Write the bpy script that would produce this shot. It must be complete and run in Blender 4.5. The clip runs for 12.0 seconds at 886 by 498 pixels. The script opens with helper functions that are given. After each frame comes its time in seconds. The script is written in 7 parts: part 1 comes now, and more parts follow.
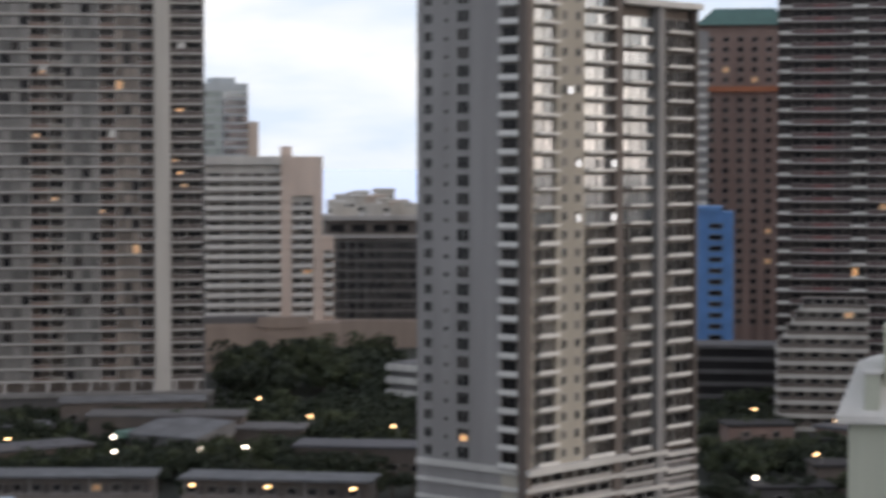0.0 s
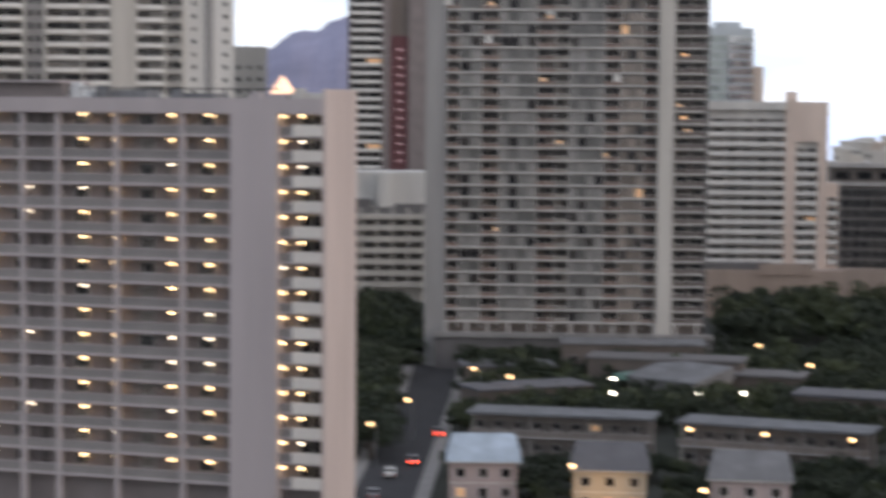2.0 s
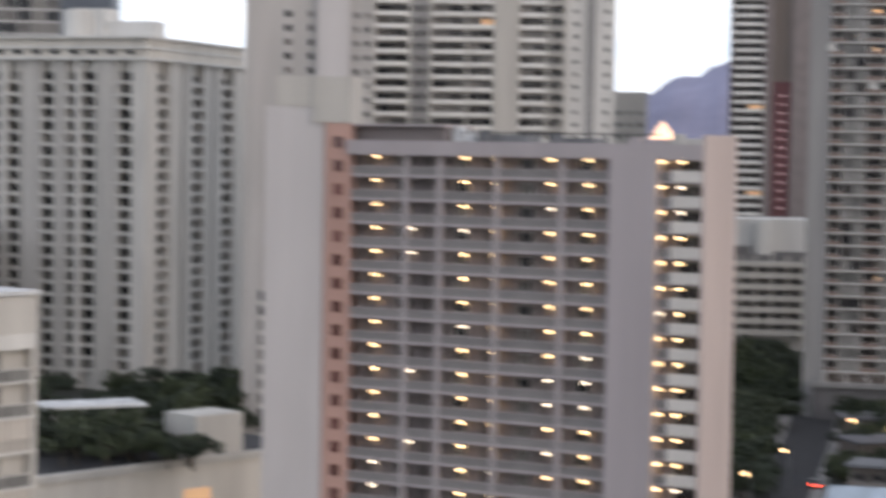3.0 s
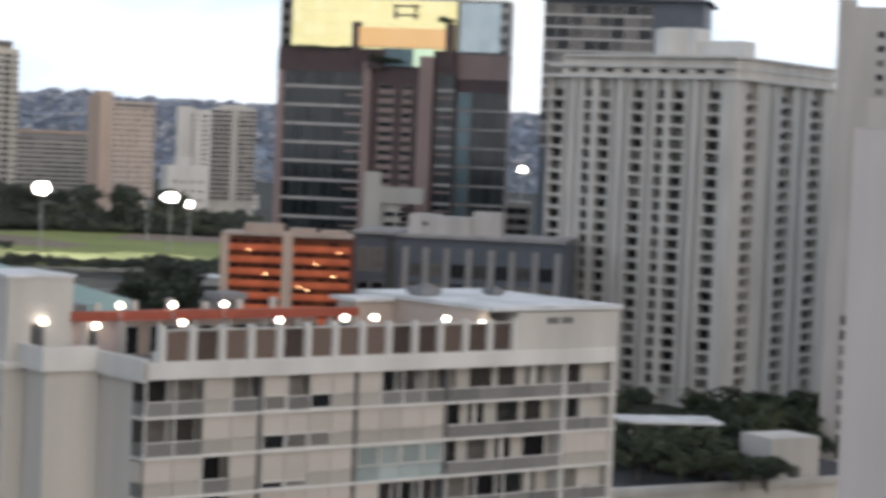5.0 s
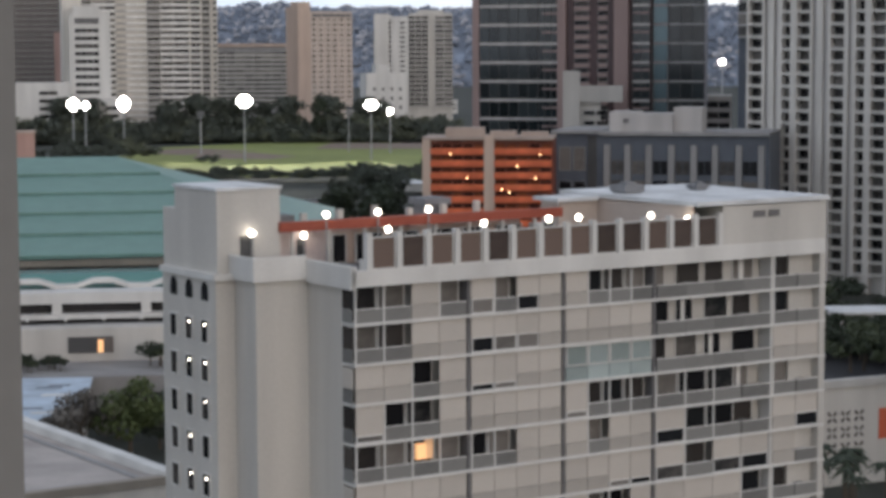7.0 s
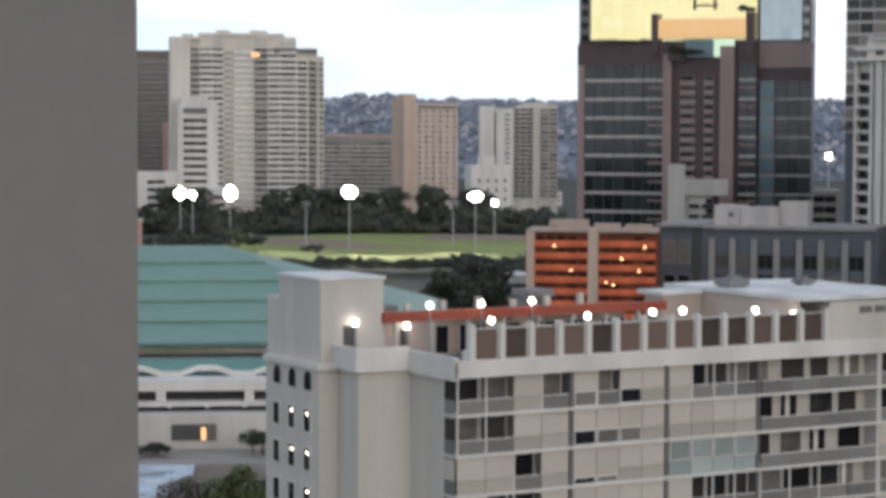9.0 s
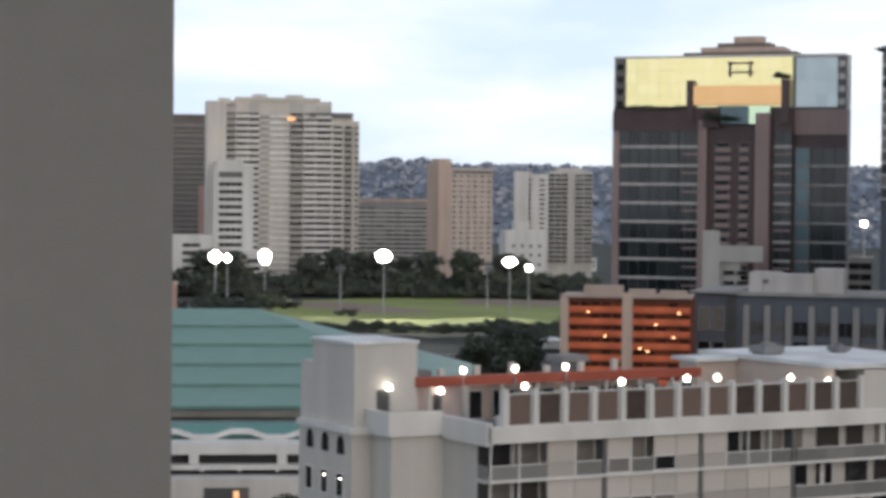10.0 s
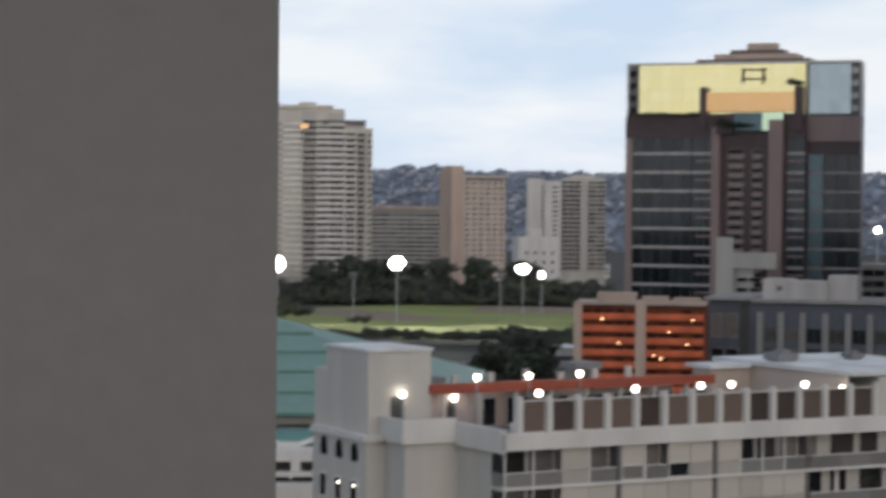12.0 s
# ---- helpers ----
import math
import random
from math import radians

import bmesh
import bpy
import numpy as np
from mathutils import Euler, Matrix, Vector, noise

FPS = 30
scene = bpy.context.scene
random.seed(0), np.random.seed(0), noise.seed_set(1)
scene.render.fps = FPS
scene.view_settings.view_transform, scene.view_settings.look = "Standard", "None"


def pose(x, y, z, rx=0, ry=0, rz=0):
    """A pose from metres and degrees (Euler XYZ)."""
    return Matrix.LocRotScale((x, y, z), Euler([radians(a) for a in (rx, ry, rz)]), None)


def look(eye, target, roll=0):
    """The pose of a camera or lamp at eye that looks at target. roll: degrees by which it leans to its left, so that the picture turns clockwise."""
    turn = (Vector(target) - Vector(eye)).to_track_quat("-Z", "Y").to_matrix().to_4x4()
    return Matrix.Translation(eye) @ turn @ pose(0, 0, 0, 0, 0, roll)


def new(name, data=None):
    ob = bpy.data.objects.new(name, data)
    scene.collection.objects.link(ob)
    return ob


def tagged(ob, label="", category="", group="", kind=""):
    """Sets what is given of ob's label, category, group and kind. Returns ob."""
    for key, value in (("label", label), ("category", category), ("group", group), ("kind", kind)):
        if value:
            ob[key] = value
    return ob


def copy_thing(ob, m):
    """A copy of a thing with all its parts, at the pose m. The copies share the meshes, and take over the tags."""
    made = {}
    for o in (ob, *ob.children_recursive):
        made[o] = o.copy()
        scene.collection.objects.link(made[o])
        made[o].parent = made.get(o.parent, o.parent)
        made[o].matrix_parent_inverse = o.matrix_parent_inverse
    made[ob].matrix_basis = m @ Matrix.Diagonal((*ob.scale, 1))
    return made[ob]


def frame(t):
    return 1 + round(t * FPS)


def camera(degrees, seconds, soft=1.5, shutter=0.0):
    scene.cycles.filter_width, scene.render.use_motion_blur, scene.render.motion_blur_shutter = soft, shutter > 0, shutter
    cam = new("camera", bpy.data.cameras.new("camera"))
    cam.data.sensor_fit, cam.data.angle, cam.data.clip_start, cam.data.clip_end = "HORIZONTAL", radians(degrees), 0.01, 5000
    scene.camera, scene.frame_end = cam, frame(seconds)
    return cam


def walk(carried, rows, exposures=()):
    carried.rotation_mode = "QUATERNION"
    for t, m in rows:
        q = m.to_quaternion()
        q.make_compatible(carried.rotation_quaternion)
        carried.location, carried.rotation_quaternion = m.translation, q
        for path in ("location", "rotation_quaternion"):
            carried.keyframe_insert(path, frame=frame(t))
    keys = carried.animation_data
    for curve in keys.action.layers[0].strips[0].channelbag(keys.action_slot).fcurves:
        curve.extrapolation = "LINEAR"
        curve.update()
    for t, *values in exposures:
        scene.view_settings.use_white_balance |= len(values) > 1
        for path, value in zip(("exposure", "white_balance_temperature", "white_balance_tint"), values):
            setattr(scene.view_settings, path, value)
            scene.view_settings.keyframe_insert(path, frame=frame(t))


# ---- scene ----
EYE_Z = 58.0


def aim(right, up, roll, side=0.0):
    """Camera pose: degrees to the right of +Y, degrees up, roll, and metres aside."""
    turn = Matrix.Rotation(radians(-right), 4, "Z") @ Matrix.Rotation(radians(up), 4, "X") @ Matrix.Rotation(radians(roll), 4, "Y")
    return Matrix.Translation((side, 0, EYE_Z)) @ turn @ Matrix.Rotation(radians(90), 4, "X")


cam = camera(23.43, 12.0, soft=3.7, shutter=0.7)
walk(cam, [
    (0, aim(48.983, -2.331, -0.022, 0.030)),
    (0.5, aim(46.126, -2.820, -0.402, 0.030)),
    (1, aim(43.337, -3.600, -0.333, 0.031)),
    (1.5, aim(39.692, -4.325, -0.298, 0.031)),
    (2, aim(35.576, -3.859, -0.445, 0.032)),
    (2.5, aim(31.352, -3.324, -0.656, 0.032)),
    (3, aim(25.451, -2.763, -0.896, 0.033)),
    (3.5, aim(20.808, -2.118, -0.620, 0.033)),
    (3.7, aim(18.378, -2.387, -1.062, 0.033)),
    (5.3, aim(7.309, -2.801, -2.910, 0.034)),
    (5.5, aim(5.516, -3.122, -3.014, 0.035)),
    (6, aim(4.304, -4.664, -1.345, 0.035)),
    (6.5, aim(4.643, -5.643, -0.314, 0.022)),
    (6.7, aim(4.402, -5.638, 0.280, 0.016)),
    (8.3, aim(5.283, -4.047, -0.453, 0.000)),
    (8.5, aim(3.926, -4.028, -0.498, 0.000)),
    (9, aim(1.723, -2.976, -0.201, 0.000)),
    (9.5, aim(1.542, -1.975, -0.607, 0.000)),
    (10, aim(0.794, -1.244, -0.538, 0.000)),
    (10.5, aim(-0.000, -1.446, -0.299, -0.005)),
    (11, aim(-0.456, -1.477, -1.025, -0.017)),
    (11.5, aim(-0.853, -1.520, -1.102, -0.032)),
    (12, aim(0.447, -1.058, -0.489, -0.064)),
], exposures=[(0.0, 0.23, 6900, 14), (1.5, 0.42, 6850, 15), (2.0, 0.56, 6800, 14), (2.5, 0.62, 6800, 14), (3.5, 0.7, 6800, 13), (5.5, 0.3, 6600, 11), (6.5, 0.2, 6550, 12), (8.5, 0.42, 6550, 11), (9.5, 0.34, 6600, 11), (10.5, 0.1, 6560, 11), (12.0, -0.05, 6600, 11)])

# ---- sky and sun: an overcast dusk ----
world = bpy.data.worlds.new("dusk_sky")
scene.world = world
world.use_nodes = True
wn, wl = world.node_tree.nodes, world.node_tree.links
wn.clear()
w_out = wn.new("ShaderNodeOutputWorld")
w_bg = wn.new("ShaderNodeBackground")
w_sky = wn.new("ShaderNodeTexSky")
w_sky.sky_type, w_sky.sun_disc = "NISHITA", False
w_sky.sun_elevation, w_sky.sun_rotation = radians(14), radians(152)
w_sky.altitude, w_sky.dust_density = 60, 1.5
w_co = wn.new("ShaderNodeTexCoord")
w_map = wn.new("ShaderNodeMapping")
w_map.inputs["Scale"].default_value = (7, 7, 26)
w_noise = wn.new("ShaderNodeTexNoise")
w_noise.inputs["Scale"].default_value, w_noise.inputs["Detail"].default_value = 1.0, 6
w_ramp = wn.new("ShaderNodeValToRGB")
w_ramp.color_ramp.elements[0].position, w_ramp.color_ramp.elements[0].color = 0.38, (6.2, 7.6, 9.6, 1)
w_ramp.color_ramp.elements[1].position, w_ramp.color_ramp.elements[1].color = 0.62, (9.0, 9.5, 10.2, 1)
w_mix = wn.new("ShaderNodeMixRGB")
w_mix.inputs[0].default_value = 0.85
wl.new(w_co.outputs["Generated"], w_map.inputs["Vector"])
wl.new(w_map.outputs[0], w_noise.inputs["Vector"])
wl.new(w_noise.outputs["Fac"], w_ramp.inputs[0])
wl.new(w_sky.outputs[0], w_mix.inputs[1])
wl.new(w_ramp.outputs[0], w_mix.inputs[2])
w_sep = wn.new("ShaderNodeSeparateXYZ")
w_high = wn.new("ShaderNodeValToRGB")
w_high.color_ramp.elements[0].position, w_high.color_ramp.elements[0].color = 0.02, (1.12, 1.12, 1.12, 1)
w_high.color_ramp.elements[1].position, w_high.color_ramp.elements[1].color = 0.5, (0.66, 0.66, 0.68, 1)
w_mul = wn.new("ShaderNodeMixRGB")
w_mul.blend_type = "MULTIPLY"
w_mul.inputs[0].default_value = 1.0
wl.new(w_co.outputs["Generated"], w_sep.inputs[0])
wl.new(w_sep.outputs["Z"], w_high.inputs[0])
wl.new(w_mix.outputs[0], w_mul.inputs[1])
wl.new(w_high.outputs[0], w_mul.inputs[2])
# the sky turns warmer towards the sunset, behind the balcony
w_west = wn.new("ShaderNodeValToRGB")
w_west.color_ramp.elements[0].position, w_west.color_ramp.elements[0].color = 0.0, (1.05, 1.0, 0.955, 1)
w_west.color_ramp.elements[1].position, w_west.color_ramp.elements[1].color = 0.62, (1, 1, 1, 1)
w_half = wn.new("ShaderNodeMath")
w_half.operation = "MULTIPLY_ADD"
w_half.inputs[1].default_value, w_half.inputs[2].default_value = 0.5, 0.5
w_tint = wn.new("ShaderNodeMixRGB")
w_tint.blend_type = "MULTIPLY"
w_tint.inputs[0].default_value = 1.0
wl.new(w_sep.outputs["Y"], w_half.inputs[0])
wl.new(w_half.outputs[0], w_west.inputs[0])
wl.new(w_mul.outputs[0], w_tint.inputs[1])
wl.new(w_west.outputs[0], w_tint.inputs[2])
wl.new(w_tint.outputs[0], w_bg.inputs[0])
w_bg.inputs[1].default_value = 0.1
wl.new(w_bg.outputs[0], w_out.inputs[0])

sun_data = bpy.data.lights.new("sun", "SUN")
sun_data.energy, sun_data.angle, sun_data.color = 0.45, radians(35), (1.0, 0.88, 0.78)
sun = new("sun", sun_data)
sun.matrix_world = look((94, -176, 60), (0, 0, 0))

# ---- materials ----
def piece_random(n, l):
    """A number for each piece, whether it is an object or an island of a joined part."""
    info, geo, add, fr = n.new("ShaderNodeObjectInfo"), n.new("ShaderNodeNewGeometry"), n.new("ShaderNodeMath"), n.new("ShaderNodeMath")
    add.operation, fr.operation = "ADD", "FRACT"
    l.new(info.outputs["Random"], add.inputs[0])
    l.new(geo.outputs["Random Per Island"], add.inputs[1])
    l.new(add.outputs[0], fr.inputs[0])
    return fr.outputs[0]


def node_mat(name, color, rough=0.8, metal=0.0, spread=0.18, grain=6.0, stain=0.25, bump=0.15, random_tone=0.0, streak=False):
    """A plain surface with stains and fine grain in object space; random_tone varies whole pieces."""
    m = bpy.data.materials.new(name)
    m.use_nodes = True
    nt, n, l = m.node_tree, m.node_tree.nodes, m.node_tree.links
    b = n["Principled BSDF"]
    b.inputs["Roughness"].default_value, b.inputs["Metallic"].default_value = rough, metal
    co = n.new("ShaderNodeTexCoord")
    mp = n.new("ShaderNodeMapping")
    mp.inputs["Scale"].default_value = (1, 1, 0.12) if streak else (1, 1, 1)
    big, fine = n.new("ShaderNodeTexNoise"), n.new("ShaderNodeTexNoise")
    big.inputs["Scale"].default_value, big.inputs["Detail"].default_value = stain, 5
    fine.inputs["Scale"].default_value, fine.inputs["Detail"].default_value = grain, 4
    l.new(co.outputs["Object"], mp.inputs[0])
    l.new(mp.outputs[0], big.inputs["Vector"])
    l.new(co.outputs["Object"], fine.inputs["Vector"])
    add = n.new("ShaderNodeMath")
    add.operation = "MULTIPLY_ADD"
    add.inputs[1].default_value = 0.35
    l.new(fine.outputs["Fac"], add.inputs[0])
    l.new(big.outputs["Fac"], add.inputs[2])
    tone = add.outputs[0]
    if random_tone:
        info = piece_random(n, l)
        ra = n.new("ShaderNodeMath")
        ra.operation = "MULTIPLY_ADD"
        ra.inputs[1].default_value = random_tone
        l.new(info, ra.inputs[0])
        l.new(tone, ra.inputs[2])
        tone = ra.outputs[0]
    ramp = n.new("ShaderNodeValToRGB")
    lo = [c * (1 - spread) for c in color]
    hi = [min(c * (1 + spread), 0.95) for c in color]
    ramp.color_ramp.elements[0].position, ramp.color_ramp.elements[1].position = 0.42, 0.98 + random_tone
    ramp.color_ramp.elements[0].color, ramp.color_ramp.elements[1].color = (*lo, 1), (*hi, 1)
    l.new(tone, ramp.inputs[0])
    l.new(ramp.outputs[0], b.inputs["Base Color"])
    if bump:
        bp = n.new("ShaderNodeBump")
        bp.inputs["Strength"].default_value, bp.inputs["Distance"].default_value = bump, 0.05
        l.new(fine.outputs["Fac"], bp.inputs["Height"])
        l.new(bp.outputs[0], b.inputs["Normal"])
    return m


def glass_mat(name, dark, light, rough=0.08, metal=0.0, spec=0.5, bias=0.5):
    """A pane seen from outside; its tone (curtains, blinds, dark rooms) differs from pane to pane."""
    m = bpy.data.materials.new(name)
    m.use_nodes = True
    n, l = m.node_tree.nodes, m.node_tree.links
    b = n["Principled BSDF"]
    b.inputs["Roughness"].default_value, b.inputs["Metallic"].default_value = rough, metal
    b.inputs["Specular IOR Level"].default_value = spec
    info = piece_random(n, l)
    co = n.new("ShaderNodeTexCoord")
    ns = n.new("ShaderNodeTexNoise")
    ns.inputs["Scale"].default_value = 0.9
    l.new(co.outputs["Object"], ns.inputs["Vector"])
    add = n.new("ShaderNodeMath")
    add.operation = "MULTIPLY_ADD"
    add.inputs[1].default_value = 0.35
    l.new(ns.outputs["Fac"], add.inputs[0])
    l.new(info, add.inputs[2])
    ramp = n.new("ShaderNodeValToRGB")
    ramp.color_ramp.elements[0].position, ramp.color_ramp.elements[1].position = bias, 1.15
    ramp.color_ramp.elements[0].color, ramp.color_ramp.elements[1].color = (*dark, 1), (*light, 1)
    l.new(add.outputs[0], ramp.inputs[0])
    l.new(ramp.outputs[0], b.inputs["Base Color"])
    bp = n.new("ShaderNodeBump")
    bp.inputs["Strength"].default_value = 0.06
    l.new(ns.outputs["Fac"], bp.inputs["Height"])
    l.new(bp.outputs[0], b.inputs["Normal"])
    return m


def glow_mat(name, color, strength):
    m = bpy.data.materials.new(name)
    m.use_nodes = True
    b = m.node_tree.nodes["Principled BSDF"]
    b.inputs["Base Color"].default_value = (*color, 1)
    b.inputs["Emission Color"].default_value = (*color, 1)
    b.inputs["Emission Strength"].default_value = strength
    return m


M = {
    "white": node_mat("white_paint", (0.62, 0.61, 0.58), 0.7, streak=True),
    "offwhite": node_mat("off_white_render", (0.51, 0.49, 0.45), 0.8, streak=True),
    "cream": node_mat("cream_render", (0.61, 0.575, 0.515), 0.85, streak=True),
    "grey": node_mat("grey_concrete", (0.30, 0.295, 0.29), 0.85, streak=True),
    # Dark concrete; also stands in for shade in recesses and openings.
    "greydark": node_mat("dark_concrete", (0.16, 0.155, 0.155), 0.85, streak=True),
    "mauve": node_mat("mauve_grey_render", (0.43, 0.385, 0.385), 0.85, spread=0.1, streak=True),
    # Mauve darkened for corridor shade; also the dark red tower's piers.
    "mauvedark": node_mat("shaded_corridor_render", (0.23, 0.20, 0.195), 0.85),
    "pink": node_mat("pale_pink_render", (0.52, 0.44, 0.41), 0.85, streak=True),
    "salmon": node_mat("salmon_render", (0.50, 0.32, 0.27), 0.85, streak=True),
    "towerb": node_mat("taupe_render", (0.30, 0.29, 0.285), 0.8, streak=True),
    "cream_b": node_mat("beige_render", (0.42, 0.39, 0.33), 0.8, streak=True),
    "brown": node_mat("brown_concrete", (0.16, 0.135, 0.12), 0.85, streak=True),
    "redbrown": node_mat("red_brown_brick", (0.27, 0.19, 0.165), 0.85, streak=True),
    "maroon": node_mat("maroon_panel", (0.12, 0.045, 0.05), 0.7),
    "granite": node_mat("pink_granite", (0.30, 0.215, 0.20), 0.45, streak=True),
    "granitedark": node_mat("dark_red_granite", (0.075, 0.045, 0.046), 0.4),
    "orange": node_mat("orange_brick_paint", (0.60, 0.14, 0.06), 0.8, spread=0.35),
    "redbeam": node_mat("terracotta_paint", (0.30, 0.065, 0.035), 0.7),
    "tan": node_mat("tan_render", (0.50, 0.39, 0.32), 0.85, streak=True),
    "tanlight": node_mat("light_tan_render", (0.52, 0.44, 0.38), 0.85, streak=True),
    "blue": node_mat("blue_paint", (0.15, 0.34, 0.68), 0.6),
    "teal": node_mat("teal_metal_roof", (0.135, 0.25, 0.215), 0.55, spread=0.1, grain=1.5),
    "tealdark": node_mat("teal_seam", (0.06, 0.14, 0.125), 0.55),
    "roofwhite": node_mat("white_membrane_roof", (0.60, 0.61, 0.61), 0.8, spread=0.3, stain=0.3),
    "roofgrey": node_mat("grey_shingle_roof", (0.13, 0.13, 0.14), 0.9),
    "rooflight": node_mat("weathered_light_roof", (0.18, 0.183, 0.19), 0.8, spread=0.3),
    "roofbrown": node_mat("brown_gravel_roof", (0.40, 0.36, 0.33), 0.9, spread=0.35, stain=0.12),
    "slab": node_mat("slab_edge_concrete", (0.46, 0.44, 0.42), 0.8, streak=True),
    "railwhite": node_mat("white_balcony_panel", (0.70, 0.69, 0.66), 0.6, random_tone=0.2),
    "railgrey": node_mat("smoked_balcony_panel", (0.15, 0.148, 0.14), 0.7, random_tone=0.5, spread=0.35),
    "shutter": node_mat("cream_roller_shutter", (0.46, 0.425, 0.38), 0.7, random_tone=0.5, spread=0.12),
    "shutterlow": node_mat("beige_lower_panel", (0.36, 0.335, 0.30), 0.7, random_tone=0.5, spread=0.12),
    "frame": node_mat("window_frame_metal", (0.38, 0.38, 0.37), 0.5),
    "framedark": node_mat("dark_window_frame", (0.06, 0.06, 0.06), 0.5),
    "asphalt": node_mat("asphalt", (0.035, 0.035, 0.038), 0.9),
    "pavement": node_mat("pavement_concrete", (0.26, 0.25, 0.24), 0.9),
    "earth": node_mat("dark_ground_cover", (0.03, 0.034, 0.026), 0.95, spread=0.5, stain=0.03, grain=0.4),
    "grass": node_mat("mown_grass", (0.19, 0.22, 0.06), 0.95, spread=0.25, stain=0.02, grain=0.3),
    "dirt": node_mat("infield_dirt", (0.20, 0.15, 0.12), 0.95),
    "bark": node_mat("bark", (0.10, 0.08, 0.06), 0.95),
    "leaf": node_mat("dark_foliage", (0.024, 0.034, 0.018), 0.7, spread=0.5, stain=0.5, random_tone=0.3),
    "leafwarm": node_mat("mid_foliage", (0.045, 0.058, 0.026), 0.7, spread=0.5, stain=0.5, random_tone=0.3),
    # The sea glows to imitate bright haze over it.
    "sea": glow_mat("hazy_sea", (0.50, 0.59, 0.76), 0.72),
    # Distance haze is put into these two blue-tinted base colours.
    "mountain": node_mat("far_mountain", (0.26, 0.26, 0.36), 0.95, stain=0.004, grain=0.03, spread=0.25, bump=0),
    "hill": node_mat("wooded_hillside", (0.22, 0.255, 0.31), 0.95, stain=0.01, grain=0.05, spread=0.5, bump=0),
    "balcony_wall": node_mat("balcony_wall_paint", (0.200, 0.193, 0.180), 0.9, spread=0.13, stain=1.6, grain=40, bump=0.03),
    "metal": node_mat("galvanised_metal", (0.36, 0.37, 0.38), 0.4, 0.7),
    "red": node_mat("red_paint", (0.35, 0.03, 0.02), 0.4),
    "carpaint": node_mat("grey_car_paint", (0.20, 0.20, 0.21), 0.3, 0.3),
    "tyre": node_mat("tyre_rubber", (0.02, 0.02, 0.02), 0.9),
    "glass": glass_mat("window_glass", (0.014, 0.015, 0.017), (0.20, 0.185, 0.17), 0.15, spec=0.35, bias=0.55),
    "glassdark": glass_mat("dark_window_glass", (0.01, 0.01, 0.012), (0.05, 0.045, 0.042), 0.25, spec=0.2, bias=0.6),
    "glasswarm": glass_mat("brown_window_glass", (0.016, 0.013, 0.012), (0.16, 0.13, 0.11), 0.15, spec=0.35, bias=0.45),
    "glassblue": glass_mat("reflective_window_glass", (0.34, 0.38, 0.41), (0.86, 0.88, 0.90), 0.08, 0.85, bias=0.2),
    "glassgreen": glass_mat("green_curtain_wall", (0.01, 0.014, 0.016), (0.034, 0.042, 0.045), 0.06, bias=0.3),
    "glasspale": glass_mat("pale_screen_glass", (0.22, 0.26, 0.25), (0.40, 0.46, 0.45), 0.2, bias=0.2),
    # Reflected sunset gold is put into the mirror's own colour.
    "glassgold": glass_mat("gold_mirror_glass", (0.92, 0.80, 0.40), (0.95, 0.84, 0.46), 0.12, 1.0, bias=0.1),
    "glassamber": glass_mat("amber_mirror_glass", (0.85, 0.50, 0.22), (0.88, 0.54, 0.26), 0.15, 1.0, bias=0.1),
    "glasssilver": glass_mat("silver_mirror_glass", (0.36, 0.42, 0.44), (0.42, 0.48, 0.50), 0.15, 0.9, bias=0.1),
    "lit": glow_mat("lit_room", (1.0, 0.56, 0.26), 0.6),
    "litdim": glow_mat("dimly_lit_room", (1.0, 0.62, 0.34), 0.13),
    "bulbwarm": glow_mat("warm_corridor_lamp", (1.0, 0.70, 0.36), 5.5),
    "bulbwhite": glow_mat("white_lamp", (1.0, 0.93, 0.80), 9.0),
    "bulbpale": glow_mat("pale_corridor_lamp", (1.0, 0.86, 0.66), 3.5),
    "bulbamber": glow_mat("amber_street_lamp", (1.0, 0.62, 0.30), 5.0),
    "flood": glow_mat("stadium_flood_lamp", (1.0, 0.98, 0.92), 25.0),
    "taillight": glow_mat("red_tail_light", (1.0, 0.08, 0.03), 6.0),
}
M["smoked"] = glass_mat("smoked_terrace_screen", (0.05, 0.04, 0.036), (0.17, 0.125, 0.105), 0.15, spec=0.3, bias=0.2)
M["gallery_rail"] = node_mat("corridor_rail_panel", (0.22, 0.205, 0.2), 0.8, random_tone=0.3)
M["pinkwhite"] = node_mat("pale_balcony_front", (0.66, 0.62, 0.57), 0.8, random_tone=0.2)
M["door_grey"] = node_mat("grey_flat_door", (0.12, 0.105, 0.10), 0.7, random_tone=0.6, spread=0.4)
M["lit_pyramid"] = glow_mat("glowing_skylight", (1.0, 0.62, 0.40), 0.9)
M["maroonglass"] = glass_mat("reddish_window", (0.10, 0.045, 0.04), (0.2, 0.10, 0.09))
M["railbrown"] = node_mat("grey_brown_balcony_front", (0.15, 0.135, 0.12), 0.6, random_tone=0.7, spread=0.5)
M["raildark"] = node_mat("dark_balcony_front", (0.085, 0.07, 0.065), 0.6, random_tone=0.7, spread=0.4)
# Panes made bright white by emission.
M["bluewhite"] = glow_mat("white_lit_room", (0.95, 0.97, 1.0), 0.8)
M["railpale"] = node_mat("pale_loggia_front", (0.34, 0.33, 0.31), 0.7, random_tone=0.4)
M["bluegrey"] = node_mat("blue_grey_panel", (0.10, 0.115, 0.14), 0.5)
M["litpink"] = glow_mat("pinkish_stair_light", (1.0, 0.6, 0.62), 0.1)
M["peach"] = node_mat("peach_render", (0.40, 0.32, 0.27), 0.85, streak=True)
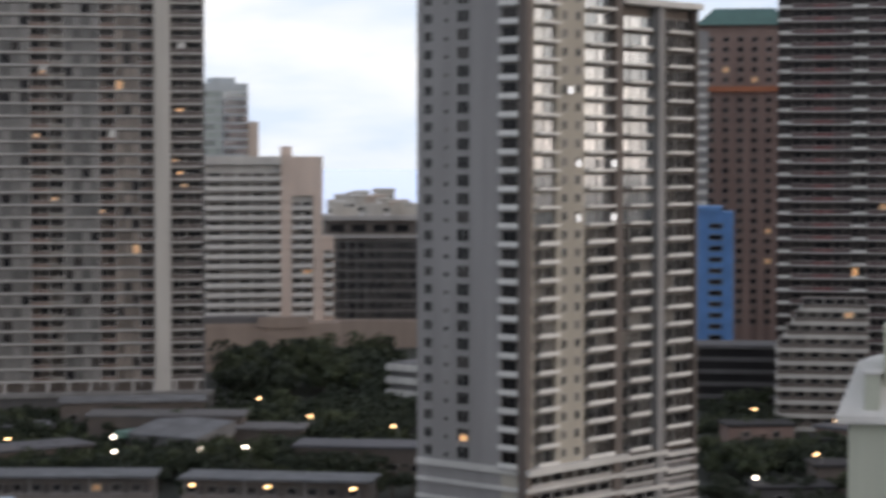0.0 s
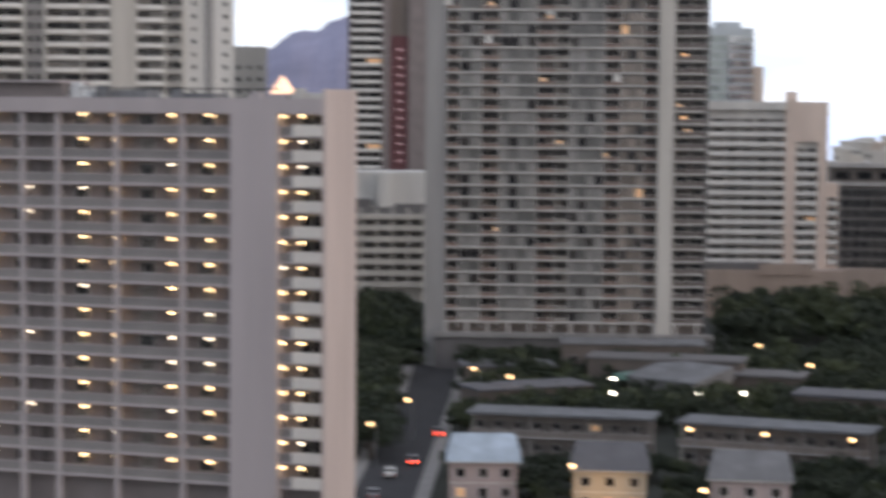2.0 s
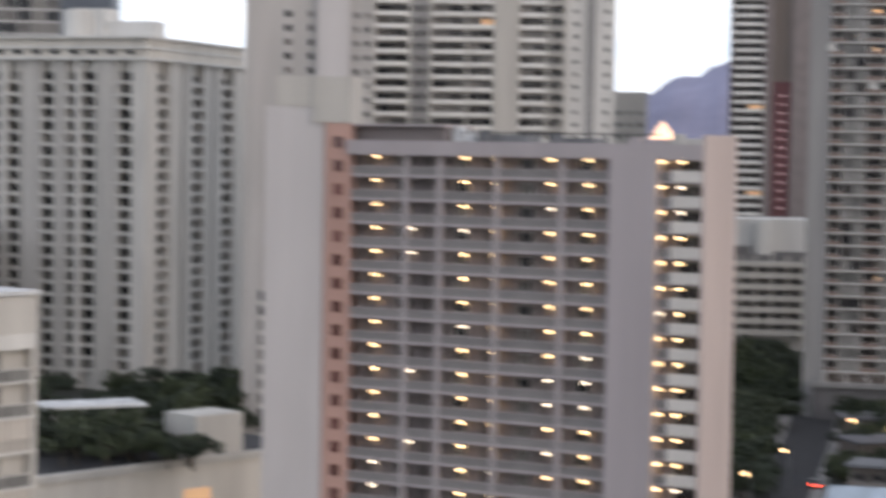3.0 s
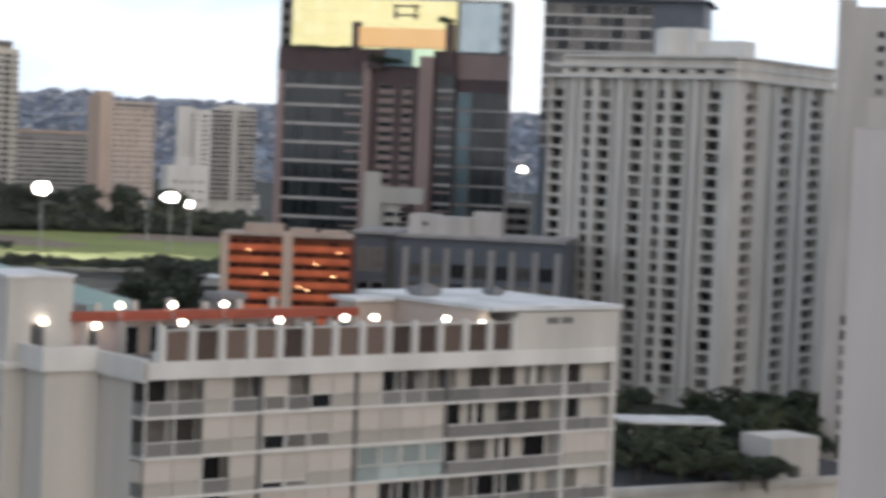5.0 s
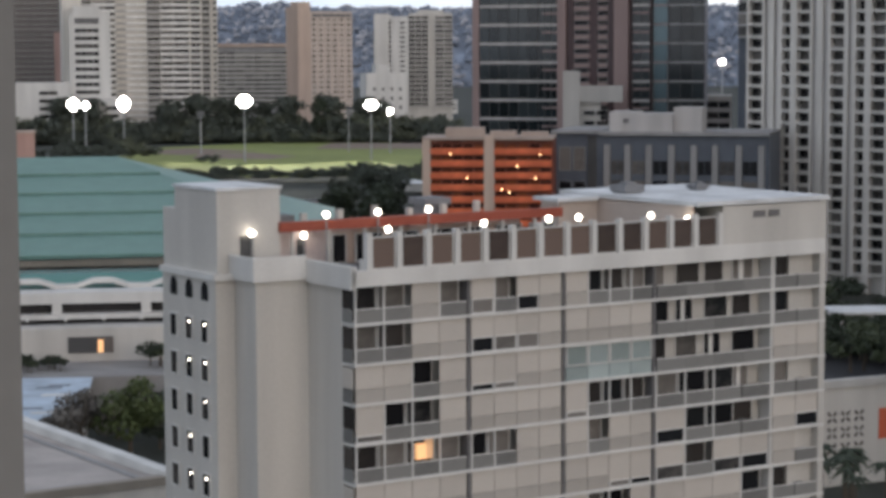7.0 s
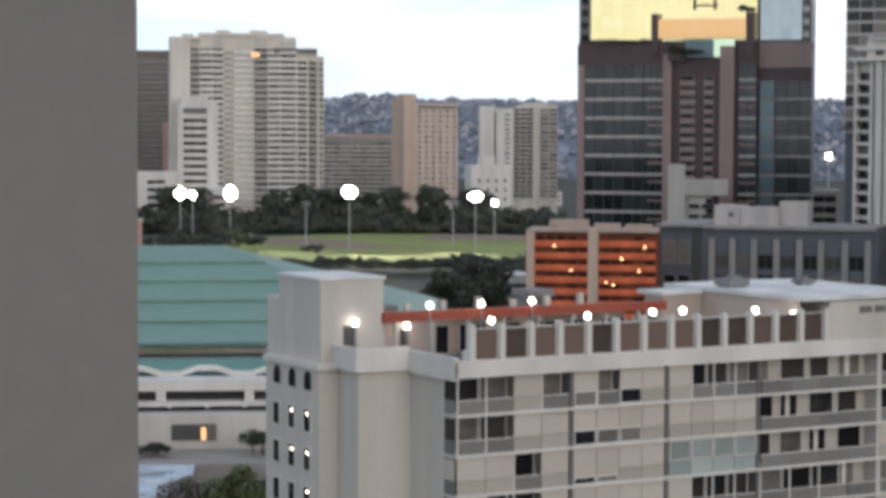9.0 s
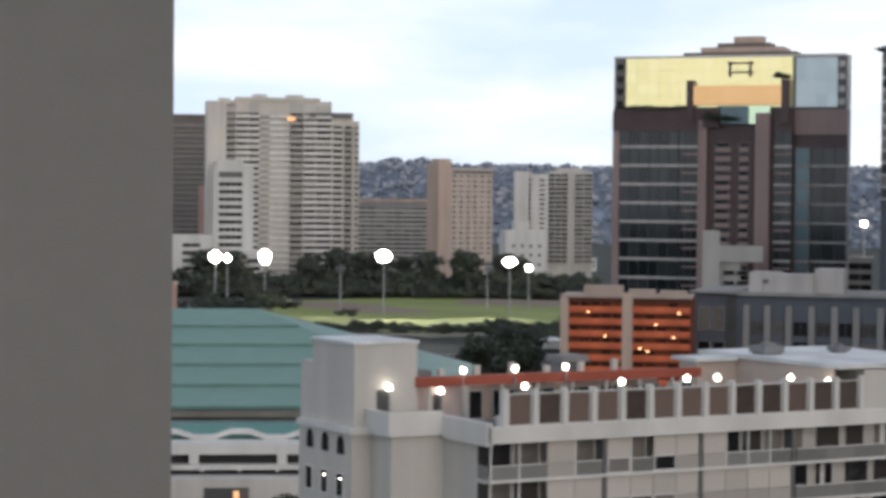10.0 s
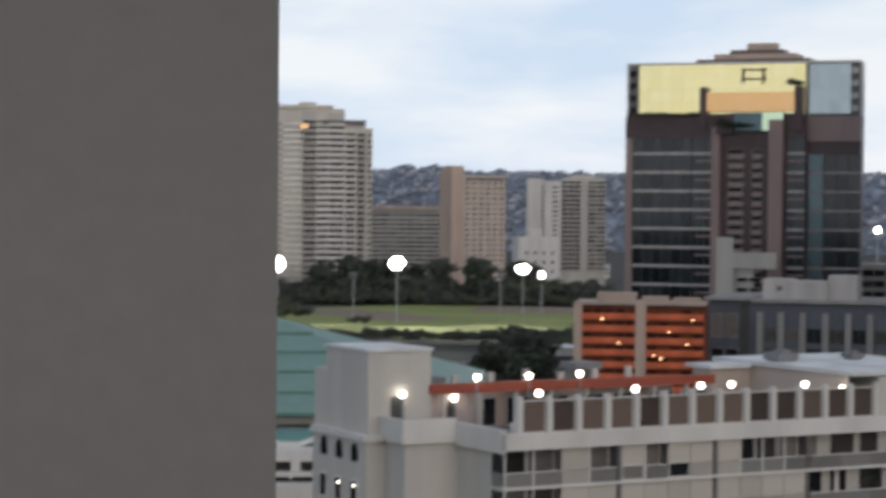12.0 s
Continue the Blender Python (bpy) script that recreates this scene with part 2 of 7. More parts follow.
M["orangeband"] = node_mat("orange_band", (0.40, 0.15, 0.08), 0.8)
M["maroonrail"] = node_mat("maroon_balcony_front", (0.16, 0.06, 0.06), 0.7, random_tone=0.4)
M["palegreen"] = node_mat("pale_green_render", (0.50, 0.52, 0.43), 0.85, streak=True)
M["glassteal"] = glass_mat("teal_reflective_glass", (0.08, 0.13, 0.15), (0.12, 0.18, 0.2), 0.1, 0.3, bias=0.1)
M["glassjade"] = glass_mat("jade_mirror_glass", (0.62, 0.80, 0.55), (0.68, 0.84, 0.6), 0.12, 1.0, bias=0.1)
M["glassrust"] = glass_mat("rust_window", (0.05, 0.018, 0.012), (0.22, 0.07, 0.03))
M["glasstealpale"] = glass_mat("pale_teal_glazing", (0.14, 0.30, 0.30), (0.2, 0.38, 0.38), 0.2, 0.2, bias=0.1)
M["rooflightblue"] = node_mat("pale_blue_membrane", (0.42, 0.50, 0.58), 0.7, spread=0.3)
M["pinkwall"] = node_mat("pink_house_paint", (0.46, 0.38, 0.37), 0.85, streak=True)
M["yellowwall"] = node_mat("cream_house_paint", (0.46, 0.42, 0.34), 0.85, streak=True)
M["bluepale"] = node_mat("pale_blue_panel", (0.42, 0.47, 0.50), 0.6, streak=True)
M["glassmid"] = glass_mat("grey_loggia_glass", (0.035, 0.033, 0.032), (0.22, 0.205, 0.19), 0.2, spec=0.3, bias=0.3)
M["glassbroad"] = glass_mat("mixed_curtained_glass", (0.018, 0.015, 0.013), (0.22, 0.19, 0.165), 0.15, spec=0.4, bias=0.4)
M["raildusk"] = node_mat("wine_dark_balcony_front", (0.085, 0.058, 0.058), 0.6, random_tone=0.5, spread=0.4)
# Shade on the flats' walls is put into this darker colour.
M["flatwall"] = node_mat("weathered_flats_wall", (0.25, 0.215, 0.195), 0.85, streak=True)
# Paler leaf copies for far trees, distance haze put into the colour.
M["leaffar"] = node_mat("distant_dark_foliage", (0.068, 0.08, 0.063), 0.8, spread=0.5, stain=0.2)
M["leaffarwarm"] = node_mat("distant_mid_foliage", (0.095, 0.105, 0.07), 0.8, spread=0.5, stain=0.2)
# Dark deck tone; under the broad tower it stands for shaded openings.
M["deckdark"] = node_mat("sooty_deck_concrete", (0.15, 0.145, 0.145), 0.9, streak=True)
# Near-black for shade in open decks and slots; also dark house roofs.
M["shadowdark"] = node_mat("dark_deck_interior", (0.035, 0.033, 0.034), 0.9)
M["palestone"] = node_mat("weathered_beige_concrete", (0.60, 0.58, 0.54), 0.85, streak=True, stain=0.4)
M["palegrey"] = node_mat("pale_grey_render", (0.56, 0.535, 0.525), 0.85, spread=0.1, streak=True)
M["screenbroad"] = glass_mat("grey_green_glazed_screen", (0.115, 0.115, 0.108), (0.29, 0.28, 0.265), 0.2, spec=0.4, bias=0.2)
M["screenwarm"] = glass_mat("taupe_curtained_screen", (0.15, 0.125, 0.105), (0.33, 0.28, 0.24), 0.2, spec=0.4, bias=0.2)
M["blossom"] = node_mat("grey_pink_blossom", (0.16, 0.15, 0.135), 0.8, spread=0.6, stain=3.0, grain=9.0)
M["leafgreen"] = node_mat("fresh_green_foliage", (0.06, 0.08, 0.024), 0.7, spread=0.5, stain=1.0, random_tone=0.3)
M["coping"] = node_mat("stained_tan_coping", (0.30, 0.265, 0.22), 0.9, streak=True)
M["lit_red"] = glow_mat("red_lit_sign_panel", (0.45, 0.09, 0.04), 0.1)
# Orange darkened to rust for the shade inside balcony recesses.
M["rustdeep"] = node_mat("deep_rust_paint", (0.17, 0.05, 0.03), 0.8, spread=0.4)
M["railumber"] = node_mat("umber_balcony_front", (0.13, 0.085, 0.07), 0.7, random_tone=0.6, spread=0.5)
M["peachlight"] = node_mat("light_peach_render", (0.72, 0.60, 0.52), 0.85, streak=True)
rng = random.Random(7)


# ---- building blocks ----
def polar(a, d, z=0.0):
    """A plan point at a bearing (degrees clockwise from +Y) and a distance from the balcony."""
    return Vector((d * math.sin(radians(a)), d * math.cos(radians(a)), z))


class Plot:
    """The plan of one building: x runs along its front, y into its depth, z up from its base."""

    def __init__(self, name, a0, d0, a1, d1, z=0.0, label="", category="building", group="", k=1.0):
        p, q = polar(a0, d0, z), polar(a1, d1, z)
        u = (q - p).normalized()
        self.o, self.u, self.v = p, u, Vector((-u.y, u.x, 0))
        self.width = (q - p).length
        self.ob = new(name)
        self.ob.empty_display_size = 1
        self.ob.matrix_world = Matrix(((u.x, self.v.x, 0, p.x), (u.y, self.v.y, 0, p.y), (0, 0, 1, p.z), (0, 0, 0, 1)))
        if k != 1.0:
            self.ob.matrix_world = Matrix.Translation((0, 0, EYE_Z)) @ Matrix.Scale(k, 4) @ Matrix.Translation((0, 0, -EYE_Z)) @ self.ob.matrix_world
        tagged(self.ob, label, category, group)

    def x(self, a, y=0.0):
        """Where the bearing a crosses the plane at depth y."""
        r = polar(a, 1)
        o = self.o + self.v * y
        det = -self.u.x * r.y + self.u.y * r.x
        return (o.x * r.y - o.y * r.x) / det

    def y(self, a, x=0.0):
        """The depth at which the bearing a crosses the plane at x."""
        r = polar(a, 1)
        o = self.o + self.u * x
        det = -self.v.x * r.y + self.v.y * r.x
        return (o.x * r.y - o.y * r.x) / det


def box(bm, x0, x1, y0, y1, z0, z1):
    v = [bm.verts.new((x, y, z)) for z in (z0, z1) for x, y in ((x0, y0), (x1, y0), (x1, y1), (x0, y1))]
    for f in ((3, 2, 1, 0), (4, 5, 6, 7), (0, 1, 5, 4), (1, 2, 6, 5), (2, 3, 7, 6), (3, 0, 4, 7)):
        bm.faces.new([v[i] for i in f])


def link_mesh(name, bm, mats):
    me = bpy.data.meshes.new(name)
    bm.to_mesh(me)
    bm.free()
    for m in mats if isinstance(mats, (list, tuple)) else [mats]:
        me.materials.append(M[m])
    return me


def part(name, bm, material, parent, label=""):
    ob = new(name, link_mesh(name, bm, material))
    ob.parent = parent
    return tagged(ob, label)


def boxes(name, rows, material, parent, label=""):
    """Parts made of boxes (x0, x1, y0, y1, z0, z1): each box a part, but for the few things that are one shape."""
    whole = name in ("roof_fan", "sun_lounger", "roof_rail", "lamp_frame", "crown_edge", "crown_frame", "roof_plant", "low_roof", "deck")
    bm = bmesh.new()
    ob = None
    for r in rows:
        box(bm, *r)
        if not whole:
            ob = part(name, bm, material, parent, label)
            bm = bmesh.new()
    return ob if not whole else part(name, bm, material, parent, label)


def piece(name, mesh, parent, x=0.0, y=0.0, z=0.0, turn=0.0):
    """One of many alike parts on a shared mesh."""
    ob = new(name, mesh)
    ob.parent = parent
    ob.matrix_basis = pose(x, y, z, 0, 0, turn)
    return ob


SHARED = {}


def box_mesh(name, w, d, h, material):
    key = (name, round(w, 2), round(d, 2), round(h, 2), material)
    if key not in SHARED:
        bm = bmesh.new()
        box(bm, 0, w, 0, d, 0, h)
        SHARED[key] = link_mesh(name, bm, material)
    return SHARED[key]


def window_mesh(w, h, glass="glass", frame="frame", bars=1, border=0.08):
    """A framed window in one piece, w by h, its face at y=-0.14 and its panes set back; bars: upright divisions."""
    key = ("window", round(w, 2), round(h, 2), glass, frame, bars)
    if key not in SHARED:
        bm = bmesh.new()
        n = bars + 1
        xs = [w * i / n for i in range(n + 1)]
        lo = [bm.verts.new((x, -0.14, 0)) for x in xs]
        hi = [bm.verts.new((x, -0.14, h)) for x in xs]
        back = [bm.verts.new(c) for c in ((0, 0.1, 0), (w, 0.1, 0), (w, 0.1, h), (0, 0.1, h))]
        bm.faces.new((*lo[::-1], back[0], back[1]))
        bm.faces.new((*hi, back[2], back[3]))
        bm.faces.new((lo[0], hi[0], back[3], back[0]))
        bm.faces.new((hi[-1], lo[-1], back[1], back[2]))
        bm.faces.new(back[::-1])
        for i in range(n):
            l0, l1, h1, h0 = lo[i], lo[i + 1], hi[i + 1], hi[i]
            x0, x1 = xs[i] + border * (1 if i == 0 else .5), xs[i + 1] - border * (1 if i == n - 1 else .5)
            ring0 = [bm.verts.new((x, -0.14, z)) for x, z in ((x0, border), (x1, border), (x1, h - border), (x0, h - border))]
            ring1 = [bm.verts.new((v.co.x, -0.04, v.co.z)) for v in ring0]
            outer = (l0, l1, h1, h0)
            for k in range(4):
                bm.faces.new((outer[k], outer[(k + 1) % 4], ring0[(k + 1) % 4], ring0[k]))
                bm.faces.new((ring0[k], ring0[(k + 1) % 4], ring1[(k + 1) % 4], ring1[k]))
            bm.faces.new(ring1).material_index = 1
        SHARED[key] = link_mesh("window", bm, (frame, glass))
    return SHARED[key]


def framed_window(parent, w, h, glass, frame, x, y, z, turn=0.0, border=0.08):
    """A near window as a frame with its pane as a part of its own."""
    key = ("frame", round(w, 2), round(h, 2), frame)
    if key not in SHARED:
        bm = bmesh.new()
        out = [(0, 0), (w, 0), (w, h), (0, h)]
        inn = [(border, border), (w - border, border), (w - border, h - border), (border, h - border)]
        r = [[bm.verts.new((u, d, v)) for u, v in pts] for pts, d in ((out, 0.06), (out, -0.12), (inn, -0.12), (inn, 0.06))]
        for k in range(4):
            for i in range(4):
                bm.faces.new((r[k][i], r[k][(i + 1) % 4], r[(k + 1) % 4][(i + 1) % 4], r[(k + 1) % 4][i]))
        SHARED[key] = link_mesh("window", bm, frame)
    ob = piece("window", SHARED[key], parent, x, y, z, turn)
    piece("pane", box_mesh("pane", w - 2 * border, 0.03, h - 2 * border, glass), ob, border, -0.05, border)
    return ob


def railing_mesh(w, h, d, material, cap="slab"):
    """A balcony front in one piece: a floor lip reaching d metres out, an upright panel h high and its top edge."""
    key = ("railing", round(w, 2), round(h, 2), round(d, 2), material, cap)
    if key not in SHARED:
        bm = bmesh.new()
        t = 0.08
        prof = [(0.02, 0.0), (-d, 0.0), (-d, h - 0.07), (-d, h), (-d + t, h), (-d + t, h - 0.07), (-d + t, 0.1), (0.02, 0.1)] if d > t else [(t, 0.0), (-d, 0.0), (-d, h - 0.07), (-d, h), (t, h), (t, h - 0.07)]
        l = [bm.verts.new((0, y, z)) for y, z in prof]
        r = [bm.verts.new((w, y, z)) for y, z in prof]
        bm.faces.new(l), bm.faces.new(r[::-1])
        for i in range(len(prof)):
            f = bm.faces.new((l[i], r[i], r[(i + 1) % len(prof)], l[(i + 1) % len(prof)]))
            if f.calc_center_median().z > h - 0.05:
                f.material_index = 1
        SHARED[key] = link_mesh("railing", bm, (material, cap))
    return SHARED[key]


def globe_mesh(r, material):
    key = ("globe", round(r, 2), material)
    if key not in SHARED:
        bm = bmesh.new()
        bmesh.ops.create_icosphere(bm, subdivisions=2, radius=r)
        SHARED[key] = link_mesh("globe", bm, material)
    return SHARED[key]


def floors(parent, z0, z1, step):
    n = int((z1 - z0) / step + 0.01)
    return [z0 + i * step for i in range(n)]


COUNT = {}
CAP = 112


def facade(plot, bays, z0, z1, step, recess=1.2, slab="slab", slab_t=0.28, turn=0.0, at=(0.0, 0.0), lit=0.02, slab_out=0.0):
    """Storeys of one front. bays: (x0, x1, kind, options); kinds: balcony, window, glass.
    Local coordinates start at `at` and are turned by `turn` degrees. Past a few hundred alike parts of one
    building the rest are joined into one part."""
    base = pose(at[0], at[1], 0, 0, 0, turn)
    rest = {}

    def put(name, mesh, x, y, z):
        key = (plot.ob.name, name)
        COUNT[key] = COUNT.get(key, 0) + 1
        m = base @ pose(x, y, z)
        if COUNT[key] <= CAP:
            ob = new(name, mesh)
            ob.parent = plot.ob
            ob.matrix_basis = m
        else:
            rest.setdefault((name, tuple(s.name for s in mesh.materials)), []).append((mesh, m))

    def glazing(o):
        g = o.get("glass", "glass")
        return g if isinstance(g, str) else rng.choice(g)

    levels = floors(plot, z0, z1, step)
    runs = []
    for x0, x1, kind, o in bays:
        if kind == "balcony":
            mat = o.get("slab", slab)
            if runs and abs(runs[-1][1] - x0) < 0.02 and runs[-1][2] == mat:
                runs[-1][1] = x1
            else:
                runs.append([x0, x1, mat])
    for z in sorted(levels, key=lambda q: abs(q - 45)):
        for x0, x1, mat in runs:
            put("floor_slab", box_mesh("floor_slab", x1 - x0, recess + slab_out, slab_t, mat), x0, -slab_out, z - slab_t / 2)
        for x0, x1, kind, o in bays:
            w = x1 - x0
            if kind == "balcony":
                n = o.get("panes", max(1, round(w / 2.6)))
                for i in range(n):
                    pw = w / n
                    glass = "lit" if rng.random() < lit * 0.3 else "litdim" if rng.random() < lit else glazing(o)
                    put("window", window_mesh(pw - o.get("gap", 0.5), step - slab_t - 0.3, glass, o.get("frame", "frame"), 1), x0 + i * pw + o.get("gap", 0.5) / 2, o.get("set", recess) - 0.05, z + slab_t / 2 + 0.05)
                if o.get("rail", True):
                    put("railing", railing_mesh(w - o.get("inset", 0.0) * 2, o.get("rail_h", 1.0), o.get("out", 0.05), o.get("rail", "railgrey"), o.get("cap", slab)), x0 + o.get("inset", 0.0), -slab_out, z + slab_t / 2)
            elif kind == "window":
                n = o.get("panes", 1)
                pw = w / n
                ww, hh = o.get("w", pw * 0.6), o.get("h", 1.4)
                for i in range(n):
                    glass = "litdim" if rng.random() < lit else o.get("glass", "glass")
                    put("window", window_mesh(ww, hh, glass, o.get("frame", "frame"), o.get("bars", 0)), x0 + i * pw + (pw - ww) / 2, o.get("y", -0.02), z + o.get("sill", 0.9))
            elif kind == "glass":
                n = o.get("panes", max(1, round(w / 2.0)))
                pw = w / n
                for i in range(n):
                    put("window", window_mesh(pw - 0.05, step - slab_t, o.get("glass", "glass"), o.get("frame", "frame"), 0), x0 + i * pw, o.get("y", 0.0), z + slab_t / 2)
                put("floor_slab", box_mesh("floor_slab", w, 0.5, slab_t, o.get("slab", slab)), x0, -0.12, z - slab_t / 2)
    for (name, mats), rows in rest.items():
        vs, fs, ms = [], [], []
        for mesh, m in rows:
            k = len(vs)
            vs += [tuple(m @ v.co) for v in mesh.vertices]
            for q in mesh.polygons:
                fs.append([k + i for i in q.vertices])
                ms.append(q.material_index)
        me = bpy.data.meshes.new(name)
        me.from_pydata(vs, [], fs)
        for s in mats:
            me.materials.append(bpy.data.materials[s])
        me.polygons.foreach_set("material_index", ms)
        ob = new(name, me)
        ob.parent = plot.ob
        tagged(ob, kind="stuff")

# ---- ground ----
def land(d):
    """Height of the ground: flat near the towers, a little higher inland."""
    f = min(max((d - 600) / 240, 0), 1)
    return 8 * f * f * (3 - 2 * f)


bm = bmesh.new()
rows = [[bm.verts.new(polar(i * 5, d, land(d))) for i in range(72)] for d in (1, 300, 600, 640, 680, 720, 760, 800, 840, 900, 1500, 4880)]
for r0, r1 in zip(rows, rows[1:]):
    for i in range(72):
        bm.faces.new((r0[i], r1[i], r1[(i + 1) % 72], r0[(i + 1) % 72]))
bm.faces.new(rows[0])
tagged(new("ground", link_mesh("ground", bm, "earth")), "dark planted and built-up ground of the city", "ground", kind="structure")


def strip(name, points, half, z, h, material, label, category, kind="structure"):
    """A raised band along a plan line (a road, a pavement)."""
    bm = bmesh.new()
    rows = []
    for i, p in enumerate(points):
        a, b = points[max(i - 1, 0)], points[min(i + 1, len(points) - 1)]
        t = (b - a).normalized()
        s = Vector((t.y, -t.x, 0)) * half
        rows.append([bm.verts.new((q.x, q.y, k)) for q, k in ((p - s, z), (p - s, z + h), (p + s, z + h), (p + s, z))])
    for r0, r1 in zip(rows, rows[1:]):
        for i in range(4):
            bm.faces.new((r0[i], r0[(i + 1) % 4], r1[(i + 1) % 4], r1[i]))
    bm.faces.new(rows[0]), bm.faces.new(rows[-1][::-1])
    return tagged(new(name, link_mesh(name, bm, material)), label, category, kind=kind)


street = [polar(33.2, 262), polar(33.9, 305), polar(34.7, 370), polar(35.3, 440), polar(35.6, 560)]
strip("road", street, 5.0, 0.0, 0.06, "asphalt", "dark asphalt street between trees and houses", "road")
for sgn in (-1, 1):
    strip("pavement", [p + Vector((sgn * 6.2, -sgn * 1.5, 0)) for p in street], 1.1, 0.0, 0.2, "pavement", "pale concrete pavement with a kerb", "pavement")
strip("road", [polar(34.8, 400), polar(40, 395), polar(48, 400), polar(58, 440)], 4.0, 0.0, 0.05, "asphalt", "dark asphalt side street", "road")
strip("road", [polar(55.5, 300), polar(57.5, 350), polar(60, 400), polar(64, 470)], 6.0, 0.0, 0.07, "asphalt", "dark asphalt avenue below the towers", "road")
strip("pavement", [polar(34.4, 288), polar(35.6, 283), polar(38, 280)], 1.2, 0.0, 0.19, "pavement", "pale concrete garden path", "pavement")

# ---- far distance: sea, mountain, wooded hills with houses ----
def far_band(name, a0, a1, d, height, material, label, step=0.25, depth=400, z0=0.0):
    """A ridge of land across bearings a0..a1 whose crest height is height(a)."""
    bm = bmesh.new()
    rows = []
    n = int((a1 - a0) / step)
    for i in range(n + 1):
        a = a0 + (a1 - a0) * i / n
        h = height(a)
        col = []
        for k in range(9):
            f = k / 8
            bumpy = noise.noise(Vector((a * 3, f * 6, d * 0.01))) * h * 0.06
            col.append(bm.verts.new(polar(a, d + depth * f, z0 + (h - z0) * math.sin(f * math.pi / 2) + bumpy * f)))
        rows.append(col)
    for r0, r1 in zip(rows, rows[1:]):
        for i in range(8):
            bm.faces.new((r0[i], r1[i], r1[i + 1], r0[i + 1]))
    ob = new(name, link_mesh(name, bm, material))
    return tagged(ob, label, "backdrop", kind="structure")


far_band("backdrop", 38, 70, 2000, lambda a: 49.1, "sea", "blue-grey sea at the horizon, glowing in place of bright haze", depth=500, z0=-2, step=1.0)
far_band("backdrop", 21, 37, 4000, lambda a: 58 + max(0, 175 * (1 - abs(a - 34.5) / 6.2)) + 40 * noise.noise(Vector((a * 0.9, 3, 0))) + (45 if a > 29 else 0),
         "mountain", "mountain ridge behind the towers, haze put into its blue-purple colour", depth=500)
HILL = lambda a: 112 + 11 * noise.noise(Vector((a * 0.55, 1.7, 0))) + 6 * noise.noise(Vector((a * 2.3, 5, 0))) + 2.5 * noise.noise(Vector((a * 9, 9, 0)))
far_band("backdrop", -20, 21, 2600, HILL, "hill", "wooded hillside with blue haze put into its colour", step=0.06, depth=500)

verts, faces = [], []
hr = random.Random(3)
for i in range(1500):
    a, f = hr.uniform(-8, 20), hr.random()
    c = polar(a, 2600 + 480 * f - 6, 0)
    z = HILL(a) * math.sin((480 * f / 500) * math.pi / 2) - 1
    w, dd, h = hr.uniform(4, 10), hr.uniform(4, 8), hr.uniform(2.5, 5)
    b = len(verts)
    for k in (0, 1):
        for sx, sy in ((-1, -1), (1, -1), (1, 1), (-1, 1)):
            verts.append((c.x + sx * w / 2, c.y + sy * dd / 2, z + k * h))
    verts += [(c.x - w / 2, c.y, z + h * 1.45), (c.x + w / 2, c.y, z + h * 1.45)]
    for q in ((0, 1, 5, 4), (1, 2, 6, 5), (2, 3, 7, 6), (3, 0, 4, 7), (4, 5, 9, 8), (6, 7, 8, 9), (5, 6, 9), (7, 4, 8)):
        faces.append([b + k for k in q])
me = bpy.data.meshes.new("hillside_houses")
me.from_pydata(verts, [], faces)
# Blue-grey wall tone holds the haze of distance.
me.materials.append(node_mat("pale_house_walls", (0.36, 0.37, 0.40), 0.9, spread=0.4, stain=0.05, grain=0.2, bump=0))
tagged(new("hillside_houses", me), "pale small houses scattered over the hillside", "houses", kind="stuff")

verts, faces = [], []
for i in range(9000):
    a, f = hr.uniform(-9, 20), hr.random()
    c = polar(a, 2590 + 500 * f, 0)
    z = HILL(a) * math.sin(f * math.pi / 2)
    r = hr.uniform(2, 4.5)
    b = len(verts)
    for k in range(6):
        verts.append((c.x + r * math.cos(k * math.tau / 6) * hr.uniform(.6, 1.2), c.y + r * math.sin(k * math.tau / 6), z + hr.uniform(-1, 2)))
    verts.append((c.x, c.y, z + r * hr.uniform(0.9, 1.7)))
    faces += [[b + k, b + (k + 1) % 6, b + 6] for k in range(6)]
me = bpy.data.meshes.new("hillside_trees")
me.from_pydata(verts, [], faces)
# Crowns are paled and blued to carry distance haze.
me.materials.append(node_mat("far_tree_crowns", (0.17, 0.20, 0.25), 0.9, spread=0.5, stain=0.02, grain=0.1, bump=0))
tagged(new("hillside_trees", me), "tree crowns over the hillside, blue haze put into their colour", "trees", kind="stuff")


# ---- the balcony's own wall beside the camera ----
wall = Plot("wall_west", -83.6, 4.05, -6.42, 1.5, 55.5, "plain grey painted balcony side wall", "wall")
tagged(wall.ob, kind="structure")
boxes("wall_panel", [(0, wall.width, 0, 0.16, 0, 5.5)], "balcony_wall", wall.ob)

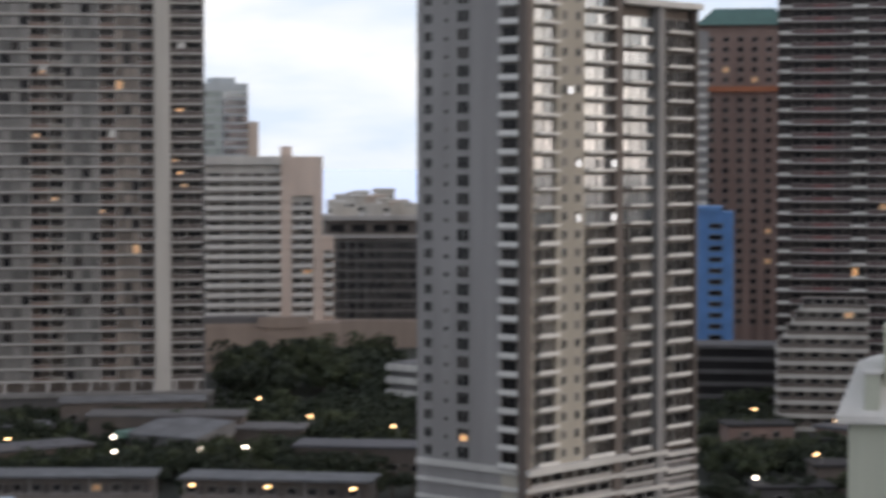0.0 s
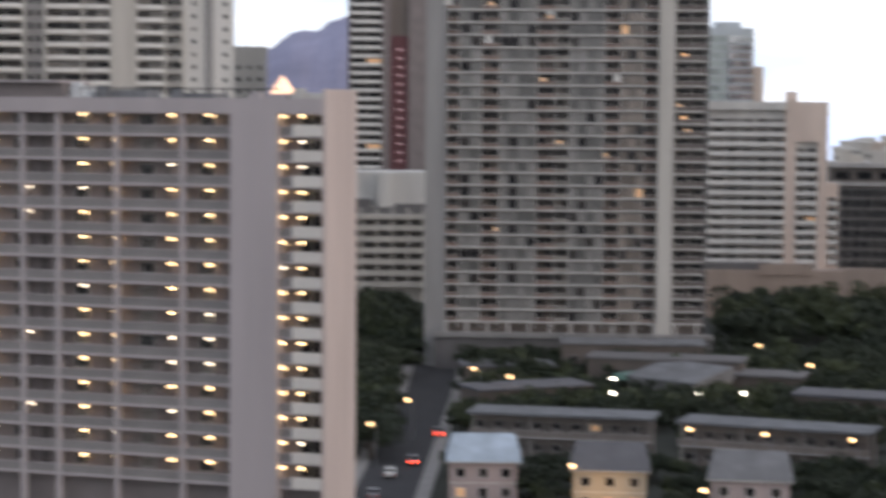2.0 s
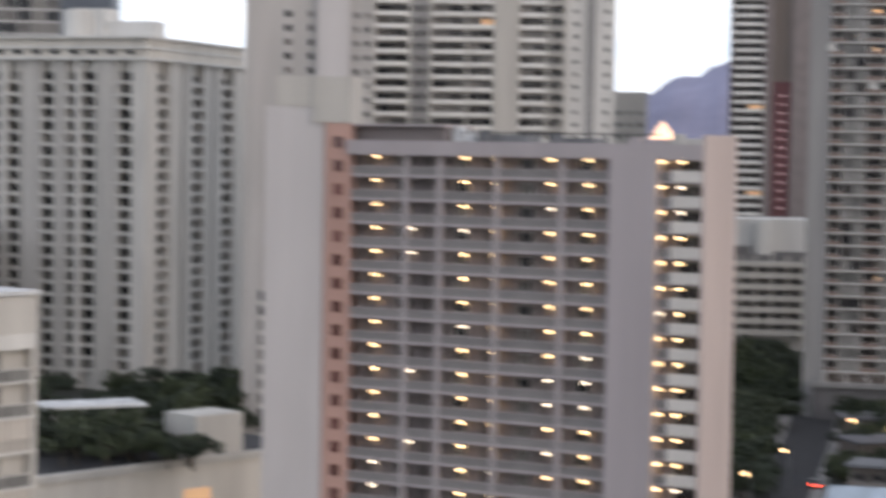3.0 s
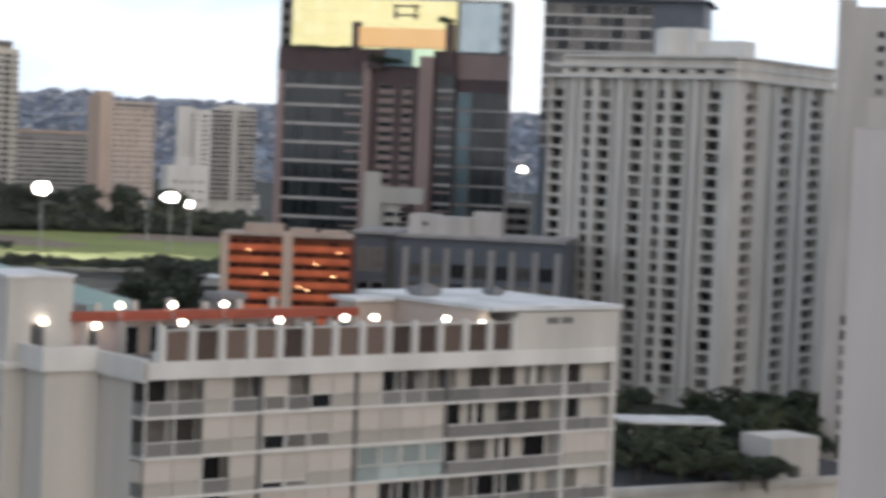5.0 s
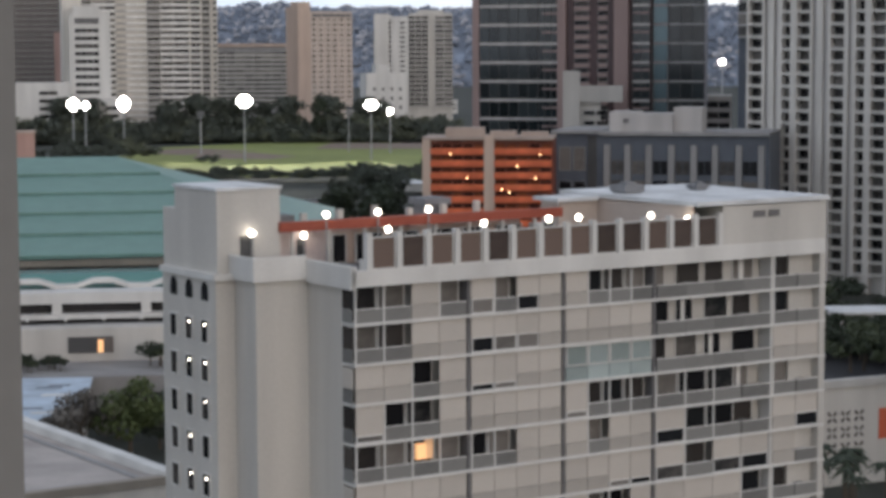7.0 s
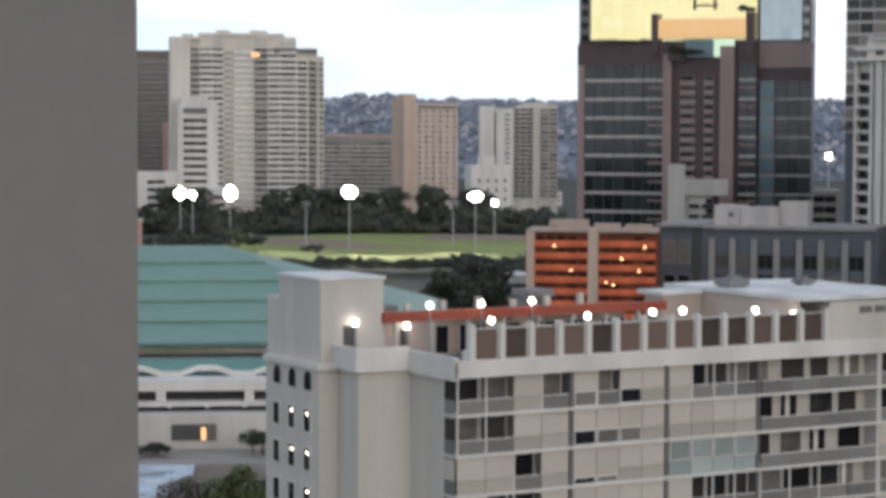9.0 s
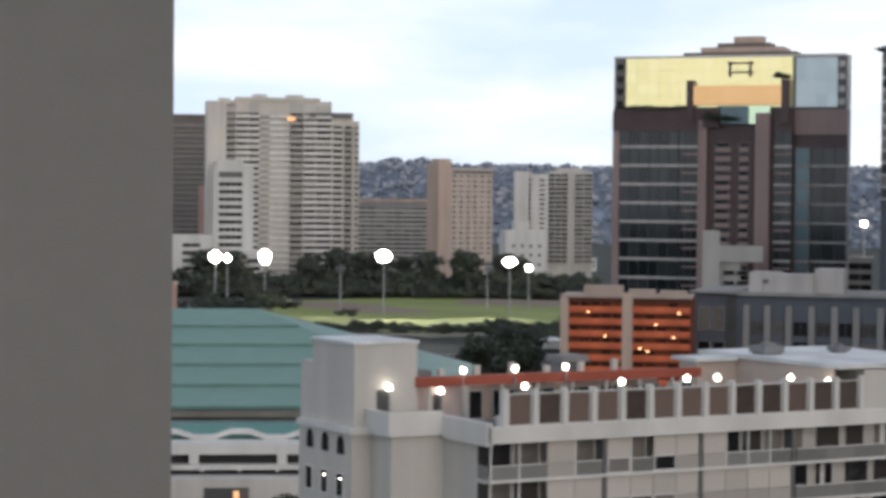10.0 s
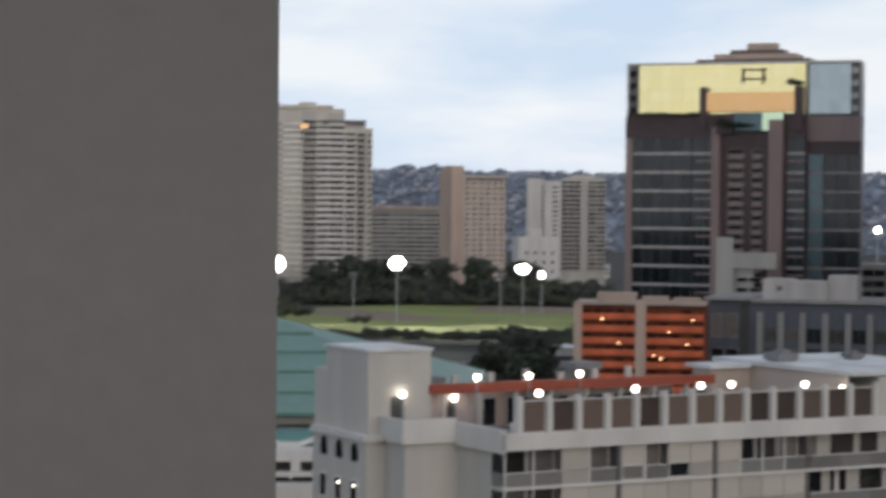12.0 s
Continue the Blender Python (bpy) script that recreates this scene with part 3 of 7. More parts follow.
# ---- the near apartment block with a roof terrace ----
def apartment_block():
    p = Plot("apartment_block", 2.07, 146, 14.62, 172, 0, "cream apartment block with shuttered balconies and a roof terrace", "apartment building")
    ob, W = p.ob, p.width
    top, fh = 41.65, 2.8
    depth = 17.0
    # body behind the balconies
    boxes("wall", [(0, W, 1.5, depth, 0, top)], "offwhite", ob)
    cols = [0.0] + [p.x(a) for a in (5.21, 7.77, 10.20, 13.32)] + [W]
    plan = [
        ["OOSO", "HOHS", "SOOO", "BBBB", "OB"],
        ["OOSS", "HHHS", "SSSS", "BBBB", "OB"],
        ["SSOS", "hhSS", "GGGG", "BBBB", "SS"],
        ["hOOS", "SSSS", "hOOO", "OOOB", "OB"],
        ["OOLO", "OOSS", "SOSS", "HOOB", "SH"],
        ["SSSS", "SSSS", "SShh", "HOHH", "SB"],
        ["SSSh", "SSSS", "SOOS", "SSSO", "OB"],
        ["SSOS", "SHSS", "SSSS", "OOSS", "SB"],
        ["SSSS", "SSSS", "SSOS", "SSSS", "SS"],
    ]
    for k, row in enumerate(plan):
        z = top - (k + 1) * fh
        piece("floor_slab", box_mesh("floor_slab", W + 0.3, 1.7, 0.2, "white"), ob, 0, -0.15, z - 0.1)
        for j, cells in enumerate(row):
            x0, x1 = cols[j] + 0.2, cols[j + 1] - 0.2
            pw = (x1 - x0) / len(cells)
            if j == 0:
                seen = "glassdark" if cells[0] in "Oh" else "shutter"
                piece("side_window", box_mesh("side_window", 0.07, 1.3, 1.45, seen), ob, -0.02, 0.14, z + 1.12)
                piece("side_rail", box_mesh("side_rail", 0.07, 1.3, 0.95, "railgrey"), ob, -0.03, 0.14, z + 0.12)
            for i, c in enumerate(cells):
                x = x0 + i * pw
                zz, h = z + 0.1, fh - 0.2
                if c == "S":
                    piece("shutter", box_mesh("shutter", pw - 0.05, 0.08, h * 0.62, "shutter"), ob, x, 0.06, zz + h * 0.38)
                    piece("lower_panel", box_mesh("lower_panel", pw - 0.05, 0.08, h * 0.38 - 0.03, "shutterlow"), ob, x, 0.03, zz)
                elif c in "Hh":
                    cut = 0.42 if c == "H" else 0.2
                    piece("shutter", box_mesh("shutter", pw - 0.05, 0.08, h * (1 - cut), "shutter"), ob, x, 0.06, zz + h * cut)
                    framed_window(ob, pw - 0.1, h * cut, "glass", "white", x, 0.1, zz)
                elif c in "OL":
                    framed_window(ob, pw - 0.1, h - 0.1, "glass" if (i + k) % 2 else "glassdark", "white", x, 1.0, zz + 0.05)
                    if c == "L":
                        piece("lit_lamp", box_mesh("lit_lamp", pw * .35, .3, 1.1, "lit"), ob, x + pw * .3, .6, zz + 1.05)
                        piece("lit_curtain", box_mesh("lit_curtain", pw * .3, .1, 1.4, "litdim"), ob, x + pw * .65, .8, zz + 1.0)
                    piece("railing", railing_mesh(pw - 0.04, 1.0, 0.02, "railgrey", "white"), ob, x, 0.06, zz)
                    piece("mullion", box_mesh("mullion", 0.12, 0.14, h, "white"), ob, x - 0.06, 0.0, zz)
                elif c == "G":
                    piece("window", window_mesh(pw - 0.06, h * 0.58, "glasspale", "white", 0), ob, x, 0.1, zz + h * 0.42)
                    piece("lower_panel", box_mesh("lower_panel", pw - 0.06, 0.08, h * 0.4, "glasspale"), ob, x, 0.05, zz)
                elif c == "B":
                    wide = pw * (0.62, 0.78, 0.7, 0.86)[(i * 3 + k) % 4]
                    framed_window(ob, wide, h - 0.15, "glass" if (i + k) % 3 == 0 else "glassdark", "white", x, 1.44, zz + 0.05)
                    piece("curtain_wall", box_mesh("curtain_wall", pw - wide - 0.03, 0.1, h - 0.1, "offwhite"), ob, x + wide + 0.02, 1.38, zz)
                    if (i + 2 * k) % 3 == 0:
                        piece("curtain", box_mesh("curtain", wide * .22, 0.05, h - 0.45, "railwhite"), ob, x + wide * .3, 1.3, zz + .15)
                    elif (i + k) % 3 == 1:
                        piece("balcony_seat", box_mesh("balcony_seat", .8, .6, .95, "railgrey"), ob, x + .4, .5, zz)
                    piece("railing", railing_mesh(pw - 0.02, 1.0, 0.05, "railgrey", "white"), ob, x, 0, zz)
        for j in range(1, 5):
            # All but the last fin are dark, standing for shade of narrow recesses.
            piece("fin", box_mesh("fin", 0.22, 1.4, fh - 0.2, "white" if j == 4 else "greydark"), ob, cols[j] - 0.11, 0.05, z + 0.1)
    boxes("corner_pier", [(W - 0.35, W + 0.25, -0.1, depth, 0, top + 4.1), (W - 2.9, W - 0.35, 0.7, 1.5, 0, top)], "offwhite", ob)
    boxes("base_wall", [(0, W, 0.1, 1.5, 0, top - 9 * fh)], "offwhite", ob)
    # terrace edge: band, posts, smoked screens
    boxes("terrace_band", [(-0.3, W, -0.35, 0.35, top - 0.15, top + 1.0)], "white", ob, "white terrace parapet")
    boxes("terrace_floor", [(0, W, 0.35, depth, top - 0.1, top + 0.15)], "rooflight", ob)
    xr = p.x(11.88)
    n = 13
    for i in range(n + 1):
        x = 1.2 + (xr - 1.2) * i / n
        piece("post", box_mesh("post", 0.42, 0.5, 2.72, "white"), ob, x - 0.2, -0.3, top + 0.8)
        if i < n:
            piece("smoked_screen", window_mesh((xr - 1.2) / n - 0.5, 2.25, "smoked", "white", 0), ob, x + 0.24, -0.05, top + 1.0)
    boxes("upper_wall", [(xr + 0.3, W - 0.35, -0.2, 6, top + 1.0, top + 4.0)], "offwhite", ob)
    boxes("vent", [(p.x(12.75), p.x(13.05), -0.3, -0.1, top + 3.05, top + 3.55), (p.x(13.15), p.x(13.42), -0.3, -0.1, top + 3.05, top + 3.55)], "greydark", ob)
    xb = p.x(7.6, 7)
    xl = p.x(7.4, 13)
    xf = p.x(11.22)
    boxes("roof", [(xf, W + 0.4, -0.4, depth + 0.4, top + 4.1, top + 4.45), (xl, xf, 12, 15.5, top + 3.9, top + 4.2)], "roofwhite", ob, "white membrane roof")
    boxes("side_wall", [(xf + .3, xf + .55, .6, 12.6, top + .15, top + 4.1)], "tanlight", ob)
    boxes("rear_wall", [(xl + 0.5, W - 0.4, 12.6, 15, top + 0.1, top + 3.95)], "tanlight", ob)
    for a, yy, s in ((9.4, 10, 1.0), (11.3, 10, 0.6)):
        x = p.x(a, yy)
        boxes("roof_fan", [(x, x + s * 1.6, yy, yy + s * 1.6, top + 4.2, top + 4.6), (x - .2, x + s * 1.6 + .2, yy - .2, yy + s * 1.6 + .2, top + 4.6, top + 4.6 + s * .55), (x + .2, x + s * 1.2, yy + .1, yy + s, top + 4.6 + s * .55, top + 4.8 + s * .6)], "rooflight", ob)
    # penthouse rooms behind the terrace and the long terracotta beam
    boxes("terrace_room", [(2, xb, 12.1, depth, top + 0.1, top + 2.7)], "tan", ob)
    for i in range(7):
        piece("terrace_door", window_mesh(2.4, 2.2, "glassdark", "white", 1), ob, 4 + i * 3.2, 11.95, top + 0.2)
    boxes("beam", [(-0.5, xb + 2.2, 9.4, 10.0, top + 3.0, top + 3.7)], "redbeam", ob, "terracotta painted beam")
    boxes("awning", [(xb * .3, xb * .55, 10.0, 12.5, top + 3.3, top + 3.5), (xb * .6, xb + .5, 10.0, 12.0, top + 3.3, top + 3.5)], "redbeam", ob)
    for i in range(8):
        piece("beam_post", box_mesh("beam_post", 0.25, 0.25, 2.95, "offwhite"), ob, 0.5 + i * (xb / 7.3), 9.6, top + 0.1)
    for i in range(6):
        x = 2.5 + i * (xb - 4) / 6
        boxes("vent_pipe", [(x, x + .45, 11.6, 12.0, top + 2.7, top + 4.1 + (i % 3) * .15)], "offwhite", ob)
    boxes("roof_fan", [(xb * .62, xb * .62 + 1.8, 12.5, 14.3, top + 2.7, top + 4.2), (xb * .62 - .3, xb * .62 + 2.1, 12.2, 14.6, top + 4.2, top + 4.7)], "rooflight", ob)
    for i in range(10):
        x = 3 + i * 2.0
        boxes("sun_lounger", [(x, x + .6, 2.2, 3.9, top + .35, top + .5), (x, x + .6, 3.9, 4.2, top + .5, top + 1.3), (x + .05, x + .12, 2.3, 2.4, top + .15, top + .35), (x + .48, x + .55, 3.8, 3.9, top + .15, top + .35)], "white", ob)
    # stair tower and the wing with small windows
    y1 = p.y(0.865, 0.0)
    x1 = p.x(-0.545, y1)
    y2 = p.y(-1.09, x1)
    x2 = p.x(-1.61, y2)
    y3 = p.y(-3.02, x2)
    boxes("stair_tower", [(x1, 0.2, y1, depth, 0, top)], "offwhite", ob)
    boxes("wing", [(x2, x1 + .2, y2, y3, 0, top)], "offwhite", ob)
    boxes("terrace_band", [(x1 - .35, -.3, y1 - .35, y1, top - .1, top + 1.6), (-.35, 0.1, -.35, y1 + 0.1, top - .3, top + 1.3), (x1 - .35, x1, y1, y2 + .5, top - .1, top + 1.6)], "white", ob)
    boxes("ledge", [(x2 - .25, x1 + .3, y2 - .3, y3, top - .2, top + .25)], "white", ob)
    # penthouse: tall box, lower step, door and windows
    yp = y2 + 0.3
    xp0, xp1 = p.x(-1.56, yp), p.x(0.13, yp)
    d = (p.o + p.u * xp0 + p.v * yp).length
    zt = EYE_Z - d * math.tan(radians(3.84))
    yq = p.y(-2.67, xp0)
    boxes("penthouse_wall", [(xp0, xp1, yp, yq, top, zt)], "offwhite", ob)
    boxes("penthouse_step", [(xp0, xp1 - 1, yq, p.y(-2.98, xp0), top, zt - 1.6)], "offwhite", ob)
    boxes("penthouse_roof", [(xp0 - .12, xp1 + .12, yp - .12, yq + .1, zt, zt + .22)], "roofwhite", ob)
    boxes("door", [(p.x(-.95, yp), p.x(-.6, yp), yp - .05, yp + .1, top + .3, top + 2.9)], "framedark", ob)
    boxes("low_room", [(xp1, xp1 + 4.5, yp + 1, yp + 5, top, top + 3.1)], "pink", ob)
    boxes("low_roof", [(xp1 - .2, xp1 + 3.6, yp + 0.6, yp + 5.4, top + 3.1, top + 3.35), (xp1 + .3, xp1 + 2.3, yp + 2, yp + 4, top + 3.35, top + 4.0)], "rooflight", ob)
    boxes("door", [(xp1 + 1.9, xp1 + 2.6, yp + .94, yp + 1.05, top + .3, top + 2.3)], "framedark", ob)
    # small windows of the wing's side, the top row arched
    for r in range(8):
        for c in range(3):
            yy = y2 + (y3 - y2) * (.2 + .29 * c)
            z = top - 1.75 - r * 2.8
            if r == 0:
                bm = bmesh.new()
                pts = [(-.55, 0), (.55, 0)] + [(.55 * math.cos(t * math.pi / 8), .75 + .6 * math.sin(t * math.pi / 8)) for t in range(9)]
                front = [bm.verts.new((x2 - .05, yy + u, z + v)) for u, v in pts]
                back = [bm.verts.new((x2 + .2, yy + u, z + v)) for u, v in pts]
                bm.faces.new(front), bm.faces.new(back[::-1])
                for i in range(len(pts)):
                    bm.faces.new((front[i], back[i], back[(i + 1) % len(pts)], front[(i + 1) % len(pts)]))
                part("window", bm, "glassdark", ob, "dark arched window")
            else:
                framed_window(ob, 1.25, 1.75, "glassdark", "white", x2 - .02, yy + .6, z - .3, -90)
                if c < 2 and r < 6 and (r + c) % 4:
                    piece("stair_light", globe_mesh(.07, "bulbwhite"), ob, x2 - .12, yy - .1, z + 1.05)
    return p, top, x1, y1, xp1, yp


condo, CT, CX1, CY1, CXP, CYP = apartment_block()


def lamp_on_pole(name, plot, x, y, z, h, r, bulb, label, group):
    """A lamp post: base, pole, arm-less globe."""
    e = new(name)
    e.matrix_world = plot.ob.matrix_world @ pose(x, y, z) if plot else pose(x, y, z)
    tagged(e, label, "lamp", group)
    boxes("base", [(-.12, .12, -.12, .12, 0, .12)], "metal", e)
    boxes("pole", [(-.045, .045, -.045, .045, .12, h)], "metal", e)
    piece("globe", globe_mesh(r, bulb), e, 0, 0, h + r * .8)
    return e


for a, e, y, lab in ((1.37, 4.47, 9.2, "on the terrace beam"), (2.76, 4.41, 9.2, "on the terrace beam"), (4.12, 4.34, 9.2, "on the terrace beam"), (3.03, 4.87, 2.2, "on the roof terrace"), (5.61, 4.72, 2.2, "on the roof terrace"),
                     (7.35, 4.6, 3.0, "on the roof terrace"), (8.15, 4.56, 3.0, "on the roof terrace"), (10.08, 4.52, 1.6, "on the roof terrace"), (11.05, 4.61, 0.6, "on the roof terrace"),
                     (-.63, 4.94, CYP - .4, "beside the penthouse door"), (.76, 5.02, CYP + .5, "beside the penthouse door")):
    x = condo.x(a, y)
    d = (condo.o + condo.u * x + condo.v * y).length
    z = EYE_Z - d * math.tan(radians(e))
    lamp_on_pole("terrace_lamp", condo, x, y, CT + .15, z - CT - .4, 0.24, "bulbwhite", "bright white globe lamp " + lab, "terrace lamps")


# ---- pink-grey gallery block with lit corridors ----
def gallery_block():
    p = Plot("gallery_block", 22.93, 250, 32.46, 231, 0, "mauve-grey gallery apartment block with lit open corridors", "apartment building")
    ob, W = p.ob, p.width
    top, fh = 57.2, 2.75
    X = lambda px: p.x(22.93 + (px - 225) / (860 - 225) * 9.53)
    yd = p.y(33.25, W)
    # The corridor's back wall carries its shade in the darker mauve.
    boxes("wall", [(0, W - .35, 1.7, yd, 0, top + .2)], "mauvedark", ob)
    xa, xb, xc, xd = X(692), X(776), X(800), W - .35
    for k in range(15):
        z = top - (k + 1) * fh
        piece("floor_slab", box_mesh("floor_slab", xa, 1.8, .34, "mauve"), ob, 0, -.1, z - .17)
        piece("floor_slab", box_mesh("floor_slab", W - xb - .35, 1.8, .3, "mauve"), ob, xb, -.1, z - .15)
        piece("railing", railing_mesh(xa - .1, .95, .04, "gallery_rail", "mauve"), ob, 0, 0, z + .17)
        piece("balcony_panel", box_mesh("balcony_panel", xd - xc, .14, 1.25, "pinkwhite"), ob, xc, -.25, z + .02)
        piece("railing", railing_mesh(xc - xb, .95, .04, "gallery_rail", "mauve"), ob, xb, 0, z + .15)
        for px, lab in ((245, 1), (300, 0), (345, 1), (405, 0), (455, 1), (520, 0), (560, 1), (625, 0), (668, 1)):
            x = X(px)
            if lab:
                piece("door", box_mesh("door", .95, .1, 2.05, "door_grey"), ob, x, 1.64, z + .2)
            else:
                piece("window", window_mesh(1.6, 1.2, "glass", "frame", 1), ob, x, 1.66, z + 1.0)
        piece("window", window_mesh(2.6, 1.5, "glassdark", "frame", 1), ob, xc + .3, 1.66, z + .9)
        for px in (270, 428, 485, 583, 650, 783, 817):
            piece("corridor_lamp", LAMP_WARM if rng.random() < .82 else LAMP_WHITE, ob, X(px) - .55, .55 if px < 700 else .1, z + fh - .62)
        if k in (3, 4, 9, 12):
            piece("corridor_lamp", LAMP_WHITE, ob, X(326), .6, z + fh - .62)
    for px in (325, 386, 488, 604):
        boxes("column", [(X(px) - .3, X(px) + .3, -.14, .5, 0, top)], "mauve", ob)
    boxes("pier", [(xa, xb, -.7, 2, 0, top)], "mauve", ob, "plain mauve-grey pier")
    # Light falling on the end wall is put into its paler pink.
    boxes("end_pier", [(xd, W, -.5, yd, 0, top + 2.4)], "pink", ob, "end wall coloured paler and pinker for the light on it")
    boxes("parapet", [(-.2, xd, -.5, .1, top - .35, top + 1.35)], "mauve", ob)
    boxes("roof", [(0, xd, .1, yd, top + .2, top + .5)], "roofwhite", ob)
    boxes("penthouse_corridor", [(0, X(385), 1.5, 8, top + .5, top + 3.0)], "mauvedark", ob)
    boxes("penthouse_roof", [(-.2, X(385), .2, 8.2, top + 3.0, top + 3.25)], "mauve", ob)
    for a, b, h, m in ((385, 420, 2.6, "roofwhite"), (430, 520, 2.2, "rooflight"), (560, 640, 1.9, "rooflight"), (700, 770, 1.6, "mauve"), (775, 850, 2.0, "offwhite")):
        boxes("roof_plant", [(X(a), X(b), 3, 7, top + .5, top + h), (X(a) + .6, X(a) + 1.8, 2.4, 3.2, top + .5, top + h + .5)], m, ob)
    boxes("roof_rail", [(X(420), X(770), .9, .98, top + 2.3, top + 2.45)] + [(X(420) + i * 2.2, X(420) + i * 2.2 + .08, .9, .98, top + .4, top + 2.3) for i in range(10)], "framedark", ob)
    # small lit pyramid on the roof
    bm = bmesh.new()
    c = X(745)
    base = [bm.verts.new((c + sx * 1.15, 6 + sy * 1.15, top + 1.9)) for sx, sy in ((-1, -1), (1, -1), (1, 1), (-1, 1))]
    tip = bm.verts.new((c, 6, top + 4.0))
    for i in range(4):
        bm.faces.new((base[i], base[(i + 1) % 4], tip))
    part("skylight", bm, "lit_pyramid", ob, "glowing orange pyramid skylight")
    boxes("skylight_base", [(c - 1.15, c + 1.15, 4.85, 7.15, top + .5, top + 1.9)], "mauve", ob)
    # salmon stair strip and the grey lift tower beside it
    t = Plot("lift_tower", 20.66, 252, 22.96, 250, 0, "grey lift tower with a salmon window strip", "tower block")
    V = lambda px: t.x(20.66 + (px - 75) / 150 * 2.3)
    boxes("wall", [(0, V(178), 0, 12, 0, 62.4)], "palegrey", t.ob)
    boxes("top_wall", [(V(158), V(225), -.3, 8, 60.5, 65.9), (V(95), V(158), -.1, 8, 62.4, 65.9)], "offwhite", t.ob)
    boxes("strip_wall", [(V(180), V(226), -.2, 8, 0, 60.5)], "salmon", t.ob, "salmon painted strip")
    for k in range(18):
        piece("window", window_mesh(1.3, 1.5, "maroonglass", "salmon", 0), t.ob, V(194), -.22, 57.5 - k * 2.75)
    return p


bm = bmesh.new()
box(bm, 0, .72, 0, .3, 0, .11)
LAMP_WARM = link_mesh("corridor_lamp", bm, "bulbwarm")
bm = bmesh.new()
box(bm, 0, .72, 0, .3, 0, .11)
LAMP_WHITE = link_mesh("corridor_lamp", bm, "bulbpale")
gallery = gallery_block()


# ---- broad grey tower with long balcony bands ----
def broad_tower():
    p = Plot("broad_tower", 35.64, 472, 42.56, 472, 0, "broad grey-brown residential tower with long slab lines", "apartment tower")
    ob, W = p.ob, p.width
    X = lambda px: (px - 517) / (975 - 517) * W
    z0, z1, fh = 10.2, 109, 2.75
    boxes("wall", [(0, W, 1.2, 24, 0, z1)], "brown", ob)
    boxes("roof", [(-.4, W + .4, -.4, 24, z1, z1 + .8)], "slab", ob)
    edges = [517, 540, 579, 611, 677, 709, 735, 796, 824, 866, 890]
    kinds = "dgdgdmgdwd"
    bays = []
    for (a, b), k in zip(zip(edges, edges[1:]), kinds):
        g = {"g": ("screenbroad",) * 7 + ("glassdark",), "w": ("screenwarm",) * 8 + ("glassdark",), "m": ("glassbroad", "glassdark"), "d": ("glassdark", "glassdark", "glasswarm")}[k]
        opts = {"glass": g, "rail": False, "panes": max(1, round((b - a) / 16)), "frame": "greydark", "gap": .1, "set": .12} if k in "gw" else {"glass": g, "rail": "railumber" if k == "d" else "railbrown", "panes": 2, "frame": "framedark", "out": 0.02, "gap": .3, "rail_h": .8}
        bays.append((X(a), X(b), "balcony", opts))
    bays.append((X(920), W, "balcony", {"glass": "glassdark", "rail": "raildark", "panes": 2, "out": 0.02}))
    facade(p, bays, z0, z1, fh, recess=1.15, slab="white", slab_t=.34, lit=0.002, slab_out=.2)
    for a, c in zip(edges, edges[1:]):
        boxes("fin", [(X(a) - .1, X(a) + .1, -.12, 1.2, z0 - 1.4, z1)], "slab", ob)
    boxes("pillar", [(X(891), X(919), -1.3, 1.2, 0, z1)], "offwhite", ob, "pale full-height pillar")
    boxes("side_wall", [(-4.6, 0, .2, 24, 0, z1)], "grey", ob, "plain grey side wall")
    boxes("side_wall", [(W, W + .5, -.2, 24, 8, z1)], "greydark", ob)
    # parking deck below
    boxes("deck", [(-2, W + 2, -5, 1.2, 7.2, 7.8), (-2, W + 2, -5.2, -4.9, 7.8, 8.3)], "grey", ob)
    # Dark wall in place of shaded openings below the deck.
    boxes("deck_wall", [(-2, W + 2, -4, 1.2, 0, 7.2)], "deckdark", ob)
    for i in range(13):
        boxes("deck_column", [(i * 4.6, i * 4.6 + .6, -1.2, -.6, 7.8, z0 - .2)], "slab", ob)
    # a few open rooms with light in them and pale blinds
    for px, z, g in ((597, 93, "lit"), (597, 87.7, "lit"), (565, 82, "litdim"), (597, 79.5, "litdim"), (700, 76.5, "litdim"), (690, 63, "litdim"), (938, 66.6, "lit"), (930, 58.2, "litdim"), (938, 53, "lit"), (945, 50.4, "litdim"), (800, 45, "litdim"), (610, 30.5, "litdim"), (720, 50, "litdim"), (818, 93, "litdim"), (520, 78, "pale"), (592, 71.5, "pale"), (820, 63.2, "pale"), (940, 82.3, "pale"), (700, 76, "pale")):
        k = round((z - z0) / fh)
        piece("window", window_mesh(1.8 if g == "pale" else 1.5, 1.8 if g == "pale" else 1.0, g if g != "pale" else "railwhite", "frame", 0), ob, X(px) - 1, .1, z0 + k * fh + .7)
    return p


broad_tower()


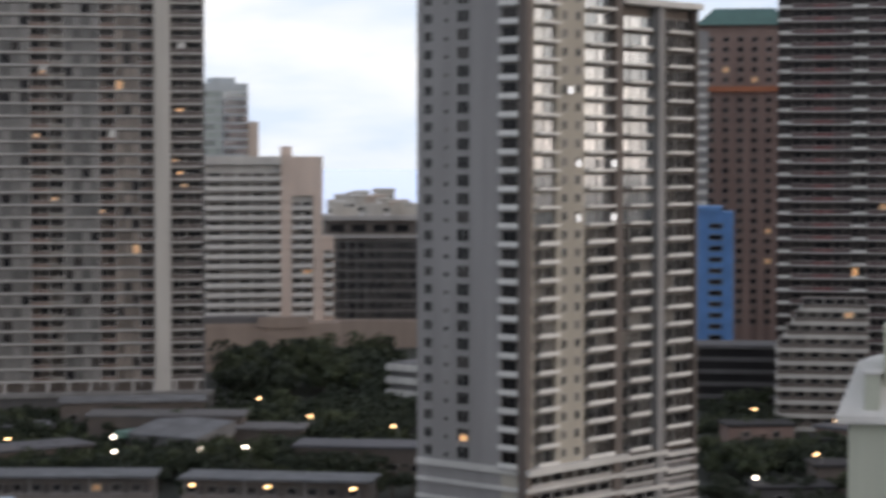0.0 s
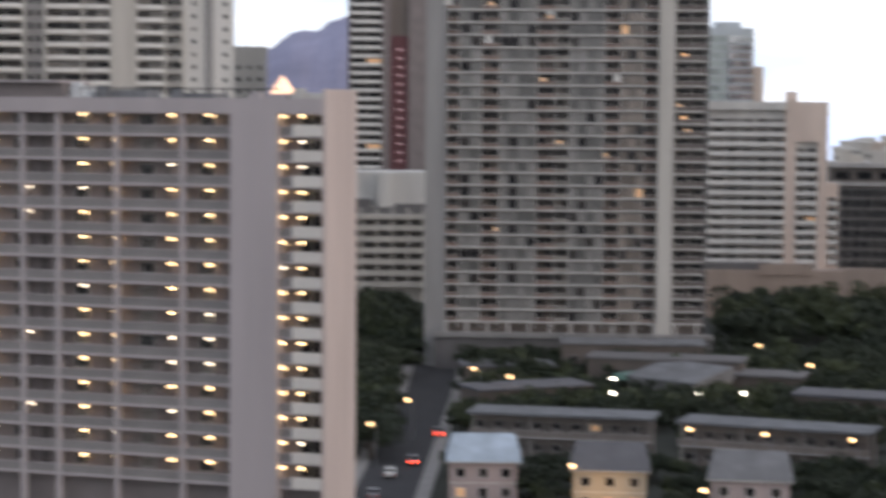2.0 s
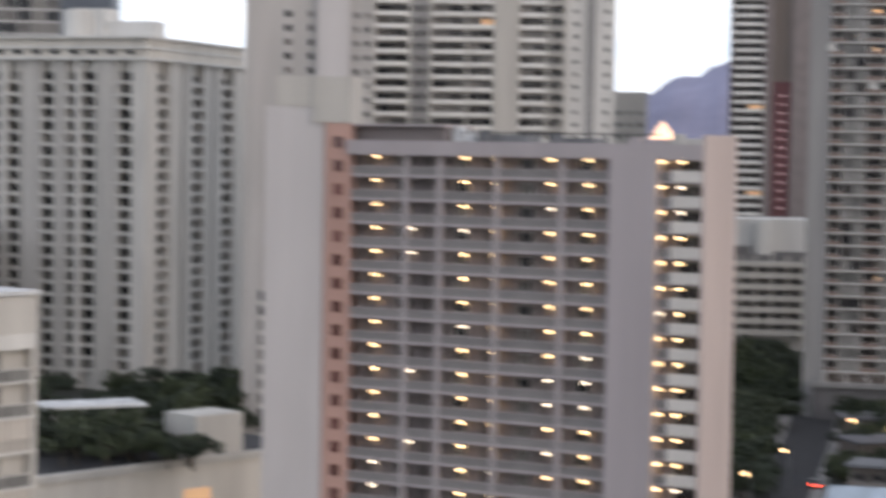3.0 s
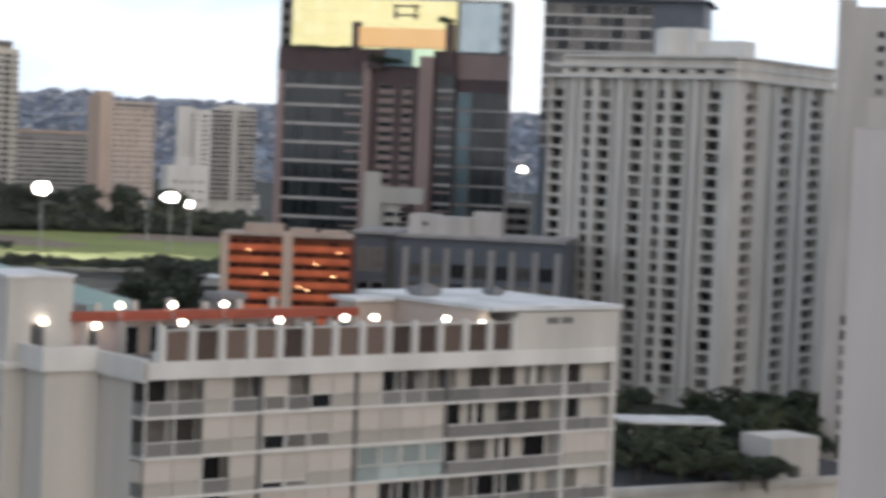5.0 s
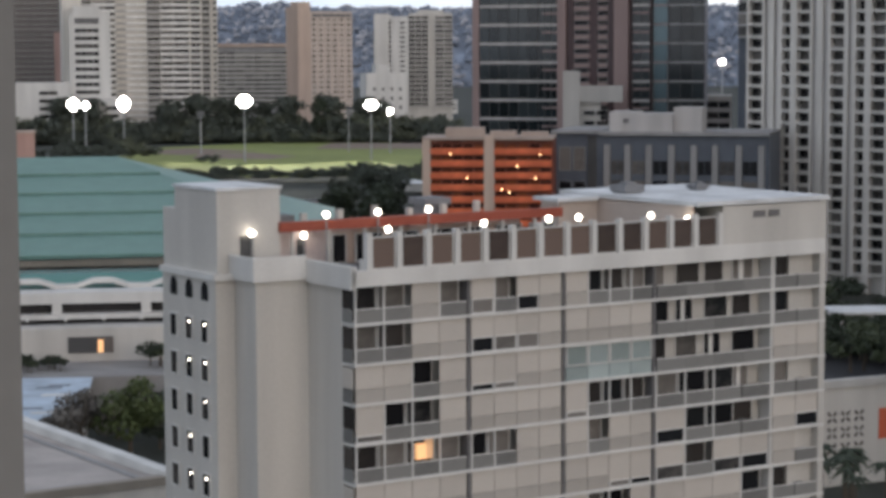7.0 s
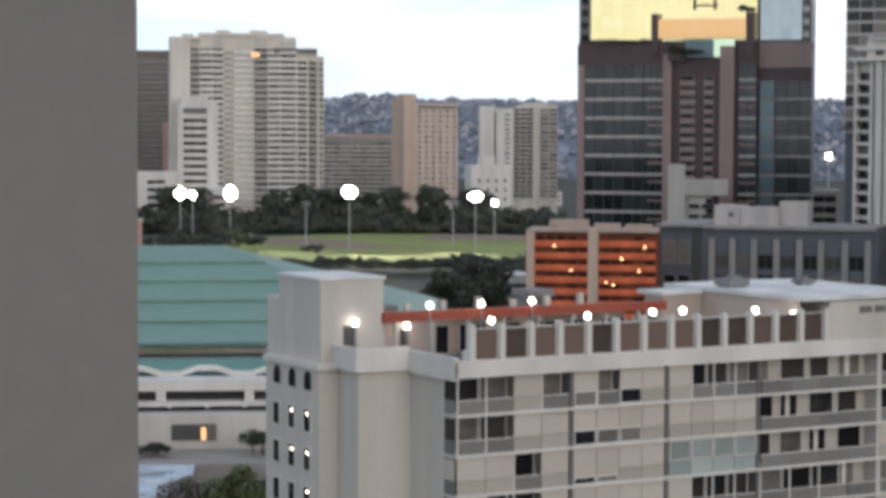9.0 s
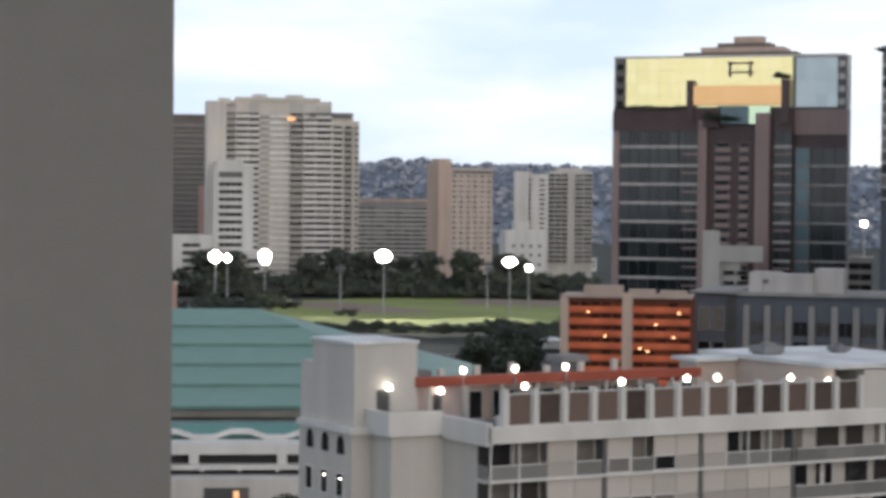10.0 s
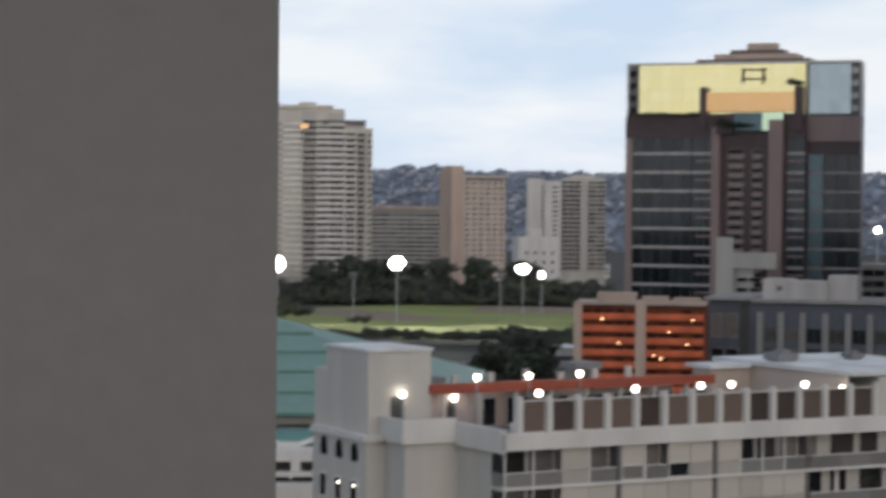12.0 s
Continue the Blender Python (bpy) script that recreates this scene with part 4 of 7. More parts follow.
# ---- slim tower with white balconies over a banded podium ----
def slim_tower():
    p = Plot("slim_tower", 51.2, 300, 55.72, 333, 0, "taupe and cream tower with white balcony fronts above a banded podium", "apartment tower")
    ob, W = p.ob, p.width
    D = p.y(48.3, 0)
    zp, fh = 14.6, 2.62
    z1, z2 = 81.4, 101.0
    X = lambda px: p.x(51.2 + (px - 930) / (1230 - 930) * 4.52)
    xm = X(1097)
    boxes("wall", [(0, xm, .9, D, 0, z2)], "cream_b", ob)
    boxes("wall", [(xm, W, 1.1, D, 0, z1)], "brown", ob)
    boxes("side_wall", [(-.06, .5, 4.45, D, 0, z2), (-.06, .5, 1.0, 1.4, zp, z2)], "towerb", ob, "taupe side wall")
    boxes("roof", [(xm, W + .6, -1.0, D, z1, z1 + .9)], "white", ob)
    boxes("roof", [(-.3, xm, -.5, D, z2, z2 + .8)], "white", ob)
    front = [
        (X(932), X(946), "window", {"w": .9, "h": 1.3, "glass": "glass"}),
        (X(947), X(984), "balcony", {"glass": "glassblue", "rail": "railwhite", "cap": "railwhite", "out": .9, "panes": 2, "slab": "towerb", "rail_h": .62, "gap": .2}),
        (X(986), X(1034), "window", {"w": .9, "h": 1.3, "panes": 2, "glass": "glass"}),
        (X(1036), X(1083), "balcony", {"glass": "glassblue", "rail": "railwhite", "cap": "railwhite", "out": .8, "panes": 2, "slab": "towerb", "rail_h": .62, "gap": .2}),
    ]
    right = [
        (X(1099), X(1160), "balcony", {"glass": "glassblue", "rail": "railwhite", "cap": "railwhite", "out": .7, "panes": 3, "slab": "brown", "inset": 1.8, "rail_h": .6, "gap": .2}),
        (X(1172), X(1226), "balcony", {"glass": "glassdark", "rail": "railwhite", "cap": "railwhite", "out": .6, "panes": 2, "slab": "brown", "inset": .9, "rail_h": .55}),
    ]
    # Dark panes low, bright ones above: reflections put in by choice of glass.
    low = {"glass": ("glassdark", "glassdark", "glass")}
    zm = zp + 13 * fh
    for bays, zt, rec in ((front, z2, .6), (right, z1, .8)):
        facade(p, [(a, b, k, {**o, **(low if k == "balcony" else {})}) for a, b, k, o in bays], zp, zm, fh, recess=rec, slab_t=.24, lit=0.001)
        facade(p, [(a, b, k, {**o, **({"rail_h": .4} if k == "balcony" else {})}) for a, b, k, o in bays], zm, zt - 1, fh, recess=rec, slab_t=.2, lit=0.001)
    boxes("front_wall", [(X(930), X(946), .02, 1.4, zp, z2), (X(985), X(1035), .02, 1.4, zp, z2)], "cream_b", ob, "cream front strip")
    boxes("pier", [(X(1084), X(1097), -.6, 1.4, 0, z2)], "brown", ob)
    boxes("pier", [(X(1161), X(1171), -.5, 1.4, 0, z1)], "grey", ob)
    boxes("pier", [(W - .3, W + .2, -.3, D, 0, z1)], "brown", ob)
    boxes("corner_pier", [(-.4, .8, -.5, 1.0, 0, z2)], "brown", ob)
    # side front: two window columns and a balcony column, seen along the depth
    side = pose(0, D, 0, 0, 0, -90)
    Y = lambda px: D - p.y(48.3 + (px - 738) / (930 - 738) * 2.9, 0)
    for z in floors(p, zp, z2 - 1, fh):
        for px, w, h, g in ((758, 1.6, 1.6, "glassdark"), (820, 2.4, 1.9, "glassdark"), (790, 1.0, .8, "glassmid")):
            o = new("window", window_mesh(w, h, g if rng.random() > .004 else "litdim", "frame", 1 if w > 1.5 else 0))
            o.parent, o.matrix_basis = ob, side @ pose(Y(px) - w / 2, -.03, z + .5)
        o = new("window", window_mesh(2.7, 2.1, "glassdark", "framedark", 1))
        o.parent, o.matrix_basis = ob, side @ pose(D - 4.2, -.02, z + .15)
        o = new("railing", railing_mesh(3.6, .85, .7, "railwhite", "railwhite"))
        o.parent, o.matrix_basis = ob, side @ pose(D - 4.5, 0, z - .1)
        o = new("floor_slab", box_mesh("floor_slab", 3.5, 1.6, .22, "towerb"))
        o.parent, o.matrix_basis = ob, side @ pose(D - 4.45, -.7, z - .22)
        if z < z1 - 2:
            o = new("railing", railing_mesh(3.0, .9, 1.2, "railwhite", "railwhite"))
            o.parent, o.matrix_basis = ob, pose(W + .2, 3.5, z, 0, 0, 90)
    # podium bands
    for k in range(5):
        z = zp - .9 - k * 2.55
        boxes("podium_band", [(-.35, X(1104), -.75 if k else -1.2, D, z + (.15 if k else 0), z + (.75 if k else .95))], "white", ob)
        boxes("podium_band", [(X(1104) + .05, X(1180), -.6, D, z - .2, z + .45)], "white", ob)
        boxes("podium_band", [(X(1180) + .05, W + .5, -.45, D, z - .75, z - .1)], "white", ob)
        if k < 4:
            facade(p, [(0.4, X(1100), "glass", {"glass": "glassdark", "panes": 8}), (X(1106), W, "glass", {"glass": "glassdark", "panes": 7})], z - 1.6, z - .05, 1.5, lit=0)
    boxes("podium_wall", [(.1, W, .3, D, 0, zp - .9)], "greydark", ob)
    for px, z in ((1023, 56.8), (1077, 56.8), (1023, 48.9), (1077, 48.9), (1000, 66)):
        k = round((z - zp) / fh)
        piece("window", window_mesh(1.15, 1.15, "bluewhite", "frame", 0), ob, X(px) - .6, -.95 if px != 1023 else -.1, zp + k * fh + .7)
    piece("window", window_mesh(1.5, 1.0, "lit", "frame", 0), ob, -.15, D - Y(815), zp + 3.1, -90)
    return p


slim_tower()


# ---- white pilaster tower with a dark tower behind ----
def pilaster_tower():
    p = Plot("pilaster_tower", 12.58, 520, 17.51, 497, 0, "pale tower with tall pilasters and stacked loggias", "apartment tower")
    ob, W = p.ob, p.width
    D = p.y(20.08, W)
    top, fh = 76.6, 2.92
    deep = 1.9
    boxes("wall", [(0, W - deep, deep, D, 0, top)], "palestone", ob)
    A = lambda q: p.x(4.59 + math.degrees(math.atan((496 + q / 2.45) / 3780)))
    cells = [(92, 150), (236, 274), (301, 356), (446, 504), (555, 594), (621, 684), (782, 846)]
    slots = [(161, 177), (201, 217), (366, 386), (412, 431), (521, 539), (701, 718), (746, 764)]
    loggia = {"glass": ("glassdark", "glassdark", "glassmid"), "rail": False, "panes": 1, "frame": "greydark", "gap": .3}
    cuts = sorted([(A(a), A(b), True) for a, b in cells] + [(A(a), A(b), False) for a, b in slots])
    x = 0.0
    bays = []
    for a, b, cell in cuts + [(W, W, False)]:
        boxes("pilaster", [(x, a, -.3 if a - x > 1.6 else -.12, deep, 0, top)], "palestone", ob)
        if cell:
            bays.append((a, b, "balcony", loggia))
        elif b > a:
            # Slot wall a tone darker, adding shade to the narrow gap.
            boxes("slot_wall", [(a, b, .7, deep, 0, top)], "slab", ob)
        x = b
    facade(p, bays, 4.4, top - 1.5, fh, recess=deep, slab="palestone", slab_t=.62, lit=.002, slab_out=.04)
    # the side facing right of the corner
    x = 0.0
    sb = []
    for a, b in ((17.80, 18.10), (18.42, 18.52), (18.72, 19.02), (19.22, 19.30), (19.50, 19.80)):
        ya, yb = p.y(a, W), p.y(b, W)
        boxes("pilaster", [(W - deep, W + .2, x, ya, 0, top)], "palestone", ob)
        if b - a > .2:
            sb.append((ya, yb, "balcony", {"glass": ("glassmid", "glassdark"), "rail": "railpale", "rail_h": .5, "panes": 1, "cap": "palestone"}))
        else:
            # Grey here deepens the side slot's shade by colour.
            boxes("slot_wall", [(W - deep, W - .9, ya, yb, 0, top)], "grey", ob)
        x = yb
    boxes("pilaster", [(W - deep, W + .2, x, D, 0, top)], "palestone", ob)
    facade(p, sb, 4.4, top - 1.5, fh, recess=deep - .2, slab="palestone", slab_t=.5, turn=90, at=(W, 0), lit=.001)
    # cornice lines and attic
    for z, o, h in ((top, .9, .7), (top + 2.6, .2, .6), (top + 5.0, .5, .6)):
        boxes("cornice", [(-o if z != top + 5.0 else 4, W + o, -o, D + o, z, z + h)], "white", ob)
    boxes("attic_wall", [(3, W, .6, D, top + .7, top + 5.0)], "cream", ob)
    facade(p, [(4, W - 2, "window", {"panes": 9, "w": 2.2, "h": 1.1, "glass": "glassdark", "sill": .3})], top + 1.0, top + 4.8, 2.1, lit=0, at=(0, .6))
    boxes("drum", [(p.x(15.5, 8), p.x(16.4, 8), 8, 16, top + 5, top + 12.5), (p.x(16.4, 8), p.x(17.6, 8), 9, 16, top + 5, top + 9.5)], "white", ob)
    bm = bmesh.new()
    bmesh.ops.create_cone(bm, cap_ends=True, segments=24, radius1=3.9, radius2=3.9, depth=7.0, matrix=pose(p.x(15.75, 9), 9, top + 8.5))
    part("stair_drum", bm, "white", ob)
    t = Plot("dark_back_tower", 12.35, 575, 16.6, 570, 0, "dark blue-grey tower with a hipped roof", "apartment tower")
    Wt = t.width
    boxes("wall", [(0, Wt, .6, 26, 0, 99.5)], "bluegrey", t.ob)
    facade(t, [(0, Wt * .68, "glass", {"glass": "glass", "panes": 8})], 60, 99, 3.2, slab_t=.5, slab="slab", lit=0)
    bm = bmesh.new()
    for z, o in ((99.5, 2.0),):
        b0 = [bm.verts.new((x, y, z)) for x, y in ((-o, -o), (Wt + o, -o), (Wt + o, 28), (-o, 28))]
        b1 = [bm.verts.new((x, y, z + 3.5)) for x, y in ((8, 8), (Wt - 8, 8), (Wt - 8, 18), (8, 18))]
        bm.faces.new(b0[::-1]), bm.faces.new(b1)
        for i in range(4):
            bm.faces.new((b0[i], b0[(i + 1) % 4], b1[(i + 1) % 4], b1[i]))
    part("roof", bm, "roofgrey", t.ob)


pilaster_tower()


# ---- white balcony tower and grey towers behind the gallery block ----
def white_tower():
    p = Plot("white_tower", 23.46, 470, 29.98, 470, 0, "white residential tower with rows of balconies", "apartment tower")
    ob, W = p.ob, p.width
    X = lambda px: (px - 262) / (697 - 262) * W
    boxes("wall", [(0, W, 1.3, 20, 0, 108)], "grey", ob)
    boxes("wall", [(X(605), W, .4, 20, 0, 108)], "white", ob)
    boxes("roof", [(-.3, W + .3, -.3, 20, 108, 109)], "white", ob)
    seg = [267, 330, 367, 432, 481, 524, 575, 607]
    bays = [(X(a), X(b), "balcony", {"glass": ("glassmid", "glassdark"), "rail": r, "panes": 2, "rail_h": .85, "cap": r, "slab": "offwhite", "gap": .2}) for a, b, r in ((267, 330, "railwhite"), (367, 432, "railwhite"), (432, 481, "railwhite"), (524, 575, "railwhite"), (575, 607, "railpale"))]
    boxes("bay_wall", [(X(330), X(367), .25, 1.3, 0, 108)], "grey", ob, "grey recessed bay")
    facade(p, [(X(334), X(363), "window", {"panes": 2, "w": 1.1, "h": 1.5, "glass": "glassdark"})], 42.4, 107, 2.75, lit=.01, at=(0, .25))
    facade(p, bays, 42.4, 107, 2.75, recess=1.2, slab_t=.26, lit=.01)
    for px in seg:
        boxes("fin", [(X(px) - .3, X(px) + .3, -.1, 1.3, 0, 108)], "offwhite", ob)
    boxes("column", [(X(481), X(524), -.25, 1.3, 0, 108)], "offwhite", ob)
    facade(p, [(X(612), X(640), "window", {"w": .9, "h": 1.0}), (X(665), X(697), "window", {"w": .8, "h": 1.0, "glass": "glassdark"})], 42.4, 107, 2.75, lit=.01, at=(0, .4))
    # Grey strip standing in for the shade of a recess.
    boxes("downpipe_recess", [(X(645), X(660), .2, .5, 0, 108)], "grey", ob)
    q = Plot("pale_slab_block", 29.9, 530, 30.85, 530, 0, "pale slab block beside the white tower", "apartment building")
    boxes("wall", [(0, q.width, 0, 14, 0, 72)], "offwhite", q.ob)
    facade(q, [(.5, q.width - .5, "window", {"panes": 3, "w": 1.2, "h": 1.2})], 45, 71, 2.9, lit=0)
    g = Plot("grey_panel_tower", 20.1, 420, 23.5, 420, 0, "grey concrete panel tower with a stepped top", "apartment tower")
    G = lambda px: (px - 672) / (890 - 672) * g.width
    boxes("wall", [(G(672), G(795), .5, 18, 0, 88.6), (G(672), G(700), .2, 18, 0, 90), (G(850), g.width, .6, 18, 0, 92)], "slab", g.ob)
    boxes("shaft", [(G(795), G(850), -.6, 16, 0, 108)], "palegrey", g.ob, "plain grey lift shaft")
    facade(g, [(G(735), G(755), "window", {"w": 1.5, "h": 1.4}), (G(775), G(793), "window", {"w": 1.2, "h": 1.4}), (G(852), g.width, "window", {"w": 1.0, "h": 1.2, "panes": 2})], 35, 87, 2.75, lit=0, at=(0, .5))
    facade(g, [(G(700), G(794), "glass", {"glass": "glass", "panes": 5, "y": .3})], 0.5, 30, 2.9, lit=0, slab_t=.9, slab="offwhite")


white_tower()


# ---- dark red tower on its white podium ----
def dark_red_tower():
    p = Plot("dark_red_tower", 33.0, 690, 35.12, 690, 0, "dark tower with white balcony lines and a maroon shaft", "apartment tower")
    ob, W = p.ob, p.width
    X = lambda px: (px - 345) / (482 - 345) * W
    boxes("wall", [(0, W, 1.0, 20, 0, 118)], "brown", ob)
    facade(p, [(X(350), X(404), "balcony", {"glass": "glassdark", "rail": "railwhite", "rail_h": .8, "panes": 2, "slab": "white"})], 37.4, 116, 2.75, recess=1.0, slab_t=.3, lit=.02)
    boxes("pier", [(X(404), X(418), -.3, 1, 0, 118), (X(450), X(482), -.3, 1.0, 0, 118)], "mauvedark", ob)
    boxes("shaft_wall", [(X(418), X(450), .3, 1, 0, 80)], "maroon", ob, "maroon painted shaft")
    facade(p, [(X(425), X(445), "window", {"w": 2.2, "h": .5, "glass": "litpink", "sill": .6})], 39, 79, 2.75, lit=0, at=(0, .25))
    q = Plot("terraced_car_park", 32.9, 620, 35.4, 620, 0, "white terraced car park with open decks", "car park")
    Q = q.width
    boxes("wall", [(0, Q, 6, 24, 0, 38.3), (Q * .38, Q * .5, 3, 6, 20, 38)], "white", q.ob)
    boxes("roof_plant", [(Q * .1, Q * .3, 3, 6, 27, 30.5), (Q * .55, Q * .9, 3, 6, 27, 29)], "greydark", q.ob)
    for k in range(7):
        z = 5 + k * 3.3
        boxes("deck", [(0, Q, -.2, 6, z, z + 1.4)], "offwhite", q.ob)
        # Dark wall colour puts the shade behind each deck edge.
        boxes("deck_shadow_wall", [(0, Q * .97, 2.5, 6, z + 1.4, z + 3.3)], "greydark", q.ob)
    for i in range(6):
        boxes("deck_column", [(Q * i / 6 + .5, Q * i / 6 + 1.1, .2, .8, 0, 28)], "offwhite", q.ob)


dark_red_tower()


# ---- white hotel, glass tower and dark office block in front of the sea ----
def sea_side():
    p = Plot("white_hotel", 42.3, 600, 45.76, 604, 0, "white hotel slab with a peach end bay", "hotel")
    W = p.width
    X = lambda px: p.x(42.56 + (px - 358) / (571 - 358) * 3.2)
    boxes("wall", [(0, W, .9, 16, 0, 59.6)], "white", p.ob)
    boxes("end_bay", [(X(497), X(515), -.4, .9, 0, 60.2), (X(555), X(571), -.3, .9, 0, 59.6)], "peachlight", p.ob, "peach end bay")
    boxes("end_bay", [(X(515), X(555), -.2, .9, 48.5, 59.6)], "peachlight", p.ob)
    boxes("parapet", [(0, X(497), -.5, .9, 57.3, 59.6)], "white", p.ob)
    boxes("lift_house", [(X(500), X(518), 2, 6, 59.6, 62.4)], "peachlight", p.ob)
    facade(p, [(0, X(497), "balcony", {"glass": "glassmid", "rail": "railwhite", "panes": 6, "rail_h": 1.15, "out": .3, "cap": "railwhite"})], 14.5, 57, 2.72, recess=.9, slab_t=.3, lit=.003)
    facade(p, [(X(517), X(553), "balcony", {"glass": "glassmid", "rail": "railwhite", "panes": 2, "rail_h": 1.1, "out": .6, "cap": "railwhite"})], 14.5, 48, 2.72, recess=.9, slab_t=.3, lit=.01)
    facade(p, [(X(573), X(590), "balcony", {"glass": "glassmid", "rail": "railwhite", "panes": 1, "rail_h": 1.1, "out": .4, "cap": "railwhite"})], 14.5, 36, 2.72, recess=.9, slab_t=.3, lit=.01)
    boxes("wall", [(W, X(592), .9, 12, 0, 37)], "peachlight", p.ob)
    boxes("podium", [(-6, W + 4, -8, 1, 0, 13.2), (X(450), X(540), -8.6, -8, 12, 15)], "peach", p.ob, "peach coloured podium")
    boxes("podium_band", [(0, X(470), -7, .5, 13.2, 15.0)], "greydark", p.ob)
    g = Plot("far_glass_tower", 42.2, 900, 43.78, 905, 0, "pale blue glass tower far behind", "office tower")
    boxes("wall", [(0, g.width, .4, 18, 0, 91), (g.width * .4, g.width * .8, 2, 12, 91, 93.5)], "bluepale", g.ob)
    facade(g, [(g.width * .1, g.width * .55, "glass", {"glass": "glasspale", "panes": 4, "slab": "bluepale"}), (g.width * .58, g.width, "glass", {"glass": "glassblue", "panes": 4, "slab": "bluepale"})], 54, 90, 3.4, slab_t=.6, lit=0)
    boxes("low_wing", [(g.width, g.width + 4.5, .4, 14, 0, 75)], "tanlight", g.ob)
    d = Plot("dark_office_block", 45.82, 660, 48.9, 660, 0, "dark office block with a pale roof edge", "office building")
    Dw = d.width
    boxes("wall", [(0, Dw, .6, 30, 0, 41.0)], "brown", d.ob)
    boxes("roof_edge", [(-.5, Dw, -.8, 30, 40.0, 41.4), (0, Dw * .95, -.5, .6, 34.5, 35.6)], "slab", d.ob)
    facade(d, [(0.5, Dw * .95, "window", {"panes": 5, "w": 4.8, "h": 2.6, "glass": "glassdark"})], 35.4, 39.9, 4.4, lit=0, at=(0, .5))
    for i in range(12):
        boxes("fin", [(1 + i * 3.0, 1.5 + i * 3.0, -.2, .6, 8, 34.5)], "greydark", d.ob)
    facade(d, [(0.5, Dw, "glass", {"glass": "glassdark", "panes": 12, "slab": "brown"})], 9, 34, 3.1, slab_t=.5, lit=.0, at=(0, .3))
    for i, (x, z, w) in enumerate(((2, 41.4, 8), (12, 41.4, 6), (20, 41.4, 9), (30, 41.4, 5))):
        boxes("roof_plant", [(x, x + w, 4 + i, 10, z, z + 2.5 + i % 2), (x + 1, x + w * .5, 3 + i, 5, z, z + 4)], "offwhite" if i % 2 else "cream", d.ob)
    boxes("entrance_wall", [(0, Dw, -6, .6, 0, 9.5)], "peach", d.ob)
    for i in range(26):
        a = 45.6 + rng.random() * 3.0
        dd = 800 + rng.random() * 500
        h = EYE_Z - dd * math.tan(radians(0.74 + rng.random() * .62))
        q = Plot("far_low_block", a, dd, a + rng.uniform(.25, .6), dd, 0, "pale low block between the towers and the sea", "building", "blocks towards the sea")
        m = ("offwhite", "white", "tanlight", "cream", "white")[i % 5]
        boxes("wall", [(0, q.width, 0, 15, 0, h)], m, q.ob)
        boxes("roof", [(-.4, q.width + .4, -.4, 15.4, h, h + .8)], m, q.ob)
        facade(q, [(.5, q.width - .5, "window", {"panes": 3, "w": q.width / 5, "h": 1.5, "glass": "glassdark"})], h - 6, h - .5, 2.9, lit=0)
    w = Plot("side_car_park", 47.45, 480, 49.0, 470, 0, "white car park with open decks", "car park")
    for k in range(4):
        boxes("deck", [(0, w.width, 0, 12, 2.5 + k * 2.9, 3.9 + k * 2.9)], "white", w.ob)
    # Darkness between the decks comes from this wall's colour.
    boxes("wall", [(.6, w.width, 1, 12, 0, 13)], "greydark", w.ob)


sea_side()


